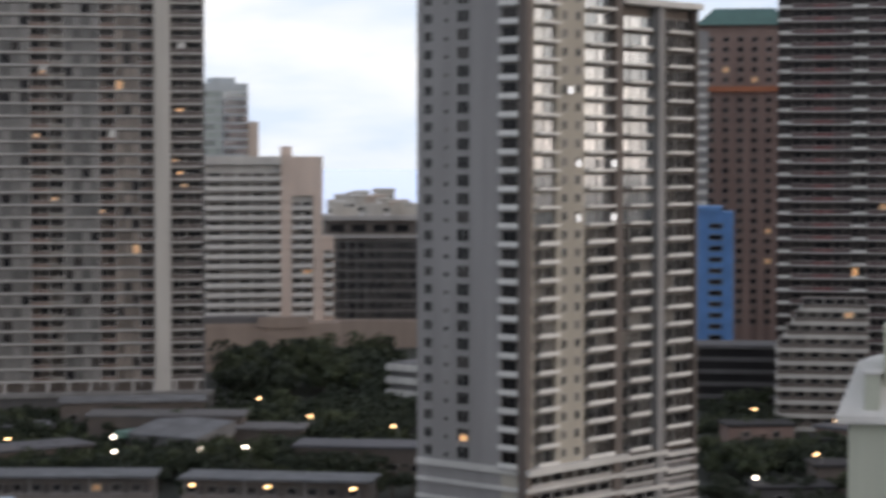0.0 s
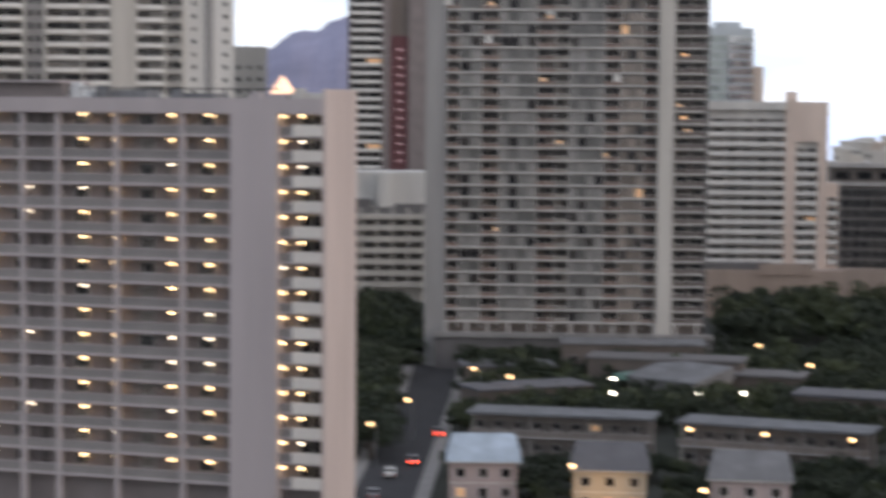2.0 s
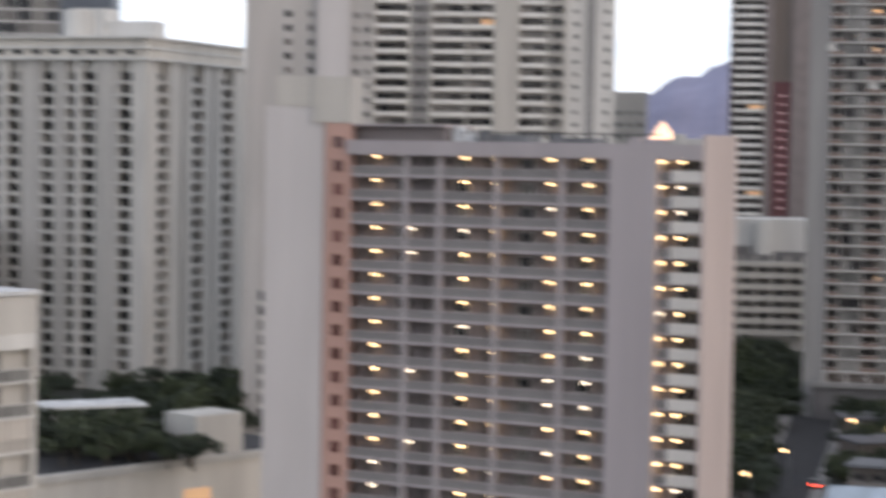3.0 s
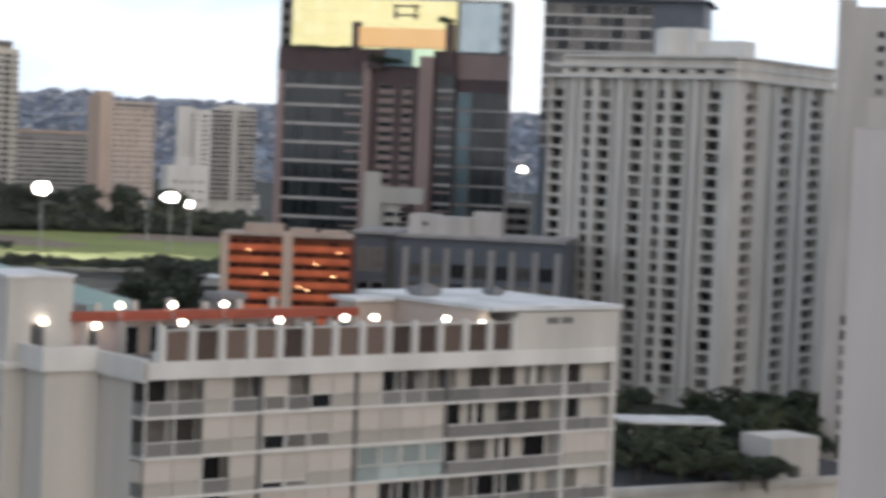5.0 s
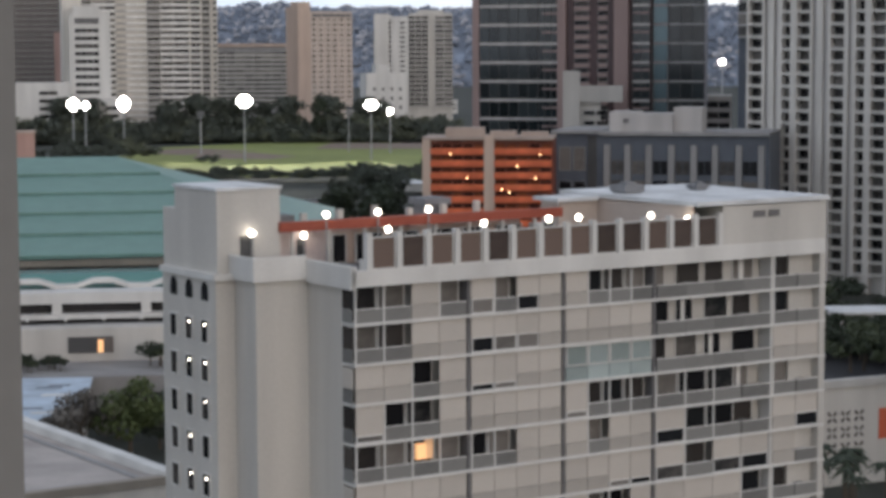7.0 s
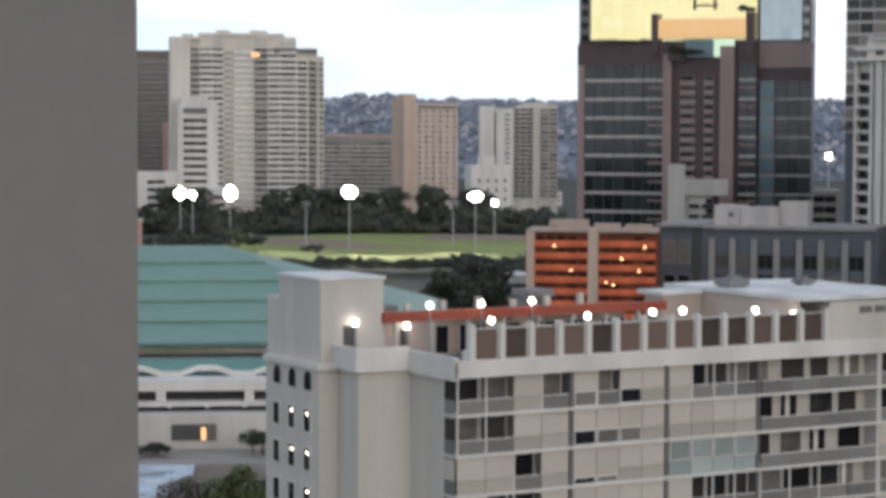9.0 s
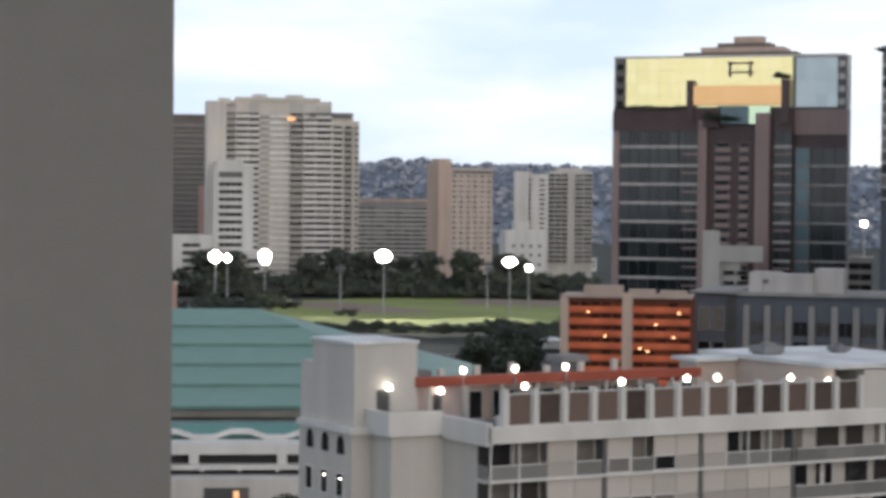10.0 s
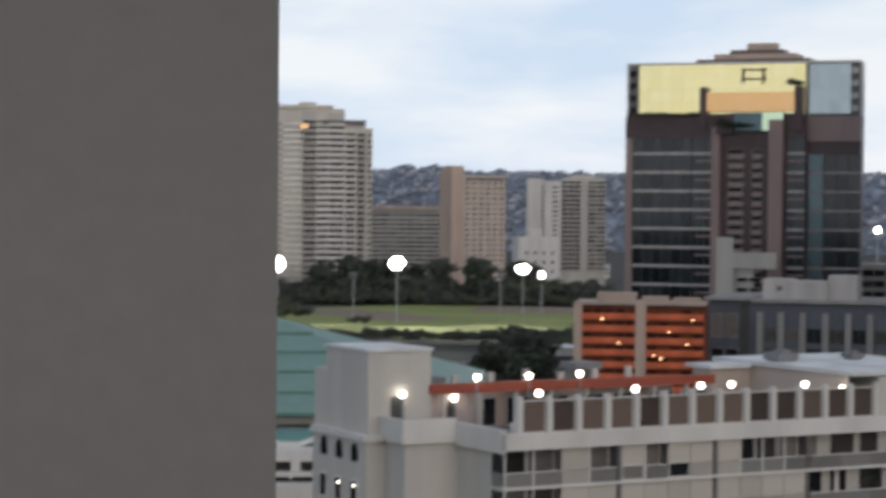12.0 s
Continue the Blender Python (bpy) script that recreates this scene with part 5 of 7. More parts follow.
# ---- towers beyond the slim tower ----
def right_towers():
    r = Plot("red_brown_tower", 55.8, 600, 58.15, 600, 0, "red-brown tower with a green hipped roof", "apartment tower")
    W = r.width
    boxes("wall", [(0, W, .8, 22, 0, 96)], "redbrown", r.ob)
    bays = [(W * f, W * (f + .12), "window", {"w": 1.6, "h": 1.5, "glass": "glassdark"}) for f in (.08, .24, .40, .56, .72, .86)]
    facade(r, bays, 12, 95, 2.8, lit=.02, at=(0, .8))
    for f in (.04, .2, .36, .53, .69, .83, .97):
        boxes("pilaster", [(W * f - .5, W * f + .5, 0, .9, 0, 78 if f in (.2, .83) else 92)], "redbrown", r.ob)
    # The band's orange lighting is only its paint colour.
    boxes("crown_band", [(-.6, W + .6, -.5, 23, 77.5, 79)], "orangeband", r.ob, "cornice band with orange lighting put into its colour")
    bm = bmesh.new()
    b0 = [bm.verts.new(c) for c in ((-1, -1, 96), (W + 1, -1, 96), (W + 1, 24, 96), (-1, 24, 96))]
    b1 = [bm.verts.new(c) for c in ((4, 6, 101), (W - 4, 6, 101), (W - 4, 16, 101), (4, 16, 101))]
    bm.faces.new(b0[::-1]), bm.faces.new(b1)
    for i in range(4):
        bm.faces.new((b0[i], b0[(i + 1) % 4], b1[(i + 1) % 4], b1[i]))
    part("roof", bm, "tealdark", r.ob, "green hipped roof")
    s = Plot("grey_sliver_tower", 55.6, 560, 56.05, 560, 0, "grey tower with small windows", "apartment tower")
    boxes("wall", [(0, s.width, .4, 16, 0, 92)], "grey", s.ob)
    facade(s, [(.2, s.width - .2, "balcony", {"glass": "glassdark", "rail": "railwhite", "panes": 1})], 30, 90, 2.8, recess=.5, lit=.01)
    b = Plot("blue_building", 55.55, 520, 56.74, 520, 0, "bright blue painted building", "building")
    bw = b.width
    boxes("wall", [(0, bw, .5, 14, 0, 46)], "blue", b.ob)
    boxes("parapet", [(-.2, bw * .75, -.1, 14, 46, 47.3)], "blue", b.ob)
    facade(b, [(bw * .42, bw * .78, "window", {"w": bw * .3, "h": 1.3, "glass": "glassdark"})], 14, 45, 2.7, lit=0, at=(0, .45))
    boxes("fin", [(bw * .36, bw * .40, 0, .5, 13, 46), (bw * .8, bw * .84, 0, .5, 13, 46)], "blue", b.ob)
    d = Plot("banded_dark_tower", 57.86, 470, 64.5, 470, 0, "dark tower ringed with white balcony bands", "apartment tower")
    DW = d.width
    boxes("wall", [(0, DW, 1.3, 26, 0, 112)], "raildusk", d.ob)
    X = lambda px: d.x(57.89 + (px - 1377) / (1510 - 1377) * 1.95)
    seg = [1377, 1400, 1440, 1475, 1508, 1535, 1575, 1620, 1680]
    bays = []
    for i, (a, c) in enumerate(zip(seg, seg[1:])):
        if i == 2:
            bays.append((X(a), X(c), "balcony", {"glass": "glassdark", "rail": "maroonrail", "panes": 1, "slab": "white", "frame": "framedark", "rail_h": .9, "cap": "slab"}))
        else:
            bays.append((X(a), X(c), "balcony", {"glass": "glassdark", "rail": "railwhite" if i in (0, 4) else "raildusk", "panes": 2, "slab": "white", "frame": "framedark", "rail_h": .55 if i in (0, 4) else 1.0, "out": .5 if i in (0, 4) else .05, "cap": "slab"}))
    facade(d, bays, 5, 111, 2.78, recess=1.2, slab_t=.26, lit=.008, slab_out=.2, slab="white")
    l = Plot("terraced_wing", 57.85, 442, 60.3, 442, 0, "stepped lower wing with white balcony bands", "apartment building")
    for k in range(10):
        z, ins = 3 + k * 2.7, max(0, k - 6) * 1.6
        boxes("floor_band", [(ins, l.width, -.3 + ins * .4, 10, z, z + .75)], "offwhite", l.ob)
        boxes("storey_wall", [(ins + .5, l.width - .3, .9 + ins * .4, 10, z + .75, z + 2.7)], "brown", l.ob)
        facade(l, [(ins + .6, l.width - .4, "window", {"panes": 6, "w": 1.9, "h": 1.3, "glass": "glassdark"})], z + .6, z + 3.2, 2.6, lit=.015, at=(0, .9 + ins * .4))
    c = Plot("open_car_park", 55.6, 500, 58.1, 500, 0, "low concrete car park with long dark openings", "car park")
    for k in range(5):
        boxes("deck", [(0, c.width, 0, 14, 3 + k * 2.9, 3.9 + k * 2.9)], "deckdark", c.ob)
    # Near-black wall puts shade into the gaps between decks.
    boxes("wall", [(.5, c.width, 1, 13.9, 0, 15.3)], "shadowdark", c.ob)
    n = Plot("white_roofed_house", 59.78, 205, 63.6, 205, 0, "pale green house block with a white overhanging roof", "building")
    nw = n.width
    boxes("wall", [(0, nw, 0, 10, 0, 33.2)], "palegreen", n.ob)
    bm = bmesh.new()
    ys = [(-.9, 33.5), (-.9, 34.1), (3.6, 38.9), (8, 39.2), (8, 33.5)]
    l0 = [bm.verts.new((-1.15 + max(0, y + .9) * .42, y, z)) for y, z in ys]
    l1 = [bm.verts.new((nw, y, z)) for y, z in ys]
    bm.faces.new(l0), bm.faces.new(l1[::-1])
    for i in range(5):
        bm.faces.new((l0[i], l1[i], l1[(i + 1) % 5], l0[(i + 1) % 5]))
    part("roof", bm, "white", n.ob, "white overhanging roof")
    boxes("dormer", [(1.5, 2.9, -.4, 4, 34.4, 38.0)], "palegreen", n.ob)
    boxes("dormer_roof", [(1.3, 3.1, -.6, 4, 38.0, 38.3)], "white", n.ob)
    boxes("stair_head", [(3.2, nw, 1.5, 6, 34.4, 42.5)], "palegreen", n.ob)
    boxes("gutter", [(-1.2, nw, -1.15, -.9, 33.4, 33.75)], "white", n.ob)


right_towers()


# ---- granite office tower with a mirrored gold crown ----
def gold_tower():
    p = Plot("gold_crowned_tower", 5.31, 618, 10.05, 606, 0, "granite and dark glass office tower with a mirrored gold crown", "office tower")
    ob, W = p.ob, p.width
    X = lambda px: p.x(5.31 + (px - 1137) / (1457 - 1137) * 4.74)
    sw = p.x(11.48, 3) - W
    D = 30
    z_crown, z_top = 85.0, 100.3
    boxes("wall", [(0, W, .6, D, 0, z_crown), (W, W + sw, 3, 8, 0, z_crown)], "granitedark", ob)
    fh = 5.35
    X0 = lambda a, b: (X(a), X(b))
    facade(p, [(*X0(1150, 1255), "glass", {"glass": "glassgreen", "panes": 6, "slab": "slab", "frame": "framedark"}), (*X0(1256, 1290), "glass", {"glass": "glassgreen", "panes": 3, "slab": "slab", "frame": "framedark"}),
               (*X0(1425, 1456), "glass", {"glass": "glassgreen", "panes": 2, "slab": "slab", "frame": "framedark"})], 5.0, 80, fh, slab_t=.75, lit=.0)
    facade(p, [(*X0(1320, 1345), "window", {"w": 4.0, "h": 1.3, "glass": "glassdark"}), (*X0(1362, 1380), "window", {"w": 3.0, "h": 1.3, "glass": "glassdark"})], 20, 78, fh / 2, lit=0, at=(0, .3))
    for z in floors(p, 2.4, 80, fh):
        piece("spandrel", box_mesh("spandrel", X(1290) - X(1262), .5, .55, "granite"), ob, X(1262), -.1, z + .2)
        piece("spandrel", box_mesh("spandrel", X(1456) - X(1425), .5, .55, "granite"), ob, X(1425), -.1, z + .2)
    boxes("pier", [(X(1137), X(1149), -.2, .6, 0, z_crown - 2)], "granite", ob)
    boxes("pier", [(X(1291), X(1306), -1.2, .6, 0, z_crown - 3), (X(1393), X(1418), -1.6, .6, 0, z_crown - 1)], "granite", ob, "pink granite pier")
    boxes("pier", [(X(1307), X(1318), .2, .8, 0, z_crown - 7), (X(1349), X(1361), .2, .8, 0, z_crown - 7), (X(1380), X(1392), .2, .8, 0, z_crown - 7)], "granitedark", ob)
    for z in floors(p, 20, 77, fh / 2):
        piece("spandrel", box_mesh("spandrel", X(1348) - X(1319), .4, 1.1, "granite"), ob, X(1319), .1, z - .3)
        piece("spandrel", box_mesh("spandrel", X(1379) - X(1362), .4, 1.1, "granite"), ob, X(1362), .1, z - .3)
    boxes("head_band", [(0, X(1300), -.4, .6, z_crown - 6.0, z_crown), (X(1425), W, -.4, .6, z_crown - 6.0, z_crown - .5)], "granitedark", ob)
    # side front
    boxes("side_band", [(W, W + sw, 2.6, 3, z_crown - 7, z_crown)], "granite", ob)
    facade(p, [(W + .3, W + sw * .3, "glass", {"glass": "glassteal", "panes": 1, "slab": "granite"}), (W + sw * .32, W + sw, "glass", {"glass": "glassgreen", "panes": 3, "slab": "slab", "frame": "framedark"})], 5.0, 76, fh, slab_t=.5, lit=0, at=(0, 2.6))
    # crown
    boxes("crown_core", [(.6, W - .6, 1.2, D, z_crown, z_top - .3), (W - .6, W + sw - .4, 3.6, 8, z_crown, z_top - .3)], "greydark", ob)
    n = 16
    for i in range(n):
        for k in range(4):
            x = .3 + (W - .6) * i / n
            z = z_crown + .8 + k * (z_top - z_crown - 1.2) / 4
            if i == 0:
                piece("window", window_mesh((W - .6) / n * .8, 2.2, "glassdark", "white", 0), ob, x + .3, .7, z)
            else:
                piece("mirror_panel", box_mesh("mirror_panel", (W - .6) / n - .03, .2, (z_top - z_crown - 1.2) / 4 - .03, "glassgold"), ob, x, .9, z)
    for i in range(5):
        for k in range(4):
            z = z_crown + .8 + k * (z_top - z_crown - 1.2) / 4
            if i == 4:
                piece("window", window_mesh(sw / 5 * .6, 1.7, "white", "frame", 0), ob, W + sw * i / 5 + .3, 3.2, z + .6)
            else:
                piece("mirror_panel", box_mesh("mirror_panel", sw / 5 - .03, .2, (z_top - z_crown - 1.2) / 4 - .03, "glasssilver"), ob, W + sw * i / 5, 3.3, z)
    boxes("crown_edge", [(0, W + sw, .7, 1.2, z_top - .45, z_top + .2), (0, .35, .7, D, z_crown, z_top), (W + sw - .4, W + sw, 3.2, 8, z_crown, z_top)], "white", ob)
    boxes("central_bay", [(X(1270), X(1282), -1.4, 1, z_crown - 3, z_top - 7), (X(1438), X(1452), -1.4, 1, z_crown - 4, z_top - 7)], "granitedark", ob)
    for i in range(6):
        w = (X(1438) - X(1282)) / 6
        piece("mirror_panel", box_mesh("mirror_panel", w - .03, .25, 5.4, "glassamber"), ob, X(1282) + i * w, -1.2, z_crown + 1.4)
    for i in range(5):
        w = (X(1418) - X(1325)) / 5
        piece("mirror_panel", box_mesh("mirror_panel", w - .03, .3, 5.0, "glassjade" if i > 2 else "glassteal"), ob, X(1325) + i * w, -.9, z_crown - 4.0)
    boxes("planter", [(X(1140), X(1270), -.3, .8, z_crown - .1, z_crown + .9), (X(1300), X(1330), -1.6, 0, z_crown - 5, z_crown + .5)], "granitedark", ob)
    boxes("crown_frame", [(X(1342), X(1346), .5, .7, z_top - 6, z_top - 1.6), (X(1378), X(1382), .5, .7, z_top - 6, z_top - 1.6), (X(1340), X(1386), .5, .7, z_top - 2.4, z_top - 1.9), (X(1340), X(1386), .5, .7, z_top - 5.0, z_top - 4.5)], "granitedark", ob)
    for i, (a, b, h) in enumerate(((1250, 1452, 1.5), (1278, 1425, 3.1), (1305, 1400, 4.4), (1332, 1385, 6.4))):
        boxes("roof_tier", [(X(a), X(b), 8 + i * 2, 24 - i * 2, z_top - .3, z_top + h)], "tan" if i % 2 else "brown", ob)
    # white stair tower and annexe at the foot
    q = Plot("white_stair_tower", 7.72, 590, 9.4, 590, 0, "white stair tower with a stepped annexe", "building")
    Q = q.width
    boxes("wall", [(0, Q * .27, 0, 8, 0, 51), (Q * .27, Q * .75, 1, 8, 0, 36), (Q * .27, Q * .95, .2, 1, 42.5, 47), (Q * .27, Q * .6, 1.5, 8, 36, 42.5)], "offwhite", q.ob)
    facade(q, [(Q * .32, Q * .72, "window", {"w": 3, "h": 1.2, "panes": 2, "glass": "glassdark"})], 24, 42, 2.8, lit=0, at=(0, 1.0))


gold_tower()


# ---- orange block and grey office block behind the near roof terrace ----
def middle_blocks():
    p = Plot("orange_block", 4.03, 480, 7.47, 478, 0, "orange lit apartment block with pale piers", "apartment building")
    W = p.width
    boxes("wall", [(0, W, 1.2, 16, 0, 36.9)], "rustdeep", p.ob)
    facade(p, [(1.2, W * .46, "balcony", {"glass": "glassrust", "frame": "rustdeep", "rail": "orange", "cap": "orange", "panes": 5, "slab": "orange", "rail_h": 1.2, "out": .2}),
               (W * .54, W - .4, "balcony", {"glass": "glassrust", "frame": "rustdeep", "rail": "orange", "cap": "orange", "panes": 5, "slab": "orange", "rail_h": 1.2, "out": .2})], 17.6, 36.5, 2.7, recess=1.2, slab_t=.3, lit=0)
    for f, z in ((.2, 33.9), (.33, 28.5), (.6, 25.9), (.66, 25.2), (.72, 31.2), (.86, 28.4), (.9, 33.8)):
        piece("balcony_light", globe_mesh(.22, "bulbamber"), p.ob, W * f, -.1, z)
    boxes("pier", [(-.6, 1.2, -.3, 16, 0, 37), (W * .46, W * .54, -.5, 1.2, 0, 38)], "tan", p.ob, "tan painted pier")
    boxes("roof", [(-.6, W, -.3, 16, 37, 37.6)], "peach", p.ob)
    boxes("roof_plant", [(W * .15, W * .45, 3, 9, 37.6, 39.6), (W * .5, W * .7, 4, 9, 37.6, 38.8), (W * .74, W * .95, 5, 9, 37.6, 38.6)], "peach", p.ob)
    g = Plot("grey_office_block", 7.48, 500, 13.2, 492, 0, "grey office block with tall windows and a pale roof house", "office building")
    G = g.width
    X = lambda px: g.x(7.51 + (px - 1282) / (1362 - 1282) * 1.19)
    boxes("wall", [(0, G, 1.0, 26, 0, 37.6)], "bluegrey", g.ob)
    boxes("roof_edge", [(-.5, X(1360), -.6, 26, 37.6, 38.3), (X(1360), G, -.3, 26, 37.2, 38.0)], "grey", g.ob)
    facade(g, [(X(1286), X(1338), "window", {"w": 2.8, "h": 5.5, "panes": 2, "glass": "glass"})], 4, 36, 8.0, lit=0, at=(0, 1.0))
    boxes("dark_strip", [(X(1340), X(1356), .6, 1.1, 0, 37)], "framedark", g.ob)
    cols = [1375, 1412, 1450, 1490, 1530, 1568, 1610, 1650]
    for a in cols:
        boxes("column", [(X(a) - .7, X(a) + .7, .0, 1.0, 0, 35.0)], "grey", g.ob)
    facade(g, [(X(a) + .8, X(b) - .8, "window", {"w": X(b) - X(a) - 1.7, "h": 3.3, "glass": "glass", "frame": "bluegrey", "bars": 1}) for a, b in zip(cols, cols[1:])], 4.2, 36, 4.6, lit=0, at=(0, .95))
    boxes("roof_house", [(X(1375), X(1425), 3, 12, 38, 42.6), (X(1425), X(1490), 2, 12, 38, 42.2), (X(1490), X(1540), 4, 12, 38, 43.6), (X(1380), X(1400), 2.6, 4, 38, 40.5)], "slab", g.ob)
    boxes("roof_duct", [(X(1400) , X(1410), 2.8, 3.1, 40, 41)], "greydark", g.ob)
    s = Plot("white_side_block", 11.2, 640, 12.2, 640, 0, "white block with grey bands", "building")
    boxes("wall", [(0, s.width, 0, 12, 0, 43)], "offwhite", s.ob)
    facade(s, [(.5, s.width - .5, "glass", {"glass": "glassdark", "panes": 3})], 26, 42, 3.2, slab_t=1.2, lit=0, at=(0, -.05))


middle_blocks()


# ---- far towers behind the playing field ----
def far_towers():
    p = Plot("wave_tower", -5.54, 1000, -1.44, 1006, 0, "huge cream tower with a stepped wavy front", "apartment tower", k=1.17)
    ob, W = p.ob, p.width
    fh = 2.85
    X = lambda px: p.x(-5.54 + (px - 418) / (690 - 418) * 4.1)
    boxes("wall", [(0, X(452), 0, 18, 0, 103), (X(452), X(640), 5, 18, 0, 105), (X(640), X(678), 4, 18, 0, 99.8), (X(678), W, 5, 18, 0, 96)], "cream", ob)
    boxes("roof", [(0, X(470), 0, 18, 103, 104.4), (X(470), X(620), 4.4, 18, 105, 106.6), (X(440), X(460), 4, 10, 104.4, 106), (X(500), X(525), 6, 12, 106.6, 108), (X(560), X(590), 6, 12, 106.6, 108)], "cream", ob)
    wave = [(452, 470, 1.0), (470, 492, 2.0), (492, 512, 3.4), (512, 530, 4.4), (530, 548, 4.6), (548, 566, 4.2), (566, 590, 3.4), (590, 612, 2.8), (612, 640, 2.6)]
    for i, (a, b, y) in enumerate(wave):
        boxes("bay_wall", [(X(a), X(b), y + 1.0, 6, 0, 104 - (i > 6) * 1)], "cream" if i % 2 else "offwhite", ob)
        facade(p, [(X(a), X(b), "balcony", {"glass": ("glass", "glassmid") if i % 2 else ("glassdark", "glassmid"), "rail": "railwhite" if i % 3 else "railpale", "panes": 1, "rail_h": 1.1, "cap": "railwhite"})], 20, 102, fh, recess=1.0, slab_t=.3, lit=.006, at=(0, y))
    facade(p, [(X(642), X(660), "balcony", {"glass": "glassdark", "rail": "railwhite", "panes": 1}), (X(662), X(677), "balcony", {"glass": "glassdark", "rail": "railpale", "panes": 1}), (X(679), W, "window", {"w": 1.6, "h": 1.3})], 20, 95, fh, recess=1.0, slab_t=.3, lit=.0, at=(0, 3))
    piece("window", window_mesh(4, 2.2, "lit", "frame", 0), ob, X(560), 3.0, 95.5)
    boxes("attic_band", [(X(600), X(677), 2.6, 4, 97.5, 99.6)], "greydark", ob)
    d = Plot("dark_far_tower", -7.6, 1200, -5.5, 1200, 0, "grey-brown tower far behind", "apartment tower", k=1.08)
    boxes("wall", [(0, d.width, .5, 20, 0, 106)], "brown", d.ob)
    facade(d, [(0, d.width, "balcony", {"glass": "glassdark", "rail": "railbrown", "panes": 7})], 30, 105, 2.9, recess=.6, lit=0)
    w = Plot("white_office_tower", -5.36, 850, -4.28, 850, 0, "white tower with a banded window front", "office tower", k=1.36)
    ww = w.width
    boxes("wall", [(0, ww, .5, 16, 0, 71.5), (ww * .1, ww * .75, .5, 10, 71.5, 74)], "white", w.ob)
    facade(w, [(ww * .14, ww * .72, "glass", {"glass": "glassdark", "panes": 4, "slab": "white"})], 36, 68, 3.0, slab_t=1.4, lit=0, at=(0, .35))
    # A dark panel gives this opening its shade.
    boxes("top_opening", [(ww * .14, ww * .72, .3, .6, 67.2, 69.4)], "greydark", w.ob)
    l = Plot("white_low_block", -7.4, 838, -3.96, 838, 0, "white low block with louvred bays", "building", k=1.36)
    lw = l.width
    boxes("wall", [(0, lw * .6, .5, 12, 0, 44.5), (lw * .6, lw, .5, 12, 0, 38)], "white", l.ob)
    for f0, f1 in ((.36, .5), (.66, .76), (.86, .96)):
        facade(l, [(lw * f0, lw * f1, "glass", {"glass": "glassdark", "panes": 2, "slab": "white"})], 24, 42 if f0 < .5 else 36, 3.0, slab_t=1.5, lit=0, at=(0, .35))
    pk = Plot("pink_low_block", -8.5, 700, -6.3, 700, 0, "dusty pink low building", "building")
    boxes("wall", [(0, pk.width, 0, 10, 0, 30.5)], "salmon", pk.ob)
    boxes("roof", [(-.4, pk.width + .4, -.4, 10, 30.5, 31.2)], "tan", pk.ob)
    pr = Plot("rose_tower", -5.75, 1150, -5.35, 1150, 0, "narrow rose coloured tower", "apartment tower", k=1.1)
    boxes("wall", [(0, pr.width, 0, 12, 0, 66)], "salmon", pr.ob)
    g = Plot("long_slab_block", -1.5, 1400, .45, 1400, 0, "long pale slab block", "apartment building")
    boxes("wall", [(0, g.width, 1, 14, 0, 58)], "grey", g.ob)
    boxes("roof", [(-.5, g.width + .5, 0, 14, 58, 60)], "tan", g.ob)
    facade(g, [(0, g.width, "balcony", {"glass": "glass", "rail": "offwhite", "panes": 8, "cap": "offwhite", "rail_h": 1.2})], 20, 57, 2.9, recess=1.0, slab_t=.3, lit=0)
    b = Plot("tan_tower", .66, 1187, 2.12, 1215, 0, "tan tower with a blank orange-tan end wall", "apartment tower", k=1.06)
    bw = b.width
    xm = b.x(.99)
    boxes("end_wall", [(0, xm, 0, 10, 0, 79.5), (xm * .2, xm * 1.2, 2, 8, 79.5, 82.5)], "tan", b.ob, "blank tan end wall")
    boxes("wall", [(xm, bw, .4, 10, 0, 77.5)], "tanlight", b.ob)
    facade(b, [(xm + .3, bw - .3, "window", {"panes": 6, "w": 2.6, "h": 1.2, "frame": "tanlight", "glass": "glassmid"})], 28, 76, 2.9, lit=0, at=(0, .35))
    # Shade of the head opening, drawn as a dark panel.
    boxes("head_opening", [(xm + 2, bw - 1, .2, .5, 74.5, 76)], "greydark", b.ob)
    s = Plot("white_slim_tower", 2.68, 1300, 3.6, 1300, 0, "white slim tower with a shaded centre line", "apartment tower")
    sw = s.width
    boxes("wall", [(0, sw * .42, 0, 14, 0, 77.5), (sw * .5, sw, 0, 14, 0, 76), (sw * .4, sw * .52, 1.5, 14, 0, 77)], "white", s.ob)
    facade(s, [(sw * .43, sw * .5, "window", {"w": 1.2, "h": 1.4, "glass": "glassdark", "y": 1.45}), (sw * .7, sw * .95, "window", {"w": 3, "h": 1.1})], 30, 75, 2.9, lit=0)
    t = Plot("grey_slim_tower", 3.6, 1350, 4.78, 1350, 0, "greenish grey tower with balcony lines", "apartment tower")
    tw = t.width
    boxes("wall", [(0, tw, 1, 16, 0, 78.5), (tw * .2, tw * .8, 3, 12, 78.5, 80.5)], "offwhite", t.ob)
    facade(t, [(0, tw * .45, "balcony", {"glass": "glassdark", "rail": "railpale", "panes": 3}), (tw * .6, tw, "balcony", {"glass": "glass", "rail": "railpale", "panes": 2})], 20, 77, 2.85, recess=.9, lit=0)
    m = Plot("white_gabled_block", 2.46, 1040, 3.55, 1045, 0, "white low block with narrow windows", "building", k=1.15)
    mw = m.width
    boxes("wall", [(0, mw, 0, 12, 0, 45), (mw * .25, mw * .6, 1, 8, 45, 49)], "white", m.ob)
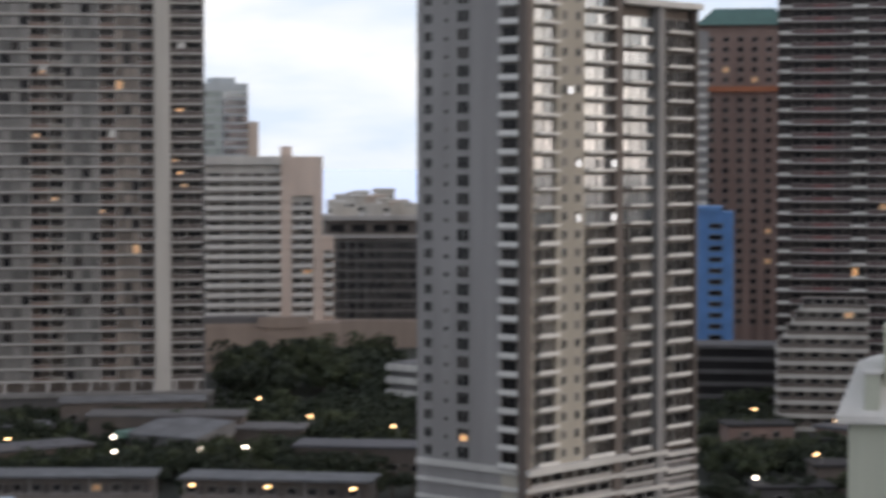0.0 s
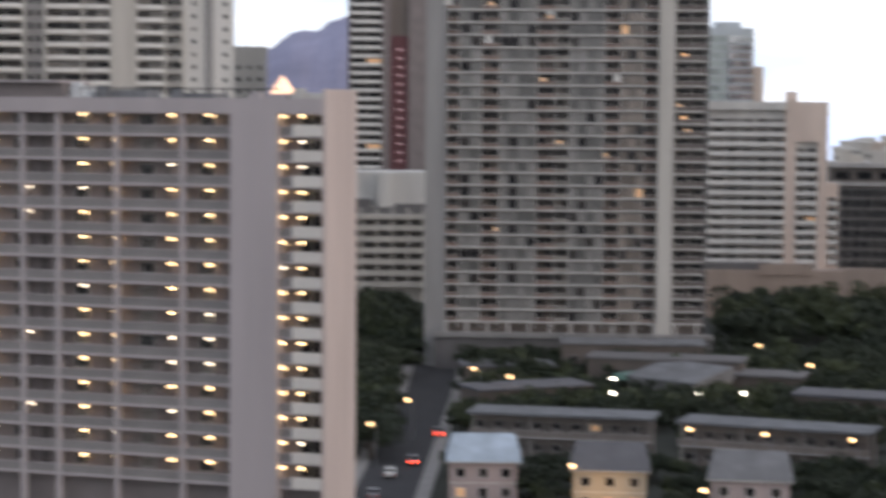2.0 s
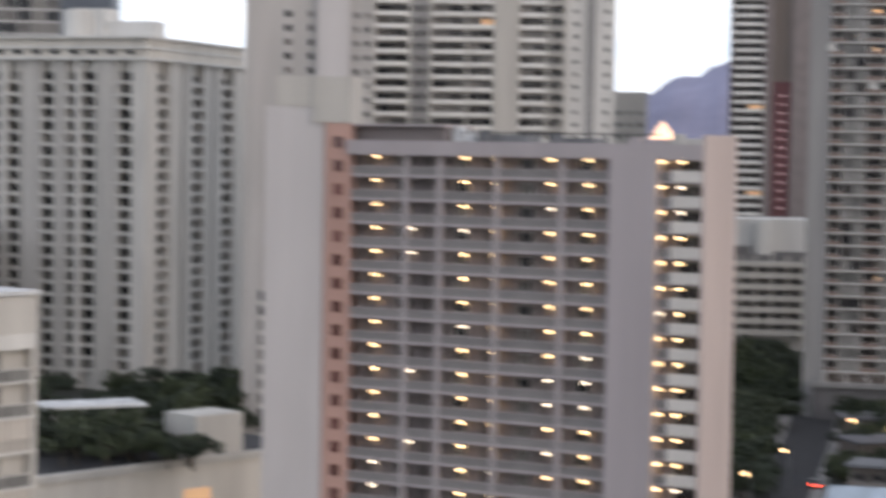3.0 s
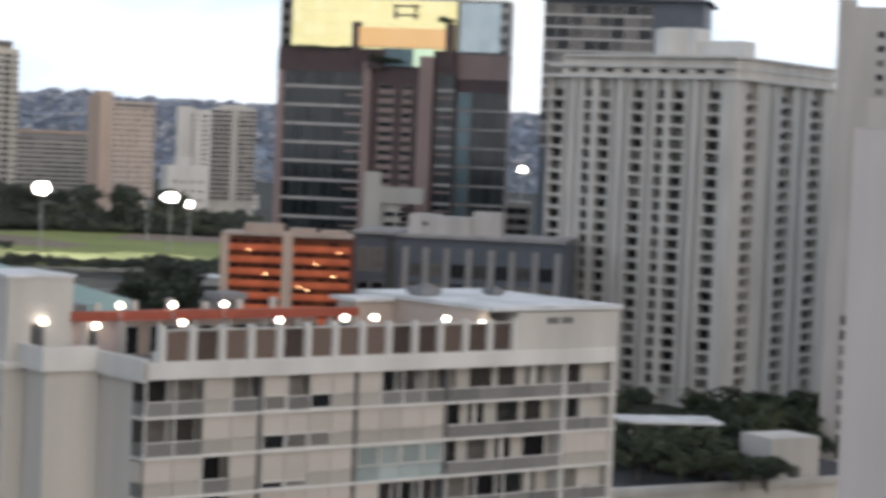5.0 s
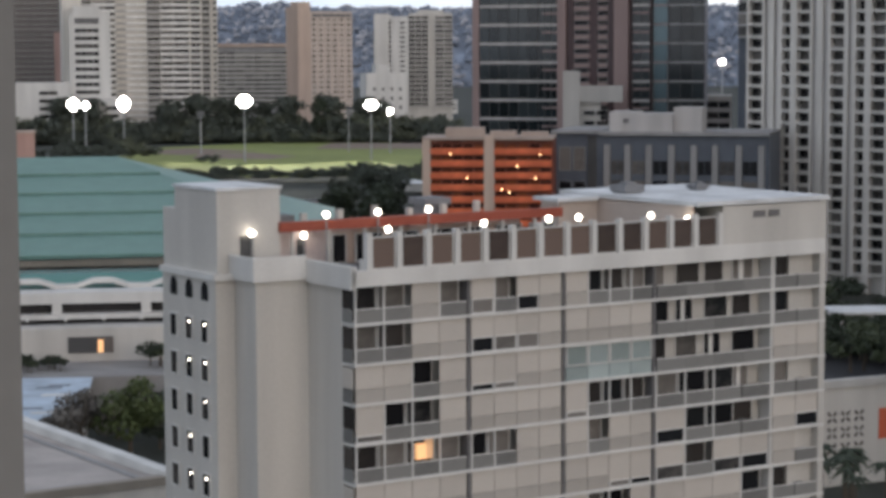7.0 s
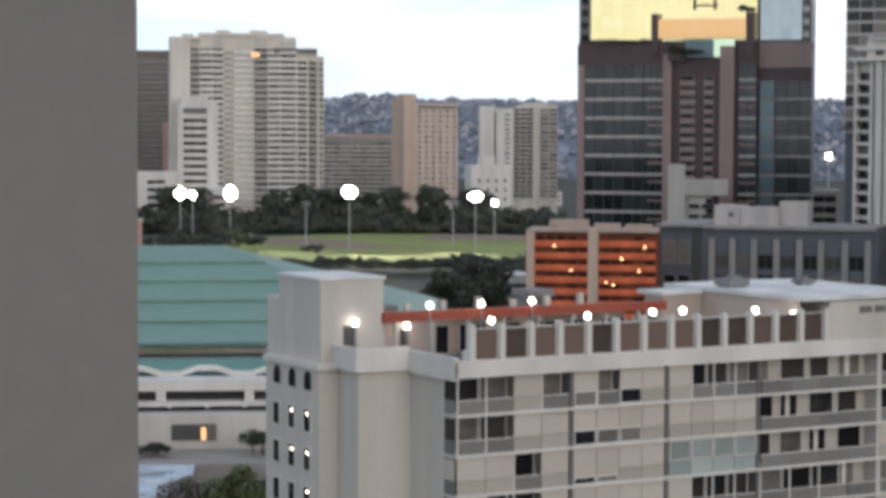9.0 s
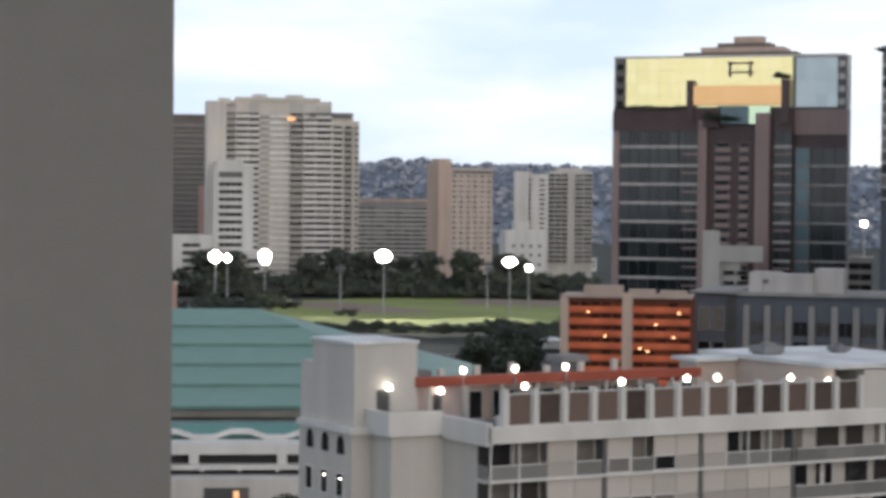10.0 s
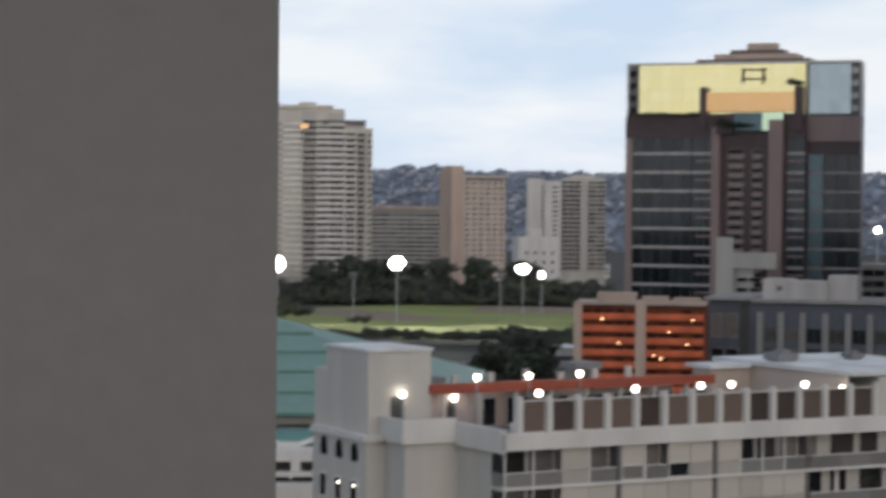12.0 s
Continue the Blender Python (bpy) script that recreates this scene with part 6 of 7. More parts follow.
    facade(m, [(mw * .1, mw * .95, "window", {"panes": 4, "w": 1.2, "h": 1.6, "glass": "glassdark"})], 22, 44, 4.5, lit=0)
    # low roofs between field and towers
    for i in range(40):
        a = rng.uniform(-3.5, 13)
        dd = rng.uniform(1180, 1900)
        q = Plot("low_rise_block", a, dd, a + rng.uniform(.2, .6), dd, 0, "pale low-rise block among trees beyond the field", "building", "low-rise blocks beyond the field")
        h = rng.uniform(9, 26)
        boxes("wall", [(0, q.width, 0, 12, 0, h)], rng.choice(("offwhite", "grey", "tanlight", "white")), q.ob)
        boxes("roof", [(-.5, q.width + .5, -.5, 12.5, h, h + .7)], rng.choice(("roofgrey", "rooflight", "offwhite")), q.ob)
        facade(q, [(.5, q.width - .5, "window", {"panes": 4, "w": q.width / 7, "h": 1.3, "glass": "glassdark"})], h - 7, h - .5, 3.0, lit=0)


far_towers()


# ---- hall with a teal metal roof, its decks and low roofs in front ----
def teal_hall():
    h = new("teal_roofed_hall")
    h.matrix_world = pose(*polar(-5, 380))
    inv = h.matrix_world.inverted()
    tagged(h, "large hall with a stepped teal metal roof", "hall")

    def plan(a, d, z):
        return inv @ polar(a, d, z)

    eave, ridge = (380, 21.6), (432, 36.2)
    n = 5
    for k in range(n):
        f0, f1 = k / n, (k + 1) / n
        d0, z0 = eave[0] + (ridge[0] - eave[0]) * f0, eave[1] + (ridge[1] - eave[1]) * f0
        d1, z1 = eave[0] + (ridge[0] - eave[0]) * f1, eave[1] + (ridge[1] - eave[1]) * f1
        ra, rb = 1.6 + (-4.2 - 1.6) * f0, 1.6 + (-4.2 - 1.6) * f1
        bm = bmesh.new()
        top = [bm.verts.new(plan(*c)) for c in ((-13, d0 - .6, z0 + .45), (ra, d0 - .6, z0 + .45), (rb, d1, z1 + .1), (-13, d1, z1 + .1))]
        low = [bm.verts.new(plan(*c)) for c in ((-13, d0 - .6, z0 - .15), (ra, d0 - .6, z0 - .15), (rb, d1, z1 - .4), (-13, d1, z1 - .4))]
        bm.faces.new(top), bm.faces.new(low[::-1])
        for i in range(4):
            bm.faces.new((top[i], low[i], low[(i + 1) % 4], top[(i + 1) % 4]))
        part("roof_panel", bm, "teal", h)
        bm = bmesh.new()
        for i in range(60):
            a0 = -13 + i * .25
            if a0 + .02 > rb:
                break
            q = [bm.verts.new(plan(*c)) for c in ((a0, d0 - .62, z0 + .47), (a0 + .012, d0 - .62, z0 + .47), (a0 + .012, d1, z1 + .14), (a0, d1, z1 + .14))]
            bm.faces.new(q)
        part("roof_seam", bm, "tealdark", h)
        bm = bmesh.new()
        q = [bm.verts.new(plan(*c)) for c in ((-13, d0 - .64, z0 - .3), (ra, d0 - .64, z0 - .3), (ra, d0 - .64, z0 + .1), (-13, d0 - .64, z0 + .1))]
        bm.faces.new(q)
        part("lip", bm, "tealdark", h)
    hip = bmesh.new()
    hip.faces.new([hip.verts.new(plan(*c)) for c in ((1.6, 379.4, 21.9), (1.6, 480, 21.9), (-4.2, 432, 36.3))])
    part("roof_panel", hip, "teal", h)

    def band(name, a0, a1, d, z0, z1, material, depth=6):
        bm = bmesh.new()
        n = 12
        rows = []
        for i in range(n + 1):
            c = a0 + (a1 - a0) * i / n
            rows.append([bm.verts.new(plan(*q)) for q in ((c, d, z0), (c, d, z1), (c, d + depth, z1), (c, d + depth, z0))])
        for r0, r1 in zip(rows, rows[1:]):
            for j in range(4):
                bm.faces.new((r0[j], r1[j], r1[(j + 1) % 4], r0[(j + 1) % 4]))
        bm.faces.new(rows[0][::-1]), bm.faces.new(rows[-1])
        return part(name, bm, material, h)

    band("fascia", -13, 1.4, 380.6, 19.6, 21.4, "offwhite")
    # Dark colour forms the shadow strip under the fascia.
    band("recess_wall", -13, 1.3, 383, 0, 19.6, "greydark", 60)
    # zigzag canopy in front of pale teal glazing
    bm = bmesh.new()
    pts = []
    for i in range(30):
        a = -13 + i * .48
        pts.append((a, 17.5 + (1.1 if i % 4 in (1, 2) else 0.1)))
    for (a0, z0), (a1, z1) in zip(pts, pts[1:]):
        bm.faces.new([bm.verts.new(plan(*c)) for c in ((a0, 368, z0), (a1, 368, z1), (a1, 375, z1 + .4), (a0, 375, z0 + .4))])
        bm.faces.new([bm.verts.new(plan(*c)) for c in ((a0, 368, z0 - .7), (a1, 368, z1 - .7), (a1, 368, z1), (a0, 368, z0))])
    part("canopy", bm, "white", h, "white zigzag canopy edge")
    band("canopy_glass", -13, 1.2, 370, 0, 19.5, "glasstealpale")
    band("deck", -13, 1.2, 362, 15.1, 17.0, "white")
    # Slot shade is the near-black colour of this wall.
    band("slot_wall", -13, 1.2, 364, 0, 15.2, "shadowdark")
    for i in range(6):
        band("slot_pier", -13.0 + i * 2.35, -12.74 + i * 2.35, 362.3, 13.3, 15.2, "white", 2)
    band("deck", -13, 1.2, 361, 12.6, 13.4, "white")
    band("ramp_wall", -13, 1.2, 360.4, 10.9, 11.9, "grey", 1)
    band("street_wall", -13, 1.0, 355, 0, 11.9, "offwhite", 4)
    # Dark panel in place of the shade inside an opening.
    band("opening", -5.55, -4.35, 354.8, 7.7, 10.4, "framedark", 1)
    band("lit_door", -4.76, -4.62, 354.6, 7.8, 9.9, "lit", .5)
    band("door_panel", -4.6, -4.36, 354.6, 7.8, 10.2, "brown", .5)
    band("planted_deck", -13, 1.0, 338, 0, 6.3, "pavement", 17)
    for i in range(14):
        piece("deck_lamp", globe_mesh(.35, "white"), h, *plan(-12.6 + i * 1.0, 360, 12.7))


teal_hall()


def low_roof():
    p = Plot("low_flat_building", -10.0, 312, -1.5, 222, 0, "low building with a brown gravel roof and white parapet", "building")
    inv = p.ob.matrix_world.inverted()
    tip = p.o + p.u * p.x(-2.72)
    plan = [inv @ c for c in (tip, p.o, polar(-10, 219.6))]

    def prism(name, z0, z1, material, grow=0.0, label=""):
        mid = (plan[0] + plan[1] + plan[2]) / 3
        pts = [mid + (c - mid) * (1 + grow) for c in plan]
        bm = bmesh.new()
        lo, hi = ([bm.verts.new((c.x, c.y, z)) for c in pts] for z in (z0, z1))
        bm.faces.new(hi), bm.faces.new(lo[::-1])
        for i in range(3):
            bm.faces.new((lo[i], lo[(i + 1) % 3], hi[(i + 1) % 3], hi[i]))
        bmesh.ops.recalc_face_normals(bm, faces=bm.faces)
        part(name, bm, material, p.ob, label)

    def edge(name, a, b, w, z0, z1, material, inset=0.0):
        """A straight kerb along the roof's edge from a to b."""
        t = (b - a).normalized()
        s = Vector((t.y, -t.x, 0))
        bm = bmesh.new()
        box(bm, 0, (b - a).length, inset, inset + w, z0, z1)
        bmesh.ops.transform(bm, matrix=Matrix(((t.x, s.x, 0, a.x), (t.y, s.y, 0, a.y), (0, 0, 1, 0), (0, 0, 0, 1))), verts=bm.verts)
        bmesh.ops.recalc_face_normals(bm, faces=bm.faces)
        part(name, bm, material, p.ob)

    prism("wall", 0, 10.7, "cream")
    prism("roof", 10.7, 11.1, "roofbrown", .002, "brown gravel roof")
    edge("parapet", plan[1], plan[0], 1.5, 10.9, 12.1, "white", -.1)
    edge("gutter_band", plan[1], plan[0], .5, 11.1, 11.35, "grey", 3.2)
    edge("coping", plan[0], plan[2], 1.3, 10.6, 11.6, "coping", -.2)
    q = Plot("pale_blue_roof_shed", -9.6, 301, -5.3, 299, 0, "shed with a pale blue membrane roof", "building")
    boxes("wall", [(0, q.width, 0, 38, 0, 6.0)], "offwhite", q.ob)
    boxes("roof", [(-.3, q.width + .3, -.3, 38.3, 6.0, 6.4)], "rooflightblue", q.ob, "pale blue membrane roof with worn patches")
    sr = random.Random(4)
    for i in range(12):
        x, y = sr.uniform(1, q.width - 5), sr.uniform(2, 34)
        boxes("roof_patch", [(x, x + sr.uniform(2, 4.5), y, y + sr.uniform(1, 2.2), 6.4, 6.43)], "bluegrey" if i % 3 else "white", q.ob)
    g = Plot("garage_podium", 13.2, 276, 22.5, 314, 0, "cream garage podium with planted top", "car park")
    W = g.width
    X = lambda a: g.x(a)
    boxes("wall", [(0, W, 0, 45, 0, 13.2)], "cream", g.ob)
    boxes("parapet", [(0, W, -.4, .6, 13.2, 14.2)], "offwhite", g.ob)
    boxes("deck", [(0, W, .6, 46, 13.2, 13.4)], "asphalt", g.ob)
    boxes("lit_opening", [(X(16.15), X(16.75), -.08, .3, 5.8, 9.9)], "lit_red", g.ob, "dull red lit panel")
    boxes("lit_opening", [(X(18.6), X(19.3), -.05, .3, 7.5, 9.9)], "litdim", g.ob, "dimly lit orange opening")
    # pierced screen: groups of slanting petals, their brown standing for shaded openings
    bm = bmesh.new()
    for k in range(4):
        t = math.pi / 4 + k * math.pi / 2
        pts = [(math.cos(t) * (.62 + .42 * math.cos(u)) - math.sin(t) * .24 * math.sin(u), math.sin(t) * (.62 + .42 * math.cos(u)) + math.cos(t) * .24 * math.sin(u)) for u in (i * math.tau / 8 for i in range(8))]
        f = [bm.verts.new((x, -.03, z)) for x, z in pts]
        r = [bm.verts.new((x, .2, z)) for x, z in pts]
        bm.faces.new(f)
        for i in range(8):
            bm.faces.new((f[i], r[i], r[(i + 1) % 8], f[(i + 1) % 8]))
    petals = link_mesh("screen_block", bm, "brown")
    for i in range(4):
        for k in range(3):
            piece("screen_block", petals, g.ob, X(14.42) + .9 + i * 2.15, -.02, 5.0 + k * 2.1)
    boxes("stair_house", [(X(19.15), X(20.4), 2, 9, 13.4, 19.6)], "offwhite", g.ob)
    boxes("service_roof", [(X(14.5), X(17.2), 46, 60, 0, 14.6)], "roofwhite", g.ob)
    k = Plot("street_canopy", 14.4, 372, 17.6, 378, 0, "long white street canopy roof", "canopy")
    boxes("roof", [(0, k.width, 0, 9, 11.4, 11.9)], "roofwhite", k.ob)
    for i in range(5):
        boxes("post", [(i * k.width / 4.2, i * k.width / 4.2 + .4, 1, 1.4, 0, 11.4)], "grey", k.ob)


low_roof()


# ---- houses and low flats beside the street ----
def house(a0, d, a1, roof, wall, label, eave=6.2, rise=3.4, depth=10.0, d1=None):
    p = Plot("house", a0, d, a1, d1 or d, 0, label, "house", "houses by the street")
    W = p.width
    boxes("wall", [(0, W, 0, depth, 0, eave)], wall, p.ob)
    bm = bmesh.new()
    o = .6
    e = [bm.verts.new(c) for c in ((-o, -o, eave), (W + o, -o, eave), (W + o, depth + o, eave), (-o, depth + o, eave))]
    e2 = [bm.verts.new((v.co.x, v.co.y, eave - .25)) for v in e]
    r = [bm.verts.new(c) for c in ((.3, depth * .5, eave + rise), (W - .3, depth * .5, eave + rise))]
    bm.faces.new((e[0], e[1], r[1], r[0])), bm.faces.new((e[2], e[3], r[0], r[1]))
    bm.faces.new((e[1], e[2], r[1])), bm.faces.new((e[3], e[0], r[0])), bm.faces.new(e2[::-1])
    for i in range(4):
        bm.faces.new((e2[i], e2[(i + 1) % 4], e[(i + 1) % 4], e[i]))
    part("roof", bm, roof, p.ob)
    n = max(3, int(W / 3))
    for k in range(2):
        for i in range(n):
            w = W / n
            g = "glassdark" if rng.random() > .12 else "litdim"
            framed_window(p.ob, 1.4, 1.4, g, "white", i * w + w / 2 - .7, -.03, .9 + k * 2.9)
    boxes("sill_band", [(-.05, W + .05, -.12, .02, 2.9, 3.05)], "white", p.ob)
    boxes("door", [(W * .46, W * .46 + 1, -.08, .05, .05, 2.1)], "brown", p.ob)
    boxes("gutter", [(-o, W + o, -o - .14, -o, eave - .2, eave - .05)], "offwhite", p.ob)
    return p


house(35.80, 309, 37.64, "rooflightblue", "pinkwall", "two-storey pink house with a pale blue roof")
house(39.15, 303, 41.12, "roofgrey", "yellowwall", "two-storey cream house with a dark grey roof")
house(42.85, 298, 44.93, "rooflight", "pinkwall", "two-storey pale pink house with a weathered roof")


def low_flats(a0, d0, a1, d1, label):
    p = Plot("low_flats", a0, d0, a1, d1, 0, label, "apartment building", "low flats behind the houses")
    W = p.width
    boxes("wall", [(.5, W - .5, 1.6, 8, 0, 7.2)], "flatwall", p.ob)
    boxes("roof", [(-.3, W + .3, -.5, 8.6, 7.2, 7.65)], "rooflight", p.ob, "pale flat roof with an overhang")
    boxes("gallery_floor", [(0, W, 0, 1.6, 3.5, 3.75)], "slab", p.ob)
    piece("railing", railing_mesh(W, 1.0, .02, "flatwall", "slab"), p.ob, 0, .05, 3.75)
    n = int(W / 3.2)
    for i in range(n):
        x = .8 + i * (W - 1.4) / n
        for z in (.2, 3.85):
            piece("window", window_mesh(1.5, 1.2, "glassdark" if rng.random() > .06 else "litdim", "frame", 1), p.ob, x, 1.55, z + 1.0)
            piece("door", box_mesh("door", .9, .1, 2.05, "door_grey"), p.ob, x + 1.8, 1.52, z)
        if i % 3 == 0:
            piece("post", box_mesh("post", .18, .18, 7.2, "offwhite"), p.ob, x - .3, .1, 0)
    return p


low_flats(36.32, 350, 41.25, 345, "long low pink-grey flats with a flat pale roof")
low_flats(41.94, 343, 47.03, 336, "long low pink-grey flats with a flat pale roof")


def mid_block():
    p = Plot("low_hall", 40.6, 418, 42.35, 408, 0, "low hall with a pale roof and a teal fascia", "building")
    boxes("wall", [(0, p.width, 0, 12, 0, 5.4)], "grey", p.ob)
    bm = bmesh.new()
    W = p.width
    v = [bm.verts.new(c) for c in ((-.6, -.6, 5.4), (W + .6, -.6, 5.4), (W + .6, 12, 7.6), (-.6, 12, 7.6), (-.6, -.6, 5.0), (W + .6, -.6, 5.0), (W + .6, 12, 5.0), (-.6, 12, 5.0))]
    for f in ((0, 1, 2, 3), (7, 6, 5, 4), (0, 4, 5, 1), (1, 5, 6, 2), (2, 6, 7, 3), (3, 7, 4, 0)):
        bm.faces.new([v[i] for i in f])
    part("roof", bm, "rooflight", p.ob)
    boxes("fascia", [(-3, -.1, -1, 10, 4.4, 5.6)], "teal", p.ob, "teal fascia")
    for a0, d0, a1, d1, z, lab in ((38.8, 446, 42.6, 446, 8.2, "long pale flat roof"), (39.5, 428, 43.6, 424, 7.4, "long pale flat roof"), (36.2, 430, 38.6, 432, 5.0, "low shed with a grey roof"), (43.3, 420, 45.2, 418, 5.4, "low shed with a pale roof edge"), (45.0, 392, 48.6, 388, 5.6, "dark-roofed long shed"), (36.6, 395, 39.6, 405, 4.8, "low shed with a grey roof")):
        q = Plot("low_shed", a0, d0, a1, d1, 0, lab + " among trees", "building", "low sheds among the trees")
        boxes("wall", [(0, q.width, 0, 9, 0, z)], "brown", q.ob)
        boxes("roof", [(-.5, q.width + .5, -.6, 9.6, z, z + .5)], "roofgrey" if "dark" in lab or "grey" in lab else "deckdark" if a0 > 39 and d0 < 430 else "rooflight", q.ob)
        facade(q, [(.5, q.width - .5, "window", {"panes": max(2, int(q.width / 4)), "w": 1.6, "h": 1.2, "glass": "glassdark"})], .6, z - .5, 3.2, lit=.03)
    for i in range(15):
        a = rng.uniform(55.9, 63)
        d = rng.uniform(330, 430)
        if 57.5 < a and d > 425:
            continue
        q = Plot("small_house", a, d, a + rng.uniform(1.2, 2.2), d + rng.uniform(-6, 6), 0, "small dark-roofed house below the towers", "house", "houses below the towers")
        z = rng.uniform(3, 7)
        boxes("wall", [(0, q.width, 0, 8, 0, z)], rng.choice(("brown", "redbrown", "greydark")), q.ob)
        boxes("roof", [(-.5, q.width + .5, -.5, 8.5, z, z + .5)], rng.choice(("roofgrey", "shadowdark", "asphalt", "shadowdark")), q.ob)
        facade(q, [(.5, q.width - .5, "window", {"panes": 2, "w": 1.4, "h": 1.2, "glass": "glassdark"})], .4, z, 3, lit=.05)


mid_block()


# ---- playing field with floodlights ----
def field():
    bm = bmesh.new()
    pts = [polar(a, d, 8.25) for a, d in ((-4.2, 828), (0, 822), (4.2, 832), (4.6, 966), (3.4, 1105), (0, 1120), (-3.2, 1070), (-4.6, 950))]
    low = [bm.verts.new((p.x, p.y, 7.9)) for p in pts]
    up = [bm.verts.new(p) for p in pts]
    bm.faces.new(up)
    for i in range(8):
        bm.faces.new((low[i], low[(i + 1) % 8], up[(i + 1) % 8], up[i]))
    tagged(new("playing_field", link_mesh("playing_field", bm, "grass")), "bright green mown playing field", "field", kind="structure")
    bm = bmesh.new()
    pts = [polar(a, d, 8.3) for a, d in ((-2.2, 965), (-.2, 952), (.6, 974), (-.6, 1012), (-2.0, 1004))]
    up = [bm.verts.new(p) for p in pts]
    low = [bm.verts.new((p.x, p.y, 8.2)) for p in pts]
    bm.faces.new(up)
    for i in range(5):
        bm.faces.new((low[i], low[(i + 1) % 5], up[(i + 1) % 5], up[i]))
    tagged(new("infield", link_mesh("infield", bm, "dirt")), "brown dirt infield on the playing field", "field", kind="structure")


field()
strip("infield", [polar(1.3, 1075), polar(4.5, 1068)], 30, 8.0, .33, "dirt", "brown dirt warm-up strip beyond the grass", "field")
strip("infield", [polar(-3.3, 1010), polar(-1.4, 1045)], 22, 8.0, .32, "dirt", "brown worn strip on the field", "field")
bm = bmesh.new()
bmesh.ops.create_uvsphere(bm, u_segments=10, v_segments=6, radius=.68, matrix=Matrix.Diagonal((1, .5, 1, 1)))
FLOOD_ON = link_mesh("flood_lamp", bm, "flood")
bm = bmesh.new()
bmesh.ops.create_uvsphere(bm, u_segments=10, v_segments=6, radius=.6, matrix=Matrix.Diagonal((1, .5, 1, 1)))
FLOOD_OFF = link_mesh("flood_lamp", bm, "rooflight")


def floodlight(a, d, z, cols, rows, on=True):
    e = new("floodlight")
    e.matrix_world = Matrix.Translation(polar(a, d)) @ Matrix.Rotation(radians(-a), 4, "Z")
    tagged(e, "tall stadium floodlight, switched on" if on else "tall stadium floodlight, switched off", "floodlight", "floodlights round the field")
    bm = bmesh.new()
    bmesh.ops.create_cone(bm, cap_ends=True, segments=8, radius1=.45, radius2=.22, depth=z, matrix=pose(0, .6, z / 2))
    part("pole", bm, "metal", e)
    boxes("lamp_frame", [(-cols * .8, cols * .8, .3, .5, z - .1 + (k - (rows - 1) / 2) * 1.25, z + .1 + (k - (rows - 1) / 2) * 1.25) for k in range(rows)], "metal", e)
    for i in range(cols):
        for k in range(rows):
            if rows > 2 and i in (0, cols - 1) and k in (0, rows - 1):
                continue
            piece("flood_lamp", FLOOD_ON if on else FLOOD_OFF, e, (i - (cols - 1) / 2) * 1.25, 0, z + (k - (rows - 1) / 2) * 1.25)


for a, d, c, r, on in ((-5.29, 960, 4, 4, True), (-4.97, 1010, 3, 3, True), (-3.97, 945, 4, 5, True), (-.79, 925, 5, 4, True), (2.59, 945, 5, 3, True), (3.1, 1000, 2, 2, True), (-1.95, 1000, 3, 3, False), (1.99, 1015, 3, 3, False), (11.94, 1050, 2, 2, True)):
    e = {-5.29: -1.50, -4.97: -1.53, -3.97: -1.49, -.79: -1.45, 2.59: -1.57, 3.1: -1.73, -1.95: -1.79, 1.99: -1.78, 11.94: -.45}[a]
    floodlight(a, d, EYE_Z + d * math.tan(radians(e)), c, r, on)
for a, d, t in ((-3.97, 945, (-1.6, 870)), (-.79, 925, (-.2, 865)), (2.59, 945, (1.4, 872))):
    sd = bpy.data.lights.new("field_flood_beam", "SPOT")
    sd.energy, sd.spot_size, sd.spot_blend, sd.color, sd.shadow_soft_size = 130000, radians(75), .7, (1.0, .97, .85), 2.0
    so = new("field_flood_beam", sd)
    so.matrix_world = look(polar(a, d - 3, 33), polar(*t, 8))


# ---- lamps along the streets ----
def street_lamp(a, d, bulb="bulbamber", h=7.0):
    e = new("street_lamp")
    e.matrix_world = Matrix.Translation(polar(a, d)) @ Matrix.Rotation(radians(-a), 4, "Z")
    tagged(e, "slim street lamp with a glowing amber head" if bulb == "bulbamber" else "slim street lamp with a glowing white head", "street lamp", "street lamps")
    bm = bmesh.new()
    bmesh.ops.create_cone(bm, cap_ends=True, segments=8, radius1=.1, radius2=.06, depth=h, matrix=pose(.9, 0, h / 2))
    part("pole", bm, "metal", e)
    boxes("arm", [(0, .95, -.04, .04, h - .05, h + .05)], "metal", e)
    bm = bmesh.new()
    bmesh.ops.create_uvsphere(bm, u_segments=12, v_segments=8, radius=.38, matrix=Matrix.Diagonal((1.1, .8, .6, 1)))
    bmesh.ops.translate(bm, verts=bm.verts, vec=(0, 0, h))
    part("lamp_head", bm, bulb, e)


LAMPS_AMBER = [(33.65, 339), (34.65, 367), (36.43, 412), (37.42, 400), (47.65, 411), (44.05, 461), (45.42, 428), (42.65, 284), (48.53, 274), (56.11, 509), (57.31, 444), (58.27, 456), (59.46, 427), (58.95, 377), (42.25, 338), (44.26, 335), (46.56, 332), (39.12, 301)]
LAMPS_WHITE = [(40.18, 415), (42.47, 396), (43.68, 398), (56.67, 617), (57.35, 361), (37.73, 405), (40.19, 394), (47.71, 538), (48.09, 527), (16.31, 372)]
for a, d in LAMPS_AMBER:
    street_lamp(a, d)
for a, d in LAMPS_WHITE:
    street_lamp(a, d, "bulbwhite", 5.0)


yard = bpy.data.lights.new("yard_light", "POINT")
yard.energy, yard.color, yard.shadow_soft_size = 450, (1.0, 0.55, 0.18), .3
new("yard_light", yard).location = polar(39.9, 297, 2.6)


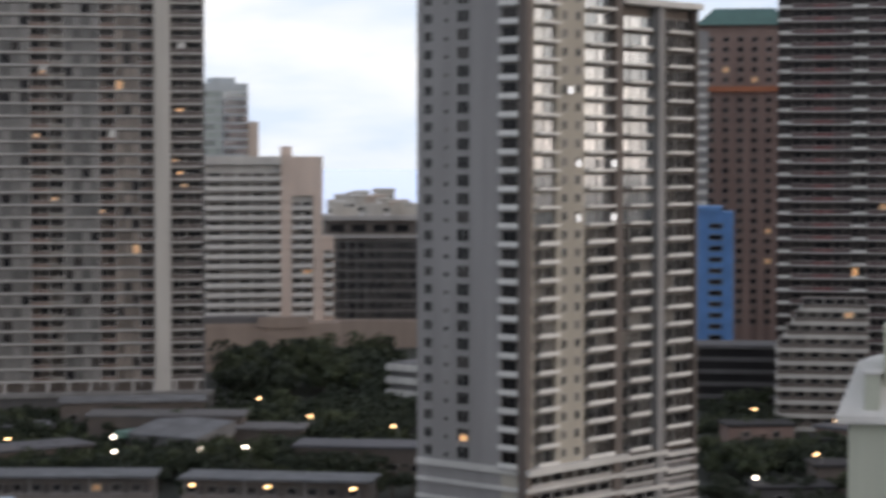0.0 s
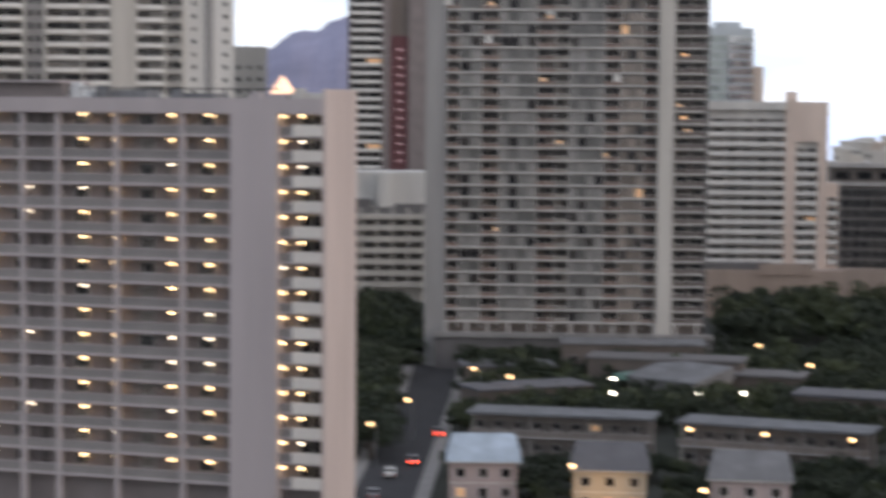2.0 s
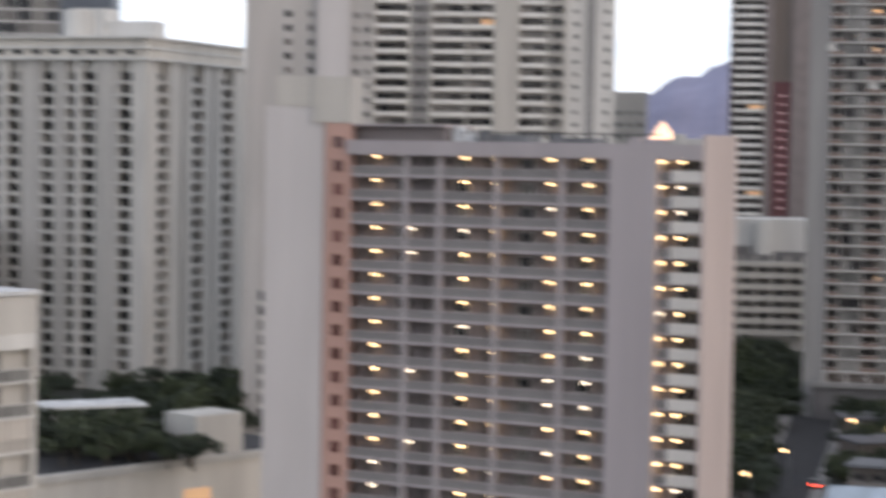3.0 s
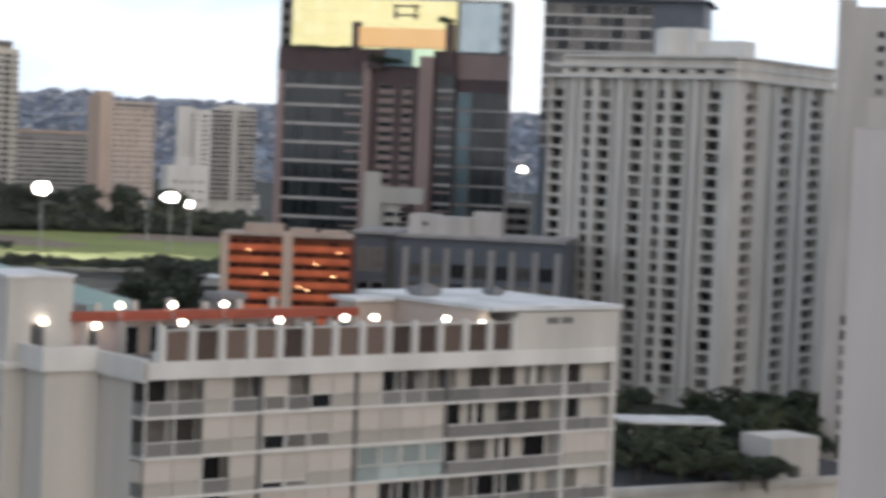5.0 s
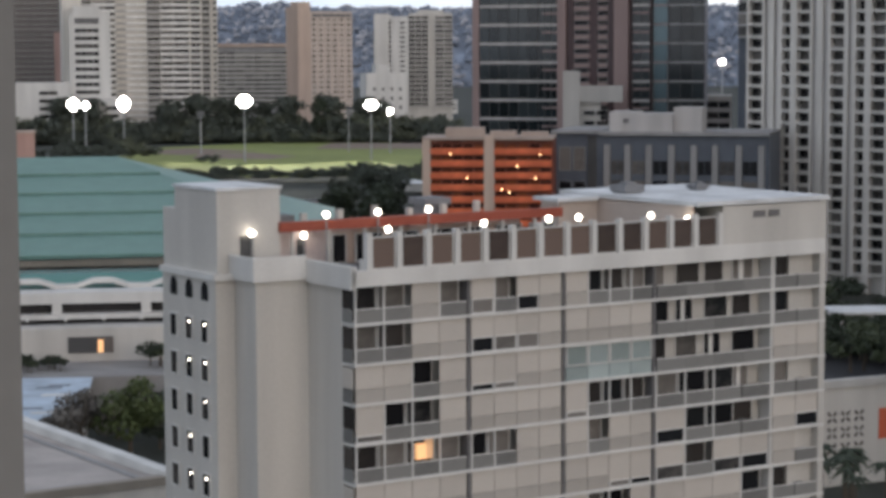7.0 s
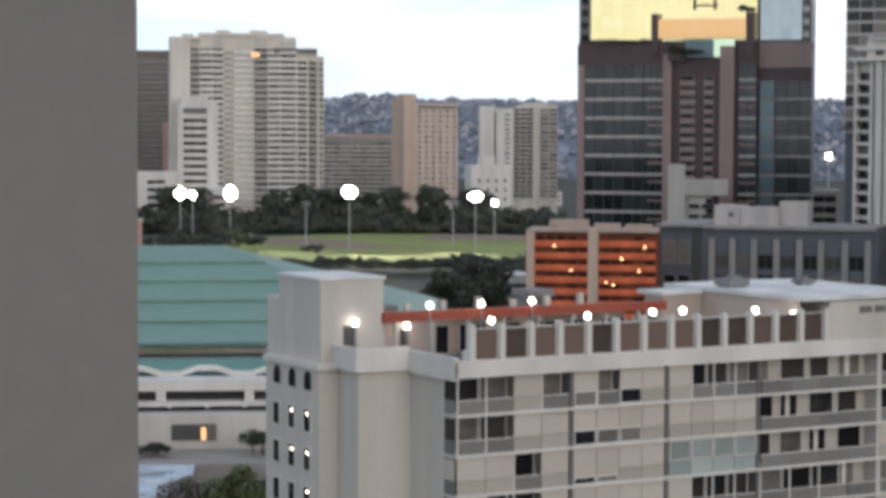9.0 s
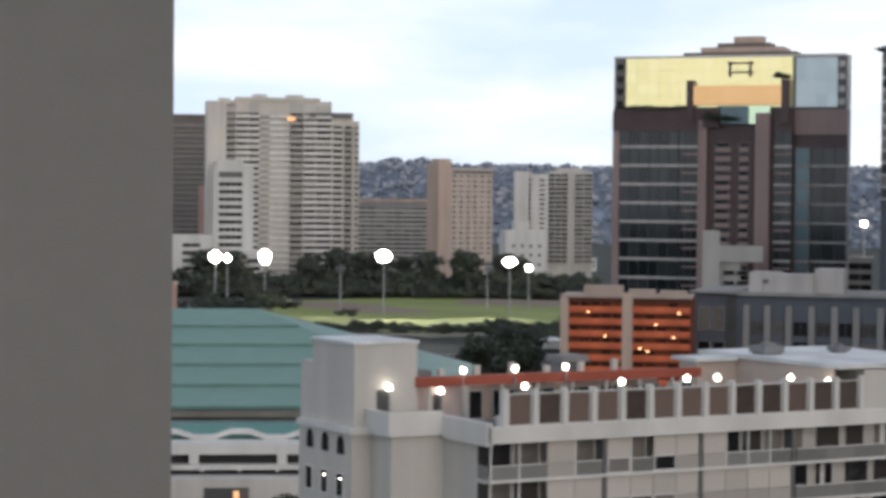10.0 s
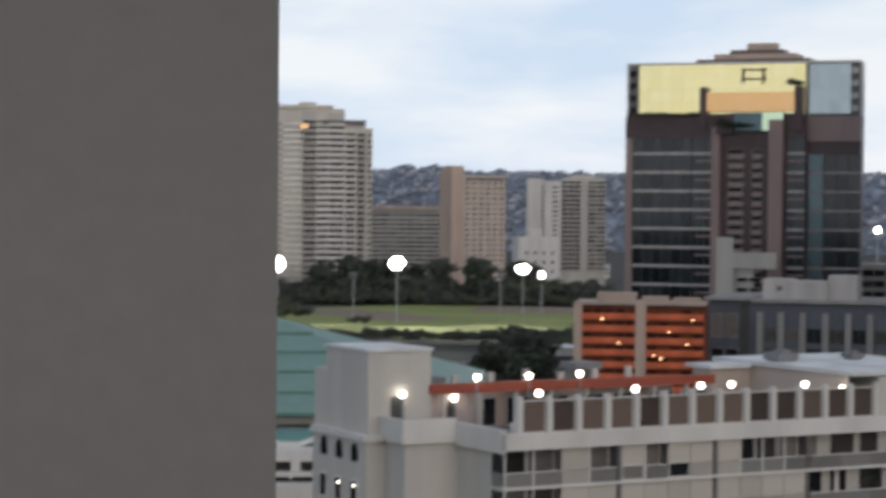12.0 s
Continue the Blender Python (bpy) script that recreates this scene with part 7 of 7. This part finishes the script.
# ---- cars ----
def car(a, d, turn, paint, label, lights=False, z=.06):
    e = new("car")
    e.matrix_world = Matrix.Translation(polar(a, d, z)) @ pose(0, 0, 0, 0, 0, turn)
    tagged(e, label, "car", "cars on the streets")
    bm = bmesh.new()
    prof = [(-2.15, .35), (-2.2, .8), (-1.9, .95), (-1.2, 1.0), (-.6, 1.45), (.9, 1.48), (1.5, 1.02), (2.1, .85), (2.2, .4)]
    l0 = [bm.verts.new((-.85, y, z)) for y, z in prof]
    l1 = [bm.verts.new((.85, y, z)) for y, z in prof]
    bm.faces.new(l0), bm.faces.new(l1[::-1])
    for i in range(len(prof)):
        bm.faces.new((l0[i], l0[(i + 1) % 9], l1[(i + 1) % 9], l1[i]))
    bmesh.ops.bevel(bm, geom=list(bm.edges), offset=.05, segments=1, affect="EDGES")
    part("body", bm, paint, e)
    boxes("window", [(-.72, .72, -1.12, -.72, 1.05, 1.38)], "glassdark", e)
    for x in (-.8, .8):
        for y in (-1.35, 1.35):
            bm = bmesh.new()
            bmesh.ops.create_cone(bm, cap_ends=True, segments=12, radius1=.33, radius2=.33, depth=.2, matrix=pose(x, y, .33, 0, 90))
            wheel = part("wheel", bm, "tyre", e)
            bm = bmesh.new()
            bmesh.ops.create_cone(bm, cap_ends=True, segments=10, radius1=.2, radius2=.2, depth=.22, matrix=pose(x, y, .33, 0, 90))
            part("rim", bm, "metal", wheel)
    for x in (-.62, .62):
        boxes("tail_light", [(x - .22, x + .22, -2.24, -2.16, .62, .84)], "taillight" if lights else "red", e)


car(35.50, 372, -35, "carpaint", "dark car with glowing red tail lights on the street", True)
car(34.82, 342, -35, "carpaint", "dark car with glowing red tail lights on the street", True)
for a, d, t, m in ((33.75, 312, -35, "carpaint"), (34.2, 330, -35, "white"), (33.6, 300, -35, "carpaint"), (57.2, 345, -60, "white"), (58.2, 372, -60, "carpaint"), (59.0, 392, -60, "red"), (56.6, 335, -60, "carpaint")):
    car(a, d, t, m, "parked car at the kerb")


w = Plot("white_shed", 3.05, 742, 4.1, 735, 7.9, "white-roofed shed beside the playing field", "building")
boxes("wall", [(.5, w.width - .5, .5, 60, 0, 2.6)], "offwhite", w.ob)
boxes("roof", [(0, w.width, 0, 60.5, 2.6, 3.0)], "roofwhite", w.ob)
lot = [polar(.1, 690), polar(1.4, 690)]
strip("parking_lot", lot, 26.0, 5.0, 1.9, "asphalt", "asphalt parking lot near the playing field", "parking lot")
cr = random.Random(12)
for i in range(14):
    c = (.2 + (i % 7) * .165, 678 + (i // 7) * 19 + cr.uniform(-1, 1))
    car(*c, cr.uniform(-8, 8), cr.choice(("white", "carpaint", "white", "railgrey")), "car parked in the lot by the field", z=6.9)


# ---- trees ----
def crown_mesh(seed, leaves, spread, tall, leaf):
    """Foliage as many small leaf clumps gathered in boughs, unit tree about 1 m wide and 1 m high."""
    r = np.random.RandomState(seed)
    boughs = []
    for i in range(14):
        t = r.uniform(0, math.tau)
        rad = math.sqrt(r.uniform(0, 1)) * .36 * spread
        z = .38 + r.uniform(0, .48) * tall * (1 - rad * .9)
        boughs.append((rad * math.cos(t), rad * math.sin(t), z, r.uniform(.09, .19)))
    vs, fs = [], []
    for i in range(leaves):
        bx, by, bz, br = boughs[r.randint(len(boughs))]
        d = r.normal(size=3)
        d /= np.linalg.norm(d) + 1e-6
        c = np.array((bx, by, bz)) + d * br * r.uniform(.55, 1.05) * np.array((1.15, 1.15, .8))
        n = d + r.normal(size=3) * .5
        n /= np.linalg.norm(n) + 1e-6
        a = np.cross(n, r.normal(size=3))
        a /= np.linalg.norm(a) + 1e-6
        b = np.cross(n, a)
        s = leaf * r.uniform(.6, 1.4)
        k = len(vs)
        vs += [tuple(c - a * s), tuple(c + b * s * .55 + n * s * .15), tuple(c + a * s), tuple(c - b * s * .55 + n * s * .15)]
        fs.append((k, k + 1, k + 2, k + 3))
    me = bpy.data.meshes.new("crown")
    me.from_pydata(vs, [], fs)
    return me


def tree_master(seed, name, label, material, leaves=900, spread=1.0, tall=1.0, leaf=.04):
    e = new(name)
    tagged(e, label, "tree")
    bm = bmesh.new()
    bmesh.ops.create_cone(bm, cap_ends=True, segments=7, radius1=.028, radius2=.014, depth=.5, matrix=pose(0, 0, .25))
    r = random.Random(seed)
    for i in range(5):
        t, l = i * 1.26 + r.random(), r.uniform(.22, .34)
        m = pose(0, 0, .32 + .03 * i, 0, 0, math.degrees(t)) @ pose(0, 0, 0, 0, 42) @ pose(0, 0, l / 2)
        bmesh.ops.create_cone(bm, cap_ends=True, segments=5, radius1=.012, radius2=.004, depth=l, matrix=m)
    part("trunk", bm, "bark", e)
    me = crown_mesh(seed, leaves, spread, tall, leaf)
    me.materials.append(M[material])
    c = new("crown", me)
    c.parent = e
    return e


def palm_master(seed):
    e = new("palm_tree")
    tagged(e, "slender palm with drooping fronds", "palm")
    bm = bmesh.new()
    bmesh.ops.create_cone(bm, cap_ends=True, segments=7, radius1=.02, radius2=.012, depth=.8, matrix=pose(0, 0, .4))
    part("trunk", bm, "bark", e)
    r = random.Random(seed)
    bm = bmesh.new()
    for i in range(16):
        t, up = i * 2.4, r.uniform(-.1, .55)
        l = r.uniform(.24, .34)
        prev = None
        for k in range(7):
            f = k / 6
            rad, z = l * f, .8 + l * (up * f - .75 * f * f)
            w = .035 * math.sin(math.pi * min(f + .12, 1)) + .004
            c = Vector((rad * math.cos(t), rad * math.sin(t), z))
            s = Vector((-math.sin(t), math.cos(t), 0)) * w
            row = [bm.verts.new(c - s - Vector((0, 0, w * .7))), bm.verts.new(c), bm.verts.new(c + s - Vector((0, 0, w * .7)))]
            if prev:
                bm.faces.new((prev[0], row[0], row[1], prev[1])), bm.faces.new((prev[1], row[1], row[2], prev[2]))
            prev = row
    part("crown", bm, "leaf", e)
    return e


TREES = [
    tree_master(1, "broadleaf_tree", "dense dark green broadleaf tree", "leaf", 1100, 1.15, .9),
    tree_master(2, "broadleaf_tree", "dense dark green broadleaf tree", "leaf", 900, 1.3, .7),
    tree_master(3, "broadleaf_tree", "mid green broadleaf tree", "leafwarm", 1000, 1.0, 1.0),
    tree_master(4, "broadleaf_tree", "spreading dark green tree", "leaf", 1000, 1.45, .6),
    tree_master(5, "ironwood_tree", "tall narrow dark ironwood tree", "leaf", 900, .55, 1.15),
]
PALM = palm_master(9)
# the first of each kind stands in the grove and beside the street
for i, ob in enumerate(TREES[:4]):
    ob.matrix_world = Matrix.Translation(polar(44.0 + i * .9, 500 + 6 * i)) @ Matrix.Diagonal((11, 11, 11, 1))
TREES[4].matrix_world = Matrix.Translation(polar(1.2, 1122, 8)) @ Matrix.Diagonal((16, 16, 24, 1))
PALM.matrix_world = Matrix.Translation(polar(15.5, 268)) @ Matrix.Diagonal((9, 9, 8.5, 1))
tr = random.Random(21)


FAR = {k: ([], []) for k in ("leaf", "leafwarm", "leaf_near", "leafwarm_near")}


def plant(a, d, h, w=None, kind=None, z=None):
    src = PALM if kind == "palm" else TREES[4] if kind == "tall" else TREES[tr.randrange(4)]
    w = w or h * tr.uniform(.9, 1.25)
    m = Matrix.Translation(polar(a, d, land(d) if z is None else z)) @ Matrix.Rotation(tr.uniform(0, 6.28), 4, "Z") @ Matrix.Diagonal((w, w, h, 1))
    if d > 384:
        crown = next(c for c in src.children if c.name.startswith("crown")).data
        vs, fs = FAR[("leafwarm" if "mid" in src["label"] else "leaf") + ("" if d > 640 else "_near")]
        k = len(vs)
        vs.extend(tuple(m @ v.co) for v in crown.vertices)
        fs.extend([k + i for i in q.vertices] for q in crown.polygons)
        return None
    keep = src.matrix_basis.copy()
    src.matrix_basis = Matrix.Identity(4)
    ob = copy_thing(src, m)
    src.matrix_basis = keep
    return ob


def scatter(n, a0, a1, d0, d1, h0, h1, kind=None, z=None, w=None):
    for i in range(n):
        plant(tr.uniform(a0, a1), tr.uniform(d0, d1), tr.uniform(h0, h1), w, kind, z)


scatter(7, 37.9, 38.9, 298, 318, 4, 7)
scatter(8, 41.4, 42.6, 294, 314, 4, 7)
scatter(26, 45.3, 48.0, 300, 330, 4, 8)
scatter(30, 36.0, 47.5, 321, 333, 4, 6.5)
scatter(46, 36.2, 48.2, 362, 385, 5, 8.5)
scatter(130, 36.3, 48.4, 426, 462, 7, 10.5)
scatter(60, 36.3, 48.2, 386, 401, 5, 8.5)
scatter(50, 36.3, 48.2, 403, 424, 5, 8.5)
scatter(16, 36.3, 40.2, 403, 424, 4, 7)
scatter(26, 42.9, 48.0, 455, 500, 6, 10)
scatter(30, 43.2, 47.6, 500, 580, 11, 17)
scatter(22, 33.15, 33.95, 345, 424, 7, 11)
scatter(40, 33.1, 34.4, 430, 590, 8, 12)
scatter(10, 35.7, 36.5, 325, 400, 4, 7)
scatter(14, 34.3, 35.6, 450, 560, 6, 10)
scatter(40, 55.9, 59.6, 335, 424, 4, 8)
scatter(45, 55.9, 60.5, 386, 424, 5, 9)
scatter(30, 55.9, 58.0, 426, 490, 6, 10)
scatter(6, 49.5, 53.0, 286, 292, 3, 5)
scatter(4, 55.6, 56.4, 298, 306, 6, 10)
scatter(150, -7.5, 4.8, 1122, 1150, 17, 24, z=4)
scatter(130, -7.5, 4.8, 1112, 1122, 8, 12, z=6)
scatter(26, -5.6, 3.0, 1125, 1150, 18, 26, "tall")
scatter(110, -4.4, 4.6, 796, 822, 4.5, 7)
scatter(26, 2.2, 4.6, 740, 815, 6, 10)
scatter(26, -7.8, -3.4, 900, 940, 9, 15)
scatter(26, -7.0, -2.6, 700, 780, 6, 10)
scatter(15, 1.2, 3.3, 560, 680, 9, 14)
scatter(11, 1.5, 3.3, 600, 690, 13, 19, "tall")
scatter(18, -8.2, -5.7, 343, 350, 2.4, 3.6, z=6.3)
scatter(3, -3.75, -2.9, 345, 350, 5, 6.2, z=6.3)
scatter(8, -4.6, -1.6, 306, 330, 6, 9)
scatter(46, 14.2, 18.9, 290, 318, 5, 8, z=13.3)
scatter(44, 13.5, 20.4, 395, 470, 6, 11)
scatter(10, 18.0, 20.2, 400, 455, 12, 16)
scatter(8, 14.6, 16.6, 258, 270, 7, 10, "palm")
scatter(30, 6, 13, 700, 1000, 8, 16)
scatter(6, -.4, 4.0, 1060, 1110, 5, 8)
scatter(18, 38.8, 44.5, 402, 418, 4, 6.5)
scatter(12, 36.8, 39.4, 378, 396, 4, 6.5)
plant(-1.75, 880, 9)
BLOSSOM = tree_master(31, "flowering_tree", "round tree thick with grey-pink blossom", "blossom", 2600, 1.2, .95, .03)
BLOSSOM.matrix_world = Matrix.Translation(polar(-5.25, 296)) @ Matrix.Diagonal((11.5, 11.5, 13.2, 1))
GREEN = tree_master(32, "broadleaf_tree", "round fresh green tree beside the flat roof", "leafgreen", 2600, 1.2, .95, .03)
GREEN.matrix_world = Matrix.Translation(polar(-3.95, 300)) @ Matrix.Diagonal((13, 13, 14.2, 1))
for i in range(7):
    plant(5.55 + i * .27, 612.5, 2.2, 3.5, None, 84.6)
plant(7.95, 606, 5.5, 5.5, None, 80.4), plant(8.3, 605.5, 4.5, 5.0, None, 80.2), plant(9.75, 606.5, 4.0, 5.0, None, 92.5)
for name, (vs, fs) in FAR.items():
    me = bpy.data.meshes.new("far_trees")
    me.from_pydata(vs, [], fs)
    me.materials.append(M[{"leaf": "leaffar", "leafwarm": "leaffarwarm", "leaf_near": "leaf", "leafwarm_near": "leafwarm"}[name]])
    tagged(new("far_trees", me), "dark trees between low roofs and towers" if "near" in name else "trees round the playing field, paled for haze in their colour", "trees", kind="stuff")
